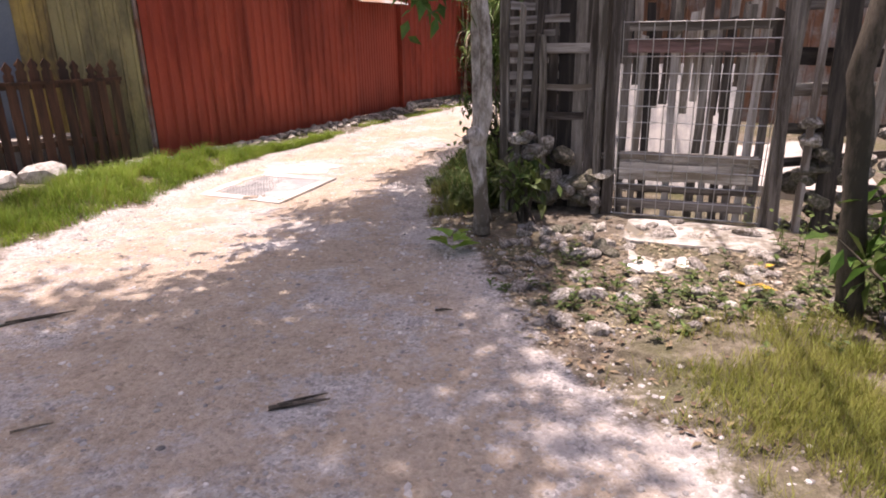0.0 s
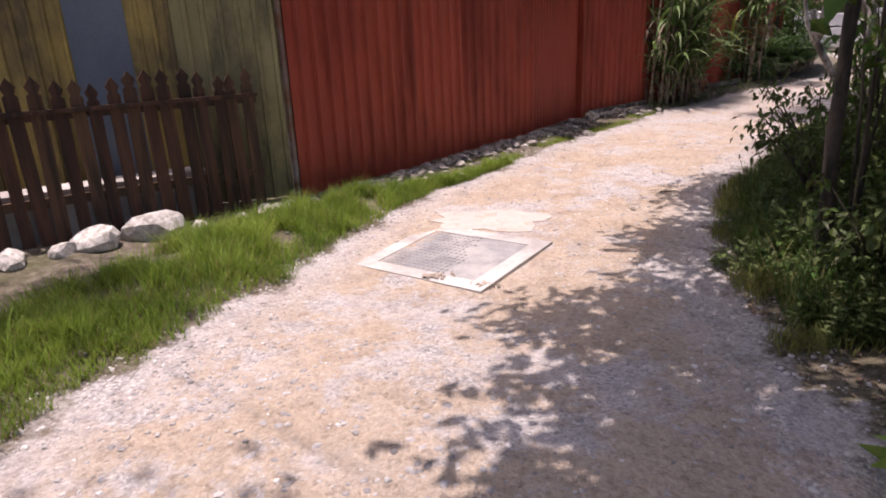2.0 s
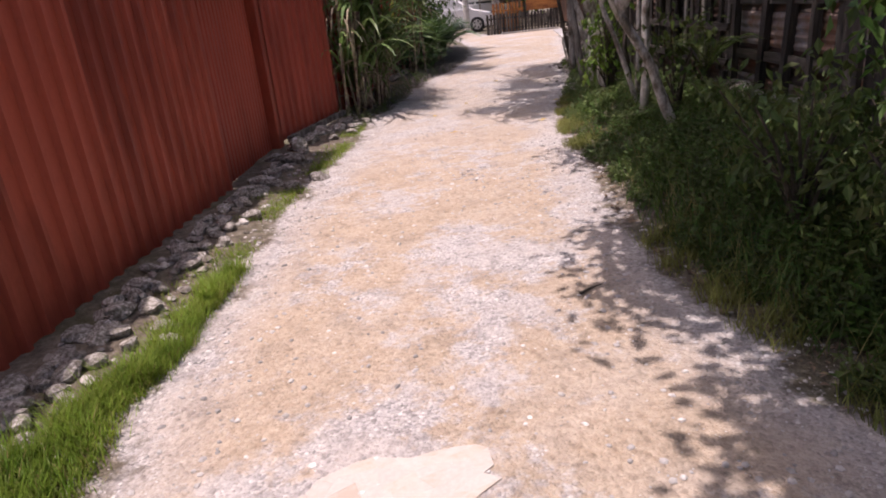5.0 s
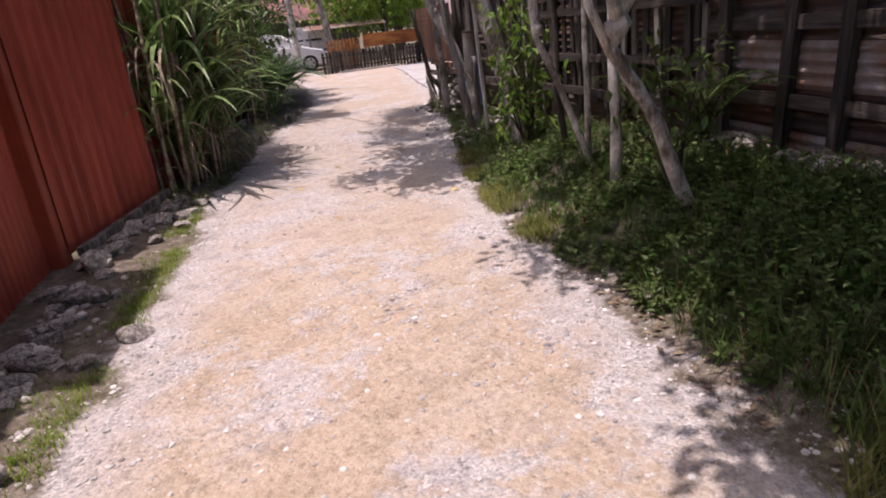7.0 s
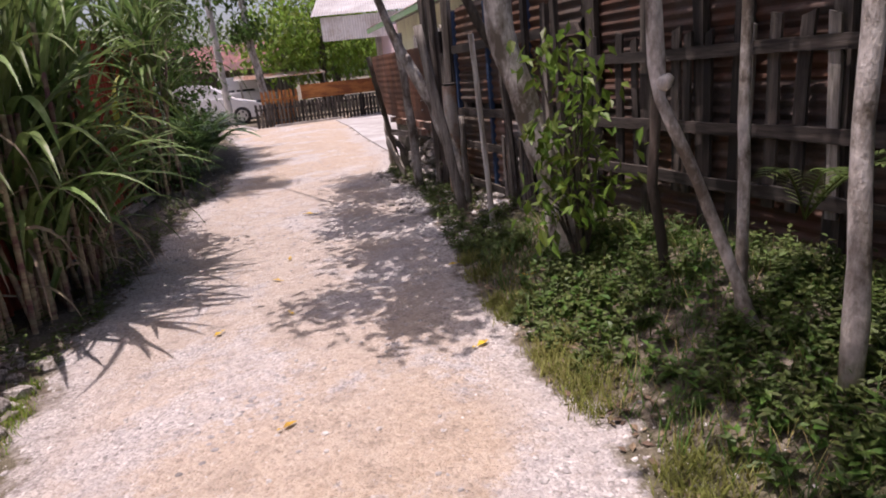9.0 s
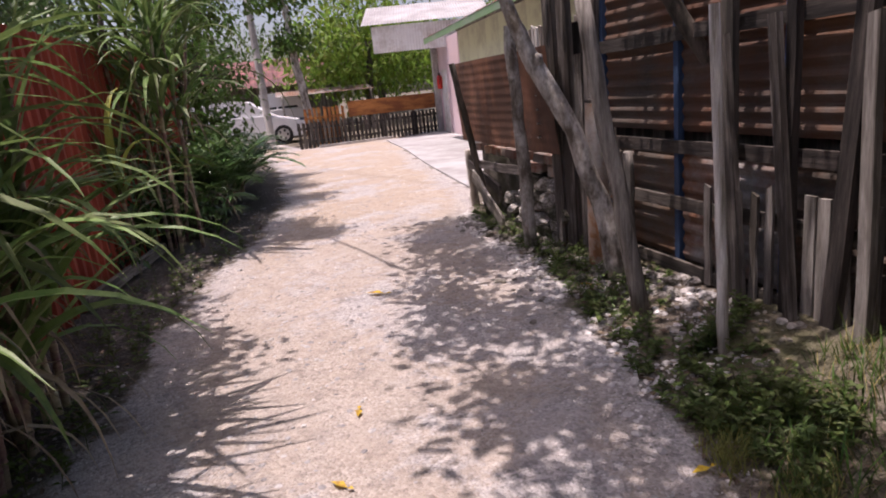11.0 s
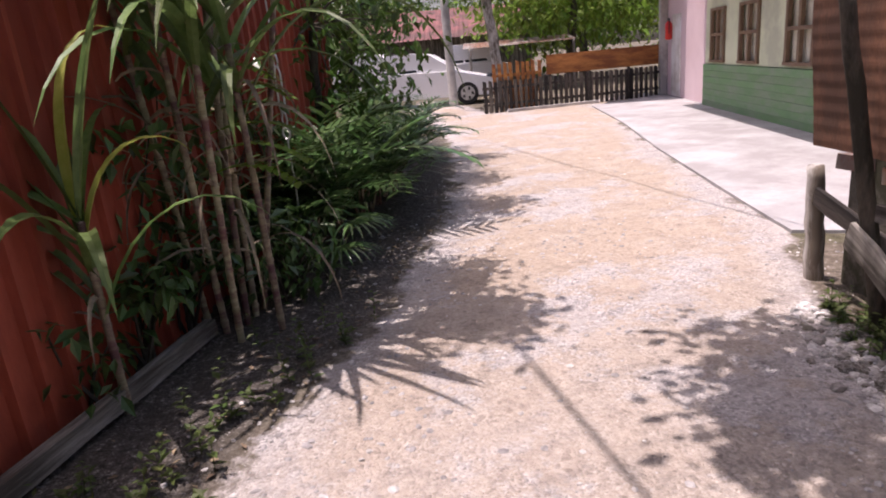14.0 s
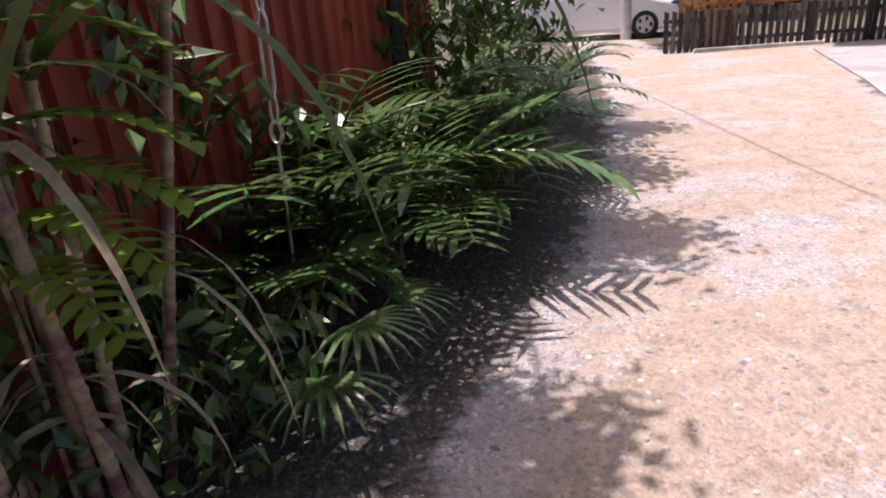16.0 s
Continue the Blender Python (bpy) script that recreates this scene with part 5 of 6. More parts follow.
for i in range(40):
    x = RS.uniform(0.6, 1.32)
    stone(x, 5.30 - (x - 0.55) * 0.42 + RS.uniform(-0.02, 0.12), RS.uniform(0.07, 0.12), RS.uniform(0.1, 0.72), RS.random() < 0.45, "piled stones under the screen")
for i in range(48):
    x = RS.uniform(2.5, 3.9)
    stone(x, 4.56 - (x - 2.45) * 0.37 + RS.uniform(0.0, 0.16), RS.uniform(0.07, 0.13), RS.uniform(0.05, 0.95), RS.random() < 0.6, "piled stones under the screen")
for i in range(26):
    y = RS.uniform(9.3, 10.9)
    stone(2.42 + (y - 9.3) * 0.48 + RS.uniform(-0.1, 0.1), y, RS.uniform(0.06, 0.13), 0.36 + RS.uniform(0, 0.1), RS.random() < 0.4, "stones along the fence foot")
for i in range(700):
    y = RS.uniform(14.2, 18.6)
    xf = fence_x(y)
    stone(xf - 0.05 - abs(RS.gauss(0, 0.36 if y < 16.6 else 0.16)), y, 0.008 + 0.036 * RS.random() ** 2)
for i in range(90):
    y = RS.uniform(15.0, 18.3)
    xf = 5.35 + (y - 15.5) * 0.40
    stone(xf - 0.10 - abs(RS.gauss(0, 0.22)), y, RS.uniform(0.02, 0.08), None, RS.random() < 0.35, "stones along the fence foot")


# ---- pebbles, litter, grass and weeds ----
def pebbles(n, seed):
    s = Shape()
    rng = random.Random(seed)
    for _ in range(n):
        y = rng.uniform(0.8, 24) if rng.random() < 0.6 else rng.uniform(1, 12)
        l, r = at_y(LEFT, y), min(at_y(RIGHT, y), at_y(LEFT, y) + 4.2)
        u = rng.random()
        x = rng.uniform(l - 0.2, r + 0.3) if u < 0.5 else (l + rng.gauss(0.1, 0.25) if u < 0.72 else r + rng.gauss(0.0, 0.28))
        if abs(x + 1.9) < 0.72 and abs(y - 6.84) < 0.72:
            continue
        q = 0.0035 + 0.016 * rng.random() ** 4
        s.rock((x, y, gz(x, y) + q * 0.1), q, rng, 0.55)
    return s


thing("pebbles", "loose pale grey gravel strewn over the lane", "gravel", pebbles(19000, 51), surface("gravel_chip", (0.24, 0.23, 0.22), (0.60, 0.58, 0.56), 0.9, 6, 35, 0, spread=0.3), kind="stuff")


def foot_gravel():
    s = Shape()
    rng = random.Random(58)
    for _ in range(3200):
        y = rng.uniform(14.3, 18.7)
        x = rng.uniform(at_y(RIGHT, y) - 0.25, min(fence_x(y) - 0.03, at_y(RIGHT, y) + 1.0))
        if noise.noise(Vector((x * 2.4, y * 2.4, 12))) < -0.12:
            continue
        q = 0.007 + 0.026 * rng.random() ** 3
        s.rock((x, y, gz(x, y) + q * 0.15), q, rng, 0.55)
    return s


thing("foot_gravel", "loose whitish gravel along the fence foot", "gravel", foot_gravel(), surface("whitish_gravel", (0.38, 0.365, 0.35), (0.70, 0.68, 0.66), 0.9, 6, 35, 0, spread=0.3), kind="stuff")


def clusters():
    s = Shape()
    rng = random.Random(57)
    for cx, cy, n, w in ((0.45, 11.1, 70, 0.16), (0.75, 10.3, 26, 0.09), (1.1, 13.4, 60, 0.2), (2.1, 15.6, 60, 0.25), (3.0, 16.4, 90, 0.35), (3.6, 17.5, 90, 0.4), (6.2, 20.6, 120, 0.45), (5.6, 19.3, 80, 0.4), (-1.5, 4.2, 60, 0.3), (-2.6, 4.9, 80, 0.3), (-0.4, 5.6, 60, 0.3), (-2.7, 7.4, 70, 0.22), (-0.3, 3.3, 40, 0.5), (-1.8, 2.4, 130, 0.7), (0.2, 2.2, 110, 0.5), (-0.8, 3.6, 110, 0.7), (-2.4, 3.9, 90, 0.5), (0.1, 4.2, 70, 0.3), (-0.6, 1.6, 60, 0.6), (4.6, 16.6, 120, 0.4), (4.9, 21.2, 120, 0.5), (3.9, 18.9, 100, 0.3)):
        for _ in range(n):
            x, y = cx + rng.gauss(0, w), cy + rng.gauss(0, w)
            q = rng.uniform(0.008, 0.026)
            s.rock((x, y, gz(x, y) - q * 0.1), q, rng, 0.45)
    return s


thing("gravel_clusters", "patches of coarse grey stones pressed into the lane", "gravel", clusters(), surface("coarse_chip", (0.17, 0.163, 0.16), (0.50, 0.485, 0.48), 0.9, 6, 35, 0, spread=0.3), kind="stuff")


def blades(spots, lo, hi, width, seed, per=5):
    s = Shape()
    rng = random.Random(seed)
    for x, y, k in spots:
        for _ in range(per):
            px, py = x + rng.gauss(0, 0.03), y + rng.gauss(0, 0.03)
            a = rng.uniform(0, 6.283)
            s.blade((px, py, gz(px, py) - 0.01), (math.cos(a) * 0.5, math.sin(a) * 0.5, 1), rng.uniform(lo, hi) * k, width * rng.uniform(0.7, 1.3), rng.uniform(0.5, 1.8), 3)
    return s


RG = random.Random(61)
lush = []
for i in range(9000):
    y = RG.uniform(1.5, 10.2)
    l = at_y(LEFT, y)
    reach = 1.1 if y < 6.8 else max(0.14, 1.1 - (y - 6.8) * 0.42)
    d = RG.random() ** 0.8 * reach
    if noise.noise(Vector((l - d, y, 3)) * 2.6) > 0.1 + 0.3 * (d / reach - 0.4) - 0.42:
        lush.append((l - d + 0.12 * noise.noise(Vector((y * 2, 1, 1))), y, (0.5 + 0.5 * RG.random() + 0.9 * max(0, noise.noise(Vector((l - d, y, 6)) * 3.5))) * (0.7 + 0.6 * min(1, d * 2))))
for i in range(900):
    y = RG.uniform(9.5, 15.2)
    if noise.noise(Vector((y * 1.7, 4, 4))) > -0.1:
        lush.append((at_y(LEFT, y) - 0.05 - abs(RG.gauss(0, 0.13)), y, 0.4))
thing("verge_grass", "bright green lush grass along the lane's edge", "grass", blades(lush, 0.07, 0.20, 0.0048, 62, 8), GRASS, kind="stuff")
thing("dry_verge_grass", "straw-coloured dead blades among the green grass", "grass", blades(lush[::4], 0.06, 0.15, 0.005, 64, 4), DRYGRASS, kind="stuff")
dry = []
front = []
for i in range(2600):
    x, y = RG.gauss(1.75, 0.36), RG.gauss(2.2, 0.42)
    if x > at_y(RIGHT, y) + 0.02 and y < 3.1 and noise.noise(Vector((x * 3.5, y * 3.5, 2))) > -0.22:
        front.append((x, y, 0.6 + 0.5 * RG.random() + 0.5 * max(0, noise.noise(Vector((x * 5, y * 5, 4))))))
thing("tufted_grass", "short sunny yellow-green grass in soft tufts", "grass", blades(front, 0.05, 0.14, 0.0034, 66, 9), surface("tufted_grass", (0.15, 0.175, 0.03), (0.31, 0.31, 0.085), 0.6, 2, 20, 0, spread=0.35, thin=0.35), kind="stuff")
for i in range(1500):
    y = RG.uniform(11.0, 14.2)
    if noise.noise(Vector((y * 3, 2, 8))) > 0.0:
        dry.append((at_y(RIGHT, y) + abs(RG.gauss(0.05, 0.16)), y, 0.6))
for i in range(1800):
    y = RG.uniform(5.2, 9.4)
    if noise.noise(Vector((y * 3, 5, 8))) > 0.05:
        dry.append((at_y(RIGHT, y) + abs(RG.gauss(0.2, 0.25)), y, 0.9))
thing("pale_verge_grass", "yellowish green tufted grass on the shaded verge", "grass", blades(dry, 0.08, 0.2, 0.006, 63, 5), surface("pale_grass", (0.13, 0.155, 0.036), (0.28, 0.28, 0.085), 0.6, 2, 20, 0, spread=0.35, thin=0.35), kind="stuff")


def weeds(spots, seed, lo=0.06, hi=0.32, leaf=(0.04, 0.075)):
    s = Shape()
    rng = random.Random(seed)
    for x, y, k in spots:
        z0 = gz(x, y)
        h = rng.uniform(lo, hi) * k
        lx, ly = rng.uniform(-0.3, 0.3) * h, rng.uniform(-0.3, 0.3) * h
        n = rng.randint(5, 10)
        for i in range(n):
            u = (i + 1) / n
            a = i * 2.4 + rng.uniform(-0.4, 0.4)
            L = rng.uniform(*leaf) * (1.1 - 0.4 * u)
            s.leaf((x + lx * u, y + ly * u, z0 + h * u), (math.cos(a), math.sin(a), rng.uniform(-0.2, 0.7)), (0, 0, 1), L, L * rng.uniform(0.4, 0.65))
        s.blade((x, y, z0 - 0.01), (lx, ly, h), h * 1.05, 0.006, 0.1, 2)
    return s


wspots = []
for i in range(5200):
    y = RG.uniform(5.4, 14.6)
    edge_ = at_y(RIGHT, y) + 0.16 + 0.38 * noise.noise(Vector((y * 1.6, 7, 2))) + 0.2 * noise.noise(Vector((y * 5, 3, 2)))
    x = RG.uniform(min(edge_, fence_x(y) - 0.2), fence_x(y) - 0.04)
    if noise.noise(Vector((x * 1.3, y * 1.3, 9))) > (-0.35 if y < 11.2 else -0.12) or y < 9.8:
        wspots.append((x, y, (1.0 if x - at_y(RIGHT, y) > 0.35 else 0.55) * (1.0 - 0.45 * smoothstep(9.2, 11.0, y))))
thing("weeds", "dense low dark green weeds on the bank", "weeds", weeds(wspots, 71), WEED, kind="stuff")
gspots = []
for i in range(2300):
    y = RG.uniform(5.6, 14.0)
    gspots.append((RG.uniform(at_y(RIGHT, y) + 0.15, fence_x(y) - 0.05), y, (0.8 + 0.6 * RG.random()) * (1.0 - 0.5 * smoothstep(9.2, 11.0, y))))
thing("dry_bank_grass", "thin straw-coloured stalks among the bank weeds", "grass", blades(gspots[::2], 0.10, 0.32, 0.004, 75, 3), DRYGRASS, kind="stuff")
thing("rank_grass", "long dark rank grass among the weeds", "grass", blades(gspots, 0.12, 0.34, 0.007, 74, 4), LEAF, kind="stuff")
wspots = [(RG.uniform(2.2, 3.3), RG.gauss(2.6, 0.7), 1.3) for i in range(500)] + [(at_y(RIGHT, y) + abs(RG.gauss(0.2, 0.3)), y, 0.5) for y in [RG.uniform(14.2, 18.6) for i in range(420)]]
wspots += [(RG.uniform(1.0, 2.4), RG.gauss(3.25, 0.28), 0.4) for i in range(80)] + [(RG.gauss(0.75, 0.2), RG.gauss(3.6, 0.25), 0.35) for i in range(30)]
wspots += [(at_y(LEFT, y) - abs(RG.gauss(0.25, 0.2)), y, 0.7) for y in [RG.uniform(14.9, 20) for i in range(170)]]
thing("weeds", "sparse low weeds along stones and cane", "weeds", weeds(wspots, 72), WEED, kind="stuff")
wl = []
for i in range(1000):
    y = RG.uniform(6.0, 13.4)
    if y > 10.4 and RG.random() < 0.4:
        continue
    wl.append((RG.uniform(at_y(RIGHT, y) + 0.3, fence_x(y) - 0.2), y, 1.2 - 0.6 * smoothstep(9.5, 11.5, y)))
thing("weeds", "brighter green leafy weeds among the darker ones", "weeds", weeds(wl, 73, 0.08, 0.24, (0.045, 0.095)), LEAF, kind="stuff")


def litter(n, seed, places, size):
    s = Shape()
    rng = random.Random(seed)
    for _ in range(n):
        x, y = places(rng)
        a = rng.uniform(0, 6.283)
        L = rng.uniform(*size)
        s.leaf((x, y, gz(x, y) + 0.008), (math.cos(a), math.sin(a), rng.uniform(0, 0.35)), (rng.uniform(-0.4, 0.4), rng.uniform(-0.4, 0.4), 1), L, L * rng.uniform(0.3, 0.6))
    return s


def right_verge(rng):
    y = rng.uniform(2.0, 18.5)
    return at_y(RIGHT, y) + abs(rng.gauss(0.25, 0.35)), y


def left_verge(rng):
    y = rng.uniform(15.0, 22.5)
    return at_y(LEFT, y) - abs(rng.gauss(0.2, 0.35)), y


thing("leaf_litter", "dry brown leaves scattered over the shaded verge", "leaf litter", litter(2800, 81, right_verge, (0.02, 0.065)), BROWNLEAF, kind="stuff")
thing("leaf_litter", "dry brown leaves under the cane", "leaf litter", litter(450, 82, left_verge, (0.02, 0.06)), BROWNLEAF, kind="stuff")
def gate_verge(rng):
    return rng.uniform(0.4, 2.4), rng.uniform(2.9, 4.5)


thing("leaf_litter", "pale straw and curled leaves before the gate", "leaf litter", litter(2400, 83, gate_verge, (0.012, 0.06)), DRYLEAF, kind="stuff")
for i in range(260):
    stone(RS.uniform(0.4, 2.3), RS.uniform(2.9, 4.7), 0.012 + 0.075 * RS.random() ** 4, group="rubble by the gate")
for (x, y, L) in ((2.30, 12.95, 0.10), (1.55, 14.5, 0.08), (2.35, 15.1, 0.09), (2.75, 15.6, 0.08), (3.35, 14.1, 0.09), (3.95, 17.0, 0.16), (4.92, 15.75, 0.13), (2.01, 3.71, 0.17), (1.76, 3.44, 0.17), (2.0, 14.4, 0.07), (1.15, 13.1, 0.08), (3.25, 13.3, 0.11)):
    a = RG.uniform(0, 6.28)
    s = Shape()
    s.leaf((0, 0, 0.012), (math.cos(a), math.sin(a), 0.12), (0.15, -0.1, 1), L, L * 0.45).leaf((0, 0, 0.012), (-math.cos(a), -math.sin(a), 0.25), (0.1, 0.2, 1), L * 0.4, L * 0.3)
    thing("fallen_leaf", "bright yellow fallen leaf on the gravel", "leaf", s, YELLOWLEAF, pose(x, y, gz(x, y)), "fallen leaves")
for (x, y, a, L, r) in ((-0.75, 2.35, 12, 0.26, 0.012), (-0.72, 2.38, 20, 0.22, 0.008), (-2.45, 3.25, 25, 0.35, 0.012), (-2.5, 3.2, 32, 0.3, 0.008), (-1.75, 2.2, 18, 0.16, 0.006), (-0.05, 3.35, -10, 0.10, 0.008), (-0.2, 8.6, 5, 0.15, 0.008)):
    d = Vector((math.cos(radians(a)), math.sin(radians(a)), 0)) * L
    thing("stick", "dry dark stick lying on the lane", "stick", Shape().tube([(0, 0, 0.01), d * 0.5 + Vector((0.01, 0.015, 0.012)), d + Vector((0, 0, 0.02))], [r, r * 0.9, r * 0.3], 6), DARKBARK, pose(x, y, gz(x, y)), "sticks on the lane")
thing("plank", "weathered timber plank lying along the cane bed", "plank", wobbly(0.10, 0.06, 1.95, RF, 6), GREYWOOD, along((2.22, 18.64), (3.36, 20.25), 0.12)[0] @ pose(0, 0, 0, 0, 90, 0))
thing("clay_shard", "flat salmon-coloured broken clay shard on the soil", "shard", Shape().rock((0, 0, 0), 0.13, random.Random(9), 0.14), CLAY, pose(2.80, 19.86, 0.07, 8, 14, 20))


# ---- palms, ferns and shrubs ----
def frond(s, p, d, length, pairs, leaf_len, droop, width=0.028, start=0.25):
    p, d = Vector(p), Vector(d).normalized()
    n = pairs
    pts = [p.copy()]
    for i in range(n):
        u = i / n
        step = length / n
        p = p + d * step
        d = (d + Vector((0, 0, -droop / n * (0.4 + u)))).normalized()
        pts.append(p.copy())
        if u < start:
            continue
        side = d.cross(Vector((0, 0, 1))).normalized()
        k = math.sin(math.pi * (0.15 + 0.8 * (u - start) / (1 - start)))
        for sg in (-1, 1):
            dd = side * sg * 0.9 + d * 0.65 + Vector((0, 0, 0.15))
            s.blade(p, dd, leaf_len * (0.45 + 0.55 * k), width, 0.7, 3)
    s.tube(pts[::2] + [pts[-1]], 0.006, 4, False)


def palm(rng, n, length, leaf_len, label):
    ob = thing("palm", label, "palm", group="palms by the wall")
    for i in range(n):
        s = Shape()
        a = i * 2.4 + rng.uniform(-0.3, 0.3)
        frond(s, (0, 0, 0.1), (math.cos(a), math.sin(a), rng.uniform(0.8, 2.2)), length * rng.uniform(0.75, 1.1), 15, leaf_len * 1.12, rng.uniform(1.1, 2.0), 0.042)
        part("frond", s, DARKLEAF, ob)
    st = Shape()
    for i in range(4):
        st.tube([(rng.gauss(0, 0.02), rng.gauss(0, 0.02), 0), (rng.gauss(0, 0.05), rng.gauss(0, 0.05), 0.35)], [0.014, 0.008], 6)
    part("stem", st, CANESTALK, ob)
    return ob


RP = random.Random(91)
pp = [palm(RP, n, L, ll, "young palm with arching feathered dark green fronds") for n, L, ll in ((9, 1.15, 0.26), (8, 1.4, 0.30), (10, 0.9, 0.22))]
spots = [(4.2, 21.85), (4.7, 22.15), (4.05, 21.75), (5.2, 22.7), (5.6, 23.3), (5.15, 23.2), (5.95, 24.0), (6.3, 24.7), (5.7, 24.2), (6.6, 25.3), (6.9, 26.0), (4.0, 21.35), (4.5, 22.3), (7.2, 26.6), (4.4, 21.75), (5.0, 22.4), (5.4, 23.0), (4.1, 22.0), (5.8, 23.6), (4.7, 22.8), (6.1, 24.4)]
for i, (x, y) in enumerate(spots):
    m = pose(x, y, gz(x, y), 0, 0, RP.uniform(0, 360))
    if i < 3:
        pp[i].matrix_basis = m
    else:
        copy_thing(pp[i % 3], m)
for x, y, k in ((4.25, 22.25, 1.3), (4.65, 22.95, 1.35), (5.1, 23.75, 1.35), (3.95, 21.75, 1.2)):
    copy_thing(pp[1], pose(x, y, gz(x, y), 0, 0, RP.uniform(0, 360)) @ Matrix.Scale(k, 4))
fan = thing("fan_palm", "low fan palm with splayed dark leaflets", "palm")
fan.matrix_basis = pose(4.28, 20.95, gz(4.28, 20.95))
for hx, hy, hz in ((0.15, -0.2, 0.42), (-0.1, 0.1, 0.5), (0.3, 0.1, 0.36), (0.0, -0.35, 0.3)):
    s = Shape()
    s.tube([(0, 0, 0), (hx * 0.6, hy * 0.6, hz * 0.7), (hx, hy, hz)], 0.006, 4, False)
    for k in range(13):
        a = math.atan2(hy, hx) + (k - 6) * 0.23
        s.blade((hx, hy, hz), (math.cos(a), math.sin(a), 0.15), 0.33, 0.03, 1.5, 4, 0.3)
    part("frond", s, DARKLEAF, fan)


def shrub(base, r, h, clumps, label, rng, leaf_size=0.09, mat=None, per=14, name="shrub", lift=0.35):
    ob = thing(name, label, "shrub")
    ob.location = base
    st, lv = Shape(), Shape()
    cs = []
    for i in range(clumps):
        a, q = rng.uniform(0, 6.283), rng.random() ** 0.6 * r
        c = Vector((math.cos(a) * q, math.sin(a) * q, h * (lift + (1 - lift) * rng.random())))
        cs.append(c)
        if i % 2 == 0:
            st.tube([(rng.gauss(0, 0.03), rng.gauss(0, 0.03), 0), c * 0.5 + Vector((0, 0, 0.1 * h)), c], [0.012, 0.009, 0.004], 5, False)
    leaf_cloud(lv, cs, per, max(0.08, r * 0.18), leaf_size, rng)
    part("stem", st, DARKBARK, ob)
    part("leaves", lv, mat or LEAF, ob)
    return ob


shrub((3.98, 20.85, 0.03), 0.36, 0.55, 30, "low plant with rounded glossy dark leaves", RP, 0.11, DARKLEAF, 7)
shrub((3.88, 20.62, 0.03), 0.32, 0.5, 22, "low broad-leaved plant with rounded dark leaves", RP, 0.09, DARKLEAF, 7)
shrub((2.95, 20.35, 0.03), 0.38, 1.3, 20, "dark broad-leaved shrub shading the red wall", RP, 0.14, DARKLEAF, 9)
shrub((2.98, 19.98, 0.03), 0.28, 0.75, 22, "dark low shrub at the red wall's foot", RP, 0.12, DARKLEAF, 9)
shrub((3.22, 20.45, 0.03), 0.34, 1.05, 34, "dark dense shrub behind the cane clump", RP, 0.12, DARKLEAF, 10)
shrub((2.70, 19.62, 0.03), 0.22, 0.5, 12, "dark low shrub at the red wall's foot", RP, 0.10, DARKLEAF, 8)
shrub((3.15, 20.85, 0.03), 0.42, 1.5, 34, "dark glossy shrub crowding the red wall", RP, 0.13, DARKLEAF, 9)
shrub((3.55, 21.35, 0.03), 0.45, 1.7, 40, "tall dark shrub crowding the red wall", RP, 0.13, DARKLEAF, 9)
shrub((3.62, 21.0, 0.03), 0.4, 0.7, 24, "dark glossy shrub before the red wall", RP, 0.12, DARKLEAF, 8)
shrub((4.2, 21.9, 0.03), 0.5, 1.1, 36, "dark leafy shrub before the red wall", RP, 0.12, DARKLEAF, 9)
shrub((3.38, 12.96, 0.15), 0.30, 1.45, 52, "bright leafy climber clinging to a peeling trunk", RP, 0.10, CLIMBERLEAF, 9, "climber", 0.2)
shrub((2.20, 2.62, 0.05), 0.42, 0.85, 34, "broad-leaved green plant at the tree's foot", RP, 0.15, LEAF, 6)
shrub((2.6, 3.0, 0.05), 0.45, 0.9, 22, "broad-leaved green plant beside the gate", RP, 0.15, LEAF, 6)
bp = thing("broad_leaved_plant", "small plant with broad soft leaves on the gravel edge", "plant")
bp.matrix_basis = pose(0.06, 4.42, gz(0.06, 4.42))
for k in range(11):
    a, h = k * 2.4, 0.03 + 0.012 * k
    q = 0.13 - 0.006 * k
    part("leaf", Shape().leaf((math.cos(a) * 0.03, math.sin(a) * 0.03, h), (math.cos(a), math.sin(a), 0.25), (0, 0, 1), q + 0.06, q), SUNLEAF, bp)
shrub((0.66, 4.95, 0.05), 0.22, 0.55, 14, "fern-like green plant by the knotted trunk", RP, 0.12, WEED, 8)
shrub((0.55, 6.0, 0.1), 0.35, 0.55, 26, "green bush on the shaded verge", RP, 0.07, WEED, 14)
shrub((0.75, 7.4, 0.15), 0.45, 0.75, 40, "green bush on the shaded verge", RP, 0.07, WEED, 16)
shrub((1.0, 8.3, 0.2), 0.45, 0.8, 40, "green bush on the shaded verge", RP, 0.07, WEED, 16)
shrub((0.60, 6.5, 0.1), 0.22, 1.9, 9, "leafy sapling spilling over the verge", RP, 0.10, LEAF, 10, lift=0.5)
shrub((1.35, 8.0, 0.2), 0.45, 1.7, 26, "leafy sapling spilling over the verge", RP, 0.10, LEAF, 12, lift=0.35)
shrub((2.35, 10.7, 0.3), 0.3, 0.9, 20, "dark leafy sapling by the fence", RP, 0.09, WEED, 10)
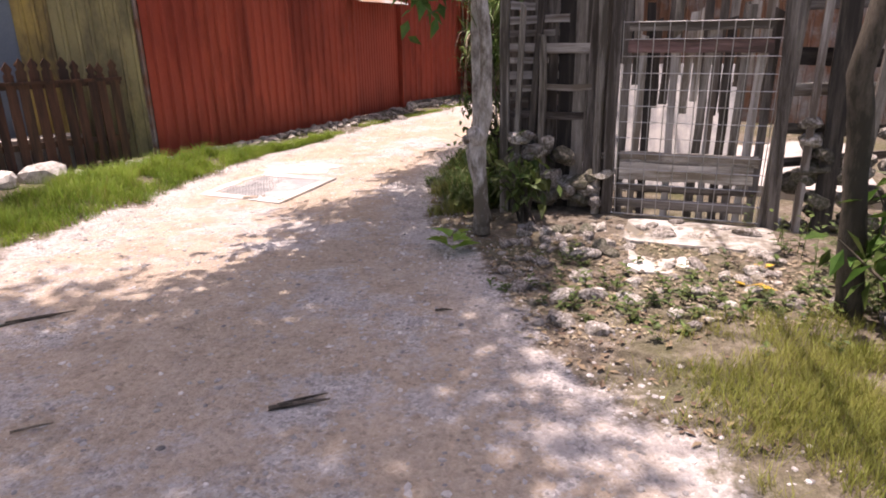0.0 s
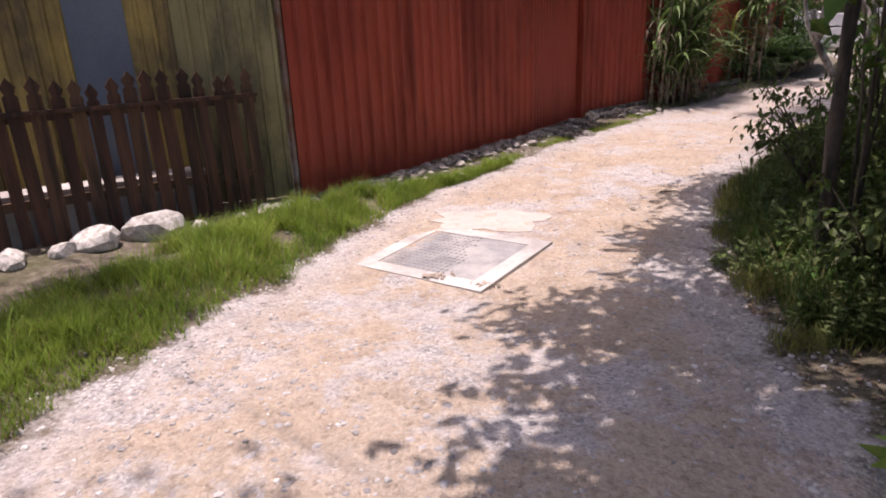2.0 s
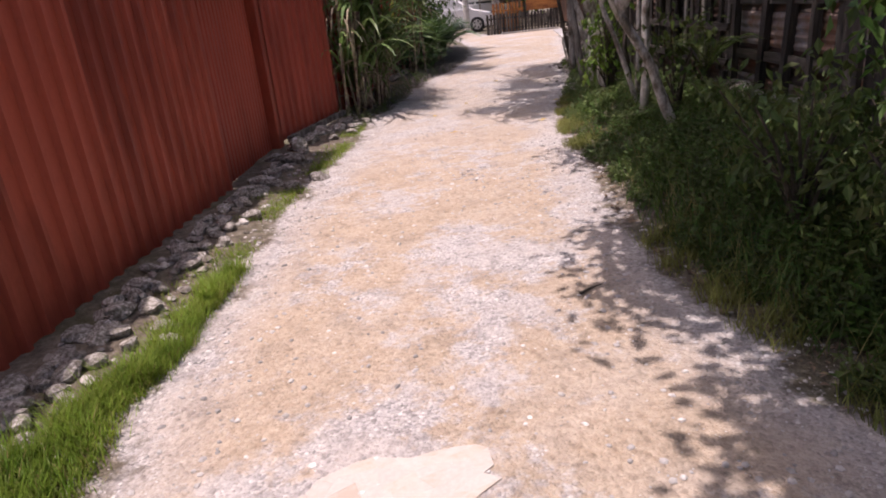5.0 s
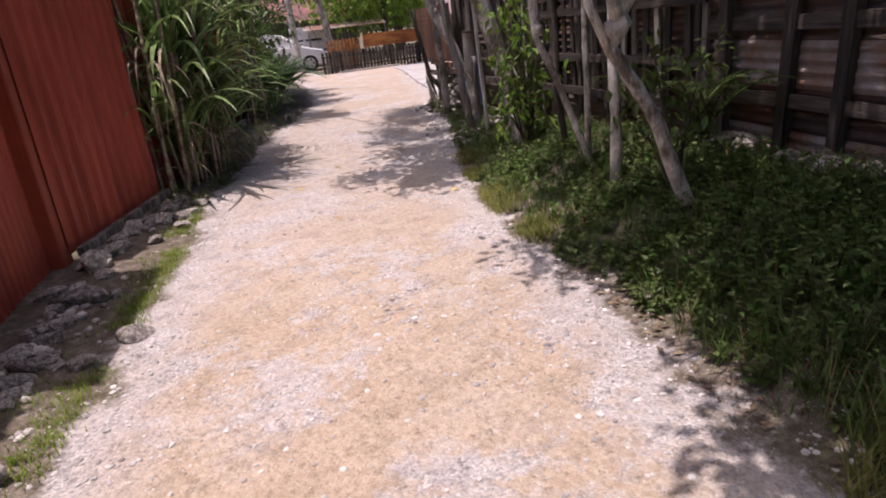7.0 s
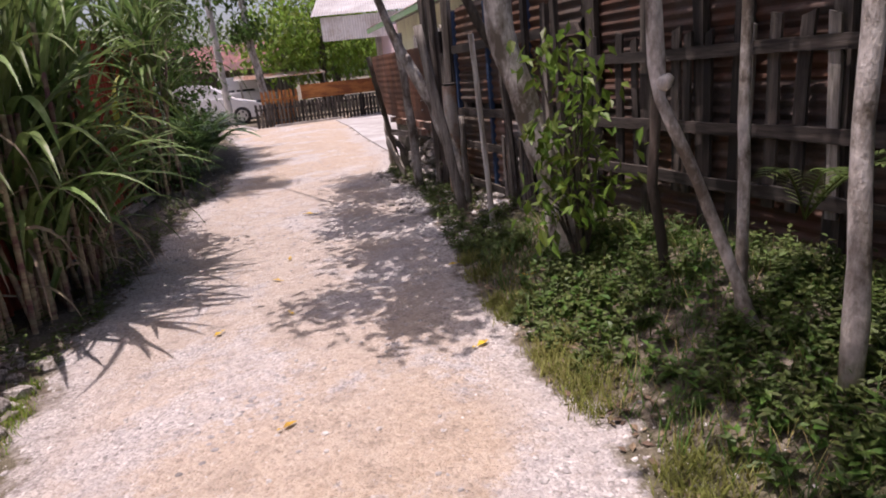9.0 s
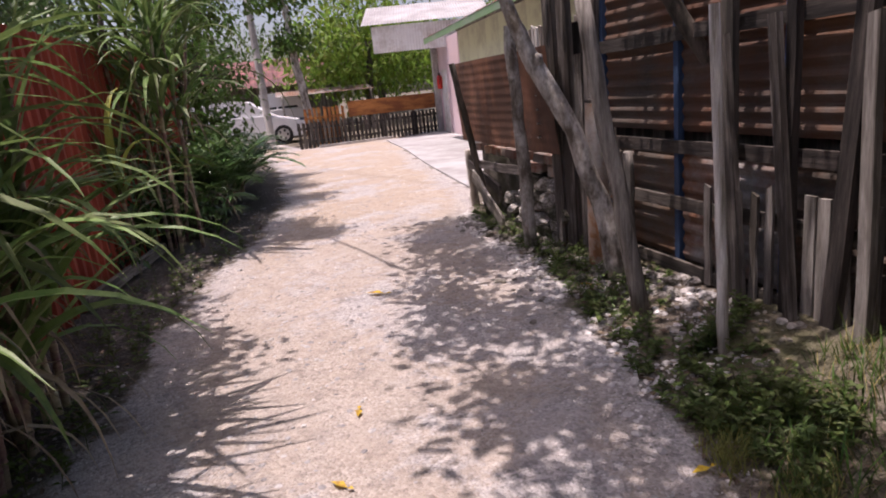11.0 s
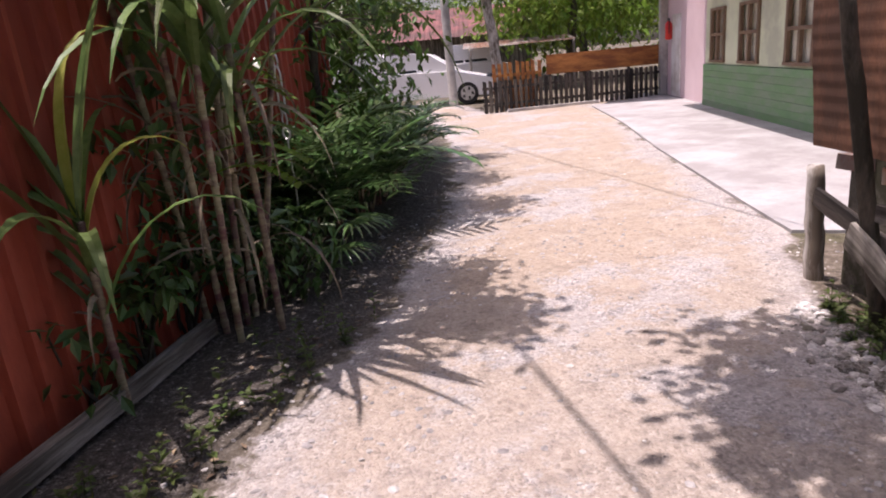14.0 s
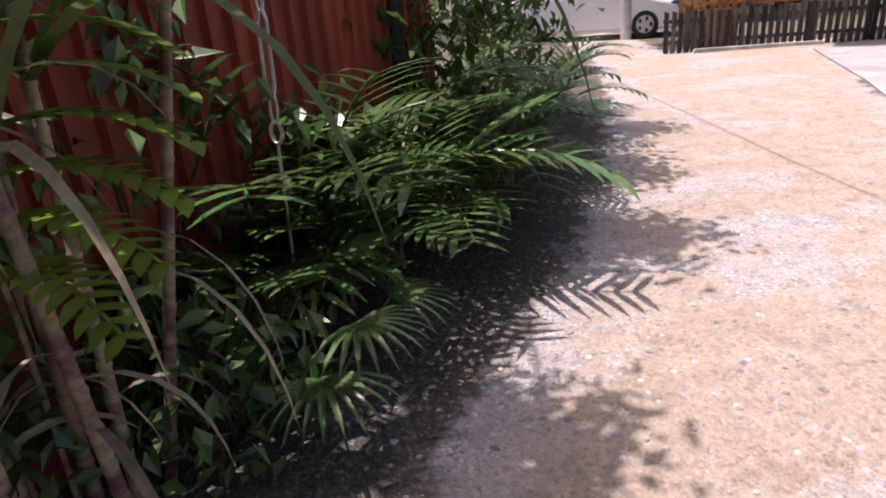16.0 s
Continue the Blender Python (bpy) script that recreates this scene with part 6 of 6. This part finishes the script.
for (x, y, a0) in ((2.62, 10.62, 4.0), (2.95, 10.9, 4.4), (3.2, 11.6, 4.2)):
    f = thing("fern", "green fern with toothed fronds by the fence", "fern", group="ferns")
    f.matrix_basis = pose(x, y, gz(x, y))
    s = Shape()
    for k in range(5):
        a = a0 + (k - 2) * 0.55
        frond(s, (0, 0, 0.3), (math.cos(a), math.sin(a), 1.6), 0.6, 20, 0.09, 1.8, 0.022, 0.1)
    part("fronds", s, WEED, f)
fr = thing("fern_branch", "feathery bright green branch beside the cane", "fern")
fr.matrix_basis = pose(3.52, 20.32, 0.05)
for k in range(6):
    a = -0.75 + k * 0.25
    s = Shape()
    frond(s, (0, 0, 0.95 + 0.11 * k), (math.cos(a), math.sin(a), 0.35), 0.6, 13, 0.12, 1.4, 0.05, 0.1)
    part("frond", s, SUNLEAF, fr)
part("stem", Shape().tube([(0, 0, 0), (0.02, 0, 0.8), (0, 0, 1.6)], [0.012, 0.01, 0.005], 5), CANESTALK, fr)

# tall growth past the palms, and trees round about
RT = random.Random(101)
for (x, y, h, r, mt) in ((4.9, 23.4, 3.2, 0.9, LEAF), (5.9, 25.3, 3.6, 1.0, LEAF), (6.3, 27.0, 3.4, 1.0, LEAF)):
    tree((x, y, 0.0), [(x, y, 0), (x + 0.05, y, h * 0.35), (x + 0.1, y - 0.1, h * 0.6)], [0.07, 0.06, 0.04], [((x + 0.1, y, h * 0.62), r, 40), ((x + 0.2, y - 0.2, h * 0.95), r * 0.9, 36), ((x + 0.25, y - 0.15, h * 0.35), r * 0.7, 18)], "tall leafy shrub crowding the lane's edge", RT, 0.14, 16, mt, DARKBARK, category="shrub", name="tall_shrub")
big = tree((0.6, 22.0, 0), [(0.6, 22.0, 0), (0.7, 22, 1.6), (0.9, 21.9, 3.0)], [0.16, 0.14, 0.10], [((0.9, 21.9, 4.2), 1.9, 110), ((1.9, 23.0, 3.6), 1.3, 60)], "broad leafy tree behind the red wall", RT, 0.2, 14, DARKLEAF, DARKBARK)
for x, y, a in ((3.0, 27.0, 70), (4.5, 31.0, 150), (7.5, 8.5, 30), (8.6, 13.0, 200), (-7.5, 12.5, 100), (-9, 3, 10), (6.5, -1.5, 60), (-6.5, -6.0, 130), (3.0, -8.5, 250)):
    copy_thing(big, pose(x, y, 0, 0, 0, a))

# Added tree: crowns out of view, placed to shade the lane edge and red wall.
tree((3.6, 22.6, 0.0), [(3.6, 22.6, 0), (3.7, 22.4, 1.5), (3.8, 22.2, 3.0)], [0.09, 0.08, 0.02], [((4.2, 20.9, 4.2), 0.40, 46), ((2.6, 20.9, 3.8), 0.35, 24), ((1.95, 19.6, 3.9), 0.42, 55), ((2.2, 20.35, 3.9), 0.45, 60), ((1.5, 17.6, 3.7), 0.7, 80), ((1.9, 18.7, 3.7), 0.5, 40), ((2.5, 21.6, 3.7), 0.5, 40), ((4.15, 20.1, 4.2), 0.32, 34), ((5.4, 22.7, 4.3), 0.5, 66), ((6.2, 24.2, 4.3), 0.42, 34), ((6.9, 25.7, 4.3), 0.42, 34)], "tall tree added by the red wall, its unseen crowns shading wall and lane", RT, 0.13, 20, LEAF, DARKBARK, spread=0.15)

thing("rubble", "small pale broken stones along walls and fences", "rubble", RUBBLE, STONE, kind="stuff")

# ---- overhead cables and a pole's stay ----
thing("overhead_cable", "thick black cable strung along the lane", "cable", Shape().tube([(0.2, 0.0, 5.1), (3.25, 16.0, 4.9), (4.45, 22.0, 4.95), (6.9, 34.0, 5.3)], 0.017, 6), RUBBER)
thing("overhead_cable", "thin black cable strung over the lane", "cable", Shape().tube([(4.3, 0.0, 5.2), (6.95, 20.6, 4.9), (7.9, 27.1, 5.0), (9.0, 35.0, 5.2)], 0.011, 6), RUBBER)


def stay():
    ob = thing("stay_wire", "galvanised stay wire with a turnbuckle and shackle", "stay wire")
    ob.matrix_basis = pose(4.17, 21.22, 0)
    d = Vector((0.03, 0.16, 1.0)).normalized()
    part("rod", Shape().tube([d * 0, d * 1.05], 0.008, 8), STEEL, ob)

    def ring(c, a, b, r):
        u, w = Vector((0.85, -0.5, 0)), d
        return Shape().tube([Vector(c) + u * a * math.cos(k * math.pi / 8) + w * b * math.sin(k * math.pi / 8) for k in range(17)], r, 6, False)
    part("shackle", ring(d * 1.10, 0.028, 0.045, 0.009), STEEL, ob)
    part("eye", ring(d * 1.20, 0.018, 0.06, 0.007), STEEL, ob)
    for sg in (-1, 1):
        o = Vector((0.85, -0.5, 0)) * 0.022 * sg
        part("turnbuckle_bar", Shape().tube([d * 1.25 + o * 0.4, d * 1.30 + o, d * 1.55 + o, d * 1.60 + o * 0.4], 0.008, 6), STEEL, ob)
    part("eye", ring(d * 1.64, 0.016, 0.05, 0.007), STEEL, ob)
    part("wire", Shape().tube([d * 1.68, d * 6.0], 0.006, 6), STEEL, ob)


stay()

# ---- green house with its porch ----
H0, H1 = (14.45, 27.05), (9.6, 18.65)
mh, lh = along(H0, H1, 0.0)
HOUSE = thing("house", "low pale green boarded house with green base and brown windows", "house")
HOUSE.matrix_basis = mh
wins = [(0.82, 0.84), (2.52, 0.92), (4.55, 0.95), (6.5, 0.95), (8.4, 0.9)]
edges = [0.0] + [e for c, w in wins for e in (c - w / 2, c + w / 2)] + [lh]
for i in range(0, len(edges), 2):
    w = edges[i + 1] - edges[i]
    part("wall", Shape().box(pose(edges[i] + w / 2, 0.07, 0.9), w, 0.14, 2.1), PALEGREEN, HOUSE)
for c, w in wins:
    part("wall_under_window", Shape().box(pose(c, 0.07, 0.9), w, 0.14, 0.06), PALEGREEN, HOUSE)
    part("wall_over_window", Shape().box(pose(c, 0.07, 2.0), w, 0.14, 1.0), PALEGREEN, HOUSE)
for i in range(7):
    part("base_board", Shape().box(pose(lh / 2, 0.05 + 0.004 * (i % 2), 0.02 + i * 0.125), lh, 0.19, 0.121), MIDGREEN, HOUSE, "green painted base board")
for c, w in wins:
    win = part("window", Shape().box(pose(c, -0.014, 0.94), w + 0.06, 0.07, 0.05), BROWNFRAME, HOUSE, "brown wooden casement window")
    for x in (-w / 2 + 0.03, 0, w / 2 - 0.03):
        part("frame_bar", Shape().box(pose(c + x, -0.01, 0.99), 0.085, 0.06, 1.01), BROWNFRAME, win)
    for z in (1.45, 1.94):
        part("glazing_bar", Shape().box(pose(c, -0.014, z), w, 0.06, 0.06), BROWNFRAME, win)
    part("pane", Shape().box(pose(c, 0.06, 0.96), w, 0.01, 1.04), CREAM, win, "cream shuttered pane")
part("end_wall", Shape().box(pose(0.07, 2.5, 0), 0.14, 4.8, 3.0), PALEGREEN, HOUSE)
part("ceiling_board", Shape().box(pose(lh / 2, 2.4, 3.0), lh, 4.9, 0.05), GREYWOOD, HOUSE)
part("roof", Shape().sheet(pose(-0.3, -0.95, 2.88, 0, 0, 0) @ pose(0, 0, 0, -72, 0, 0), lh + 0.6, 3.4, 0.09, 0.02, True, square=False), GREYSHEET, HOUSE, "weathered zinc roof sheets")
part("eave_board", Shape().box(pose(lh / 2, -0.93, 2.74), lh + 0.6, 0.03, 0.14), MIDGREEN, HOUSE, "green eave board")
PORCH = thing("porch", "pink-walled porch under a white sheet awning", "porch")
mp_, lp = along((16.25, 30.15), (14.50, 27.14), 0.0)
PORCH.matrix_basis = mp_
part("wall", Shape().box(pose(lp / 2, 0.10, 0), lp, 0.1, 3.0), PINK, PORCH)
part("pillar", Shape().box(pose(0.0, -0.05, 0), 0.2, 0.2, 3.0, 1, 0.02), CONCRETE, PORCH, "grey rendered pillar")
part("door", Shape().box(pose(1.0, 0.035, 0.05), 0.8, 0.03, 2.0), WHITEPAINT, PORCH, "pale door")
ma, la = along((13.7, 30.15), (16.4, 27.9), 0.0)
aw = Shape()
aw.sheet(ma @ pose(0, 0, 2.72, 12, 0, 0), la, 0.80, 0.09, 0.012, True, square=False)
thing("awning", "white sheet awning hanging from the porch roof", "awning", aw, WHITEPAINT)
thing("awning_roof", "pale grey roof sheets over the porch", "roof", Shape().sheet(ma @ pose(-0.3, -0.25, 3.55, -75, 0, 0), la + 0.6, 3.5, 0.09, 0.02, True, square=False), APRON)
ext = thing("fire_extinguisher", "small red fire extinguisher hung on the pink wall", "extinguisher")
ext.matrix_basis = mp_ @ pose(0.62, -0.06, 1.45)
sx = Shape().tube([(0, 0, 0), (0, 0, 0.03), (0, 0, 0.38), (0, 0, 0.44), (0, 0, 0.46)], [0.07, 0.085, 0.085, 0.05, 0.02], 14)
sx.smooth = True
part("cylinder", sx, SIGNRED, ext)
part("valve", Shape().box(pose(0, 0, 0.46), 0.10, 0.04, 0.06), RUBBER, ext, "black valve handle")
part("hose", Shape().tube([(0.04, 0, 0.48), (0.12, -0.02, 0.4), (0.12, -0.02, 0.15)], 0.012, 6), RUBBER, ext)

# ---- dark picket fence with orange boards ----
picket_fence((11.42, 31.62), (13.12, 31.10), 13, 0.82, DARKWOOD, "dark weathered low picket fence", False, random.Random(6), 0.0, (0.18, 0.6), 0.09)
picket_fence((13.12, 31.10), (16.35, 30.12), 24, 0.82, DARKWOOD, "dark weathered low picket fence before orange boards", False, random.Random(7), 0.0, (0.18, 0.6), 0.09)
mo, lo_ = along((13.18, 31.22), (16.5, 30.20), 0.0)
ob = thing("orange_boarding", "long orange board standing behind a dark fence", "board")
ob.matrix_basis = mo
part("board", Shape().box(pose(lo_ / 2, 0.03, 0.85), lo_, 0.03, 0.50), ORANGE, ob)
part("end_board", Shape().box(pose(lo_ - 0.06, 0.0, 0), 0.16, 0.05, 1.38), ORANGE, ob)
for x in (0.1, 1.2, 2.3):
    part("post", Shape().box(pose(x, 0.08, 0), 0.06, 0.06, 1.3), DARKWOOD, ob)
picket_fence((11.75, 31.66), (13.05, 31.26), 9, 1.25, ORANGE, "faded orange pickets behind the dark ones", False, random.Random(9), 0.0, (0.9,), 0.09)
thing("kerb", "low pale concrete kerb under the dark fence", "kerb", Shape().box(along((11.95, 31.36), (14.4, 30.6), -0.02)[0] @ pose(1.28, 0, 0), 2.56, 0.14, 0.09, 0.96), CONCRETE, kind="structure")


# ---- vehicles ----
def vehicle(name, label, at, profile, cabin, width, wheels, r):
    ob = thing(name, label, "car")
    ob.matrix_basis = at

    def loft(prof, w0, inset):
        n = len(prof)
        cx = sum(p[0] for p in prof) / n
        cz = sum(p[1] for p in prof) / n
        ring = lambda y, k: [(cx + (x - cx) * k, y, cz + (z - cz) * k) for x, z in prof]
        lay = [ring(-w0 / 2, 0.965), ring(-w0 / 2 + inset, 1.0), ring(w0 / 2 - inset, 1.0), ring(w0 / 2, 0.965)]
        vs = [p for q in lay for p in q]
        fs = [tuple(range(n)), tuple(range(3 * n, 4 * n))[::-1]]
        for a in range(3):
            for i in range(n):
                j = (i + 1) % n
                fs.append((a * n + i, (a + 1) * n + i, (a + 1) * n + j, a * n + j))
        s = Shape()
        return s.add(vs, fs)
    part("body", loft(profile, width, 0.08), CARWHITE, ob)
    part("cabin", loft(cabin, width - 0.16, 0.16), CARWHITE, ob)
    xs = [p[0] for p in cabin]
    zs = [p[1] for p in cabin]
    zc, zt = min(zs), max(zs)
    tops = sorted(p[0] for p in cabin if p[1] > zt - 0.06)
    x0, x1 = tops[0], tops[-1]
    mid = (x0 + x1) / 2
    for a, b in ((x0 + 0.02, mid - 0.04), (mid + 0.04, x1 - 0.02)):
        for sg in (-1, 1):
            y = sg * (width / 2 - 0.075)
            sl = 0.22
            q = [(a - (sl if a < mid - 0.1 else 0), y, zc + 0.06), (b + (sl if b > mid + 0.1 else 0), y, zc + 0.06), (b, y - sg * 0.03, zt - 0.09), (a, y - sg * 0.03, zt - 0.09)]
            q2 = [(x, yy - sg * 0.02, z) for x, yy, z in q]
            part("window", Shape().add(q + q2, [(0, 1, 2, 3), (7, 6, 5, 4), (0, 4, 5, 1), (1, 5, 6, 2), (2, 6, 7, 3), (3, 7, 4, 0)]), GLASS, ob, "dark tinted side window")
    for x in wheels:
        for sg in (-1, 1):
            y = sg * (width / 2 - 0.09)
            w = Shape().tube([(x, y - 0.1, r), (x, y - 0.08, r), (x, y + 0.08, r), (x, y + 0.1, r)], [r * 0.9, r, r, r * 0.9], 20)
            t = part("wheel", w, RUBBER, ob, "black tyre")
            part("rim", Shape().tube([(x, y + sg * 0.08, r), (x, y + sg * 0.115, r)], [r * 0.68, r * 0.6], 14), STEEL, t, "silver rim")
            for k in range(5):
                an = k * 1.2566
                part("spoke_gap", Shape().box(pose(x + 0.13 * math.cos(an), y + sg * 0.112, r + 0.13 * math.sin(an)) @ pose(0, 0, -0.04), 0.06, 0.012, 0.08), RUBBER, t)
    front = max(p[0] for p in profile)
    for sg in (-1, 1):
        part("headlight", Shape().box(pose(front - 0.16, sg * (width / 2 - 0.16), 0.62), 0.22, 0.24, 0.13, 0.7, 0.04), GLASS, ob)
    part("bumper", Shape().box(pose(front - 0.04, 0, 0.25), 0.12, width - 0.1, 0.18, 0.9, 0.04), GREYSHEET, ob)


SEDAN = [(-2.1, 0.25), (2.0, 0.22), (2.12, 0.45), (2.05, 0.68), (1.2, 0.88), (0.9, 0.93), (-1.5, 0.98), (-2.05, 0.95), (-2.15, 0.6)]
vehicle("car", "white sedan parked beyond the dark fence", pose(12.0, 37.0, 0, 0, 0, -30) @ Matrix.Scale(1.18, 4), SEDAN, [(-1.7, 0.93), (1.15, 0.90), (0.35, 1.42), (-0.2, 1.48), (-0.9, 1.46)], 1.72, (1.35, -1.3), 0.31)
VAN = [(-2.3, 0.35), (2.2, 0.32), (2.3, 0.6), (2.28, 0.98), (1.5, 1.12), (-2.3, 1.12)]
vehicle("pickup", "white pickup truck parked beyond the sedan", pose(15.4, 41.2, 0.1, 0, 0, -28), VAN, [(-0.4, 1.10), (1.75, 1.10), (1.3, 1.72), (1.1, 1.86), (-0.35, 1.86)], 1.75, (1.5, -1.4), 0.36)
vehicle("pickup", "white pickup truck parked nose to tail", pose(11.6, 43.0, 0.1, 0, 0, -28), VAN, [(-2.3, 1.10), (1.75, 1.10), (1.3, 1.72), (1.1, 1.86), (-2.3, 1.86)], 1.75, (1.5, -1.4), 0.36)

# ---- pole, far tree, far house, distance ----
thing("utility_pole", "leaning grey concrete utility pole", "pole", Shape().tube([(0, 0, 0), (-0.05, 0.05, 5.2), (-0.06, 0.06, 8.5)], [0.15, 0.12, 0.10], 12), CONCRETE, pose(12.47, 35.6, 0))
tree((12.85, 33.1, 0), [(12.85, 33.1, 0), (12.75, 33.1, 1.2), (12.55, 33.1, 2.6), (12.5, 33.2, 4.6)], [0.17, 0.15, 0.14, 0.12], [((12.4, 33.1, 3.5), 0.55, 26), ((12.3, 33.3, 5.2), 1.2, 50)], "garden tree with ferns hanging from its trunk", RT, 0.25, 16, LEAF, BARK, spread=0.3)
FAR = thing("far_house", "low house with an old red sheet roof", "house")
FAR.matrix_basis = pose(19.5, 50.5, 0, 0, 0, -28)
part("wall", Shape().box(pose(0, 0, 0), 9, 6, 2.6), GREYWOOD, FAR)
s = Shape()
s.sheet(pose(-5.4, -4.0, 2.45, -68, 0, 0), 10.8, 4.4, 0.25, 0.03, True, square=False)
part("roof", s, ROOFRED, FAR)
part("back_roof", Shape().box(pose(0, 2.0, 2.6, 0, 0, 0), 10.8, 4.2, 0.1), ROOFRED, FAR)
s = Shape().sheet(pose(0, 0, 0, -84, 0, 0), 4.2, 2.2, 0.12, 0.02, True, square=False)
thing("carport_roof", "thin pale lean-to roof among the trees", "roof", s, GREYSHEET, pose(14.4, 38.5, 1.75, 0, 0, -28))
for x, y in ((14.6, 38.3), (18.0, 36.6)):
    round_post((x, y, 0), (x, y, 1.8), 0.05, GREYWOOD, "thin grey post under the lean-to roof")


def woods(base, r, n, mat, seed, leaf=0.34, per=22):
    rng = random.Random(seed)
    x, y = base
    return tree((x, y, 0), [(x, y, 0), (x, y, 2.0), (x + 0.2, y, r * 1.1)], [0.25, 0.2, 0.14], [((x, y, r * 1.15), r, n), ((x + r * 0.6, y - 0.4 * r, r * 0.8), r * 0.7, n // 2), ((x - r * 0.6, y, r * 0.75), r * 0.7, n // 2)], "leafy tree behind the fence and vehicles", rng, leaf, per, mat, DARKBARK, spread=0.45)


t1 = woods((20.0, 39.5), 3.6, 90, SUNLEAF, 111)
t2 = woods((8.0, 52.0), 4.2, 90, LEAF, 112)
t3 = woods((24.0, 44.0), 4.0, 90, LEAF, 113)
for i, (x, y) in enumerate(((16.5, 58.5), (5.0, 44.0), (3.0, 50.0), (30, 52), (22, 60), (14, 62), (4, 60), (35, 42), (38, 30), (34, 18), (30, 6), (-8, 32), (-10, 22), (-14, 46), (-16, 12), (-15, 0), (-12, -14), (2, -18), (16, -14), (20, 8), (24, 24), (26, 33), (-2, 34))):
    copy_thing((t1, t2, t3)[i % 3], pose(x, y, 0, 0, 0, i * 67))
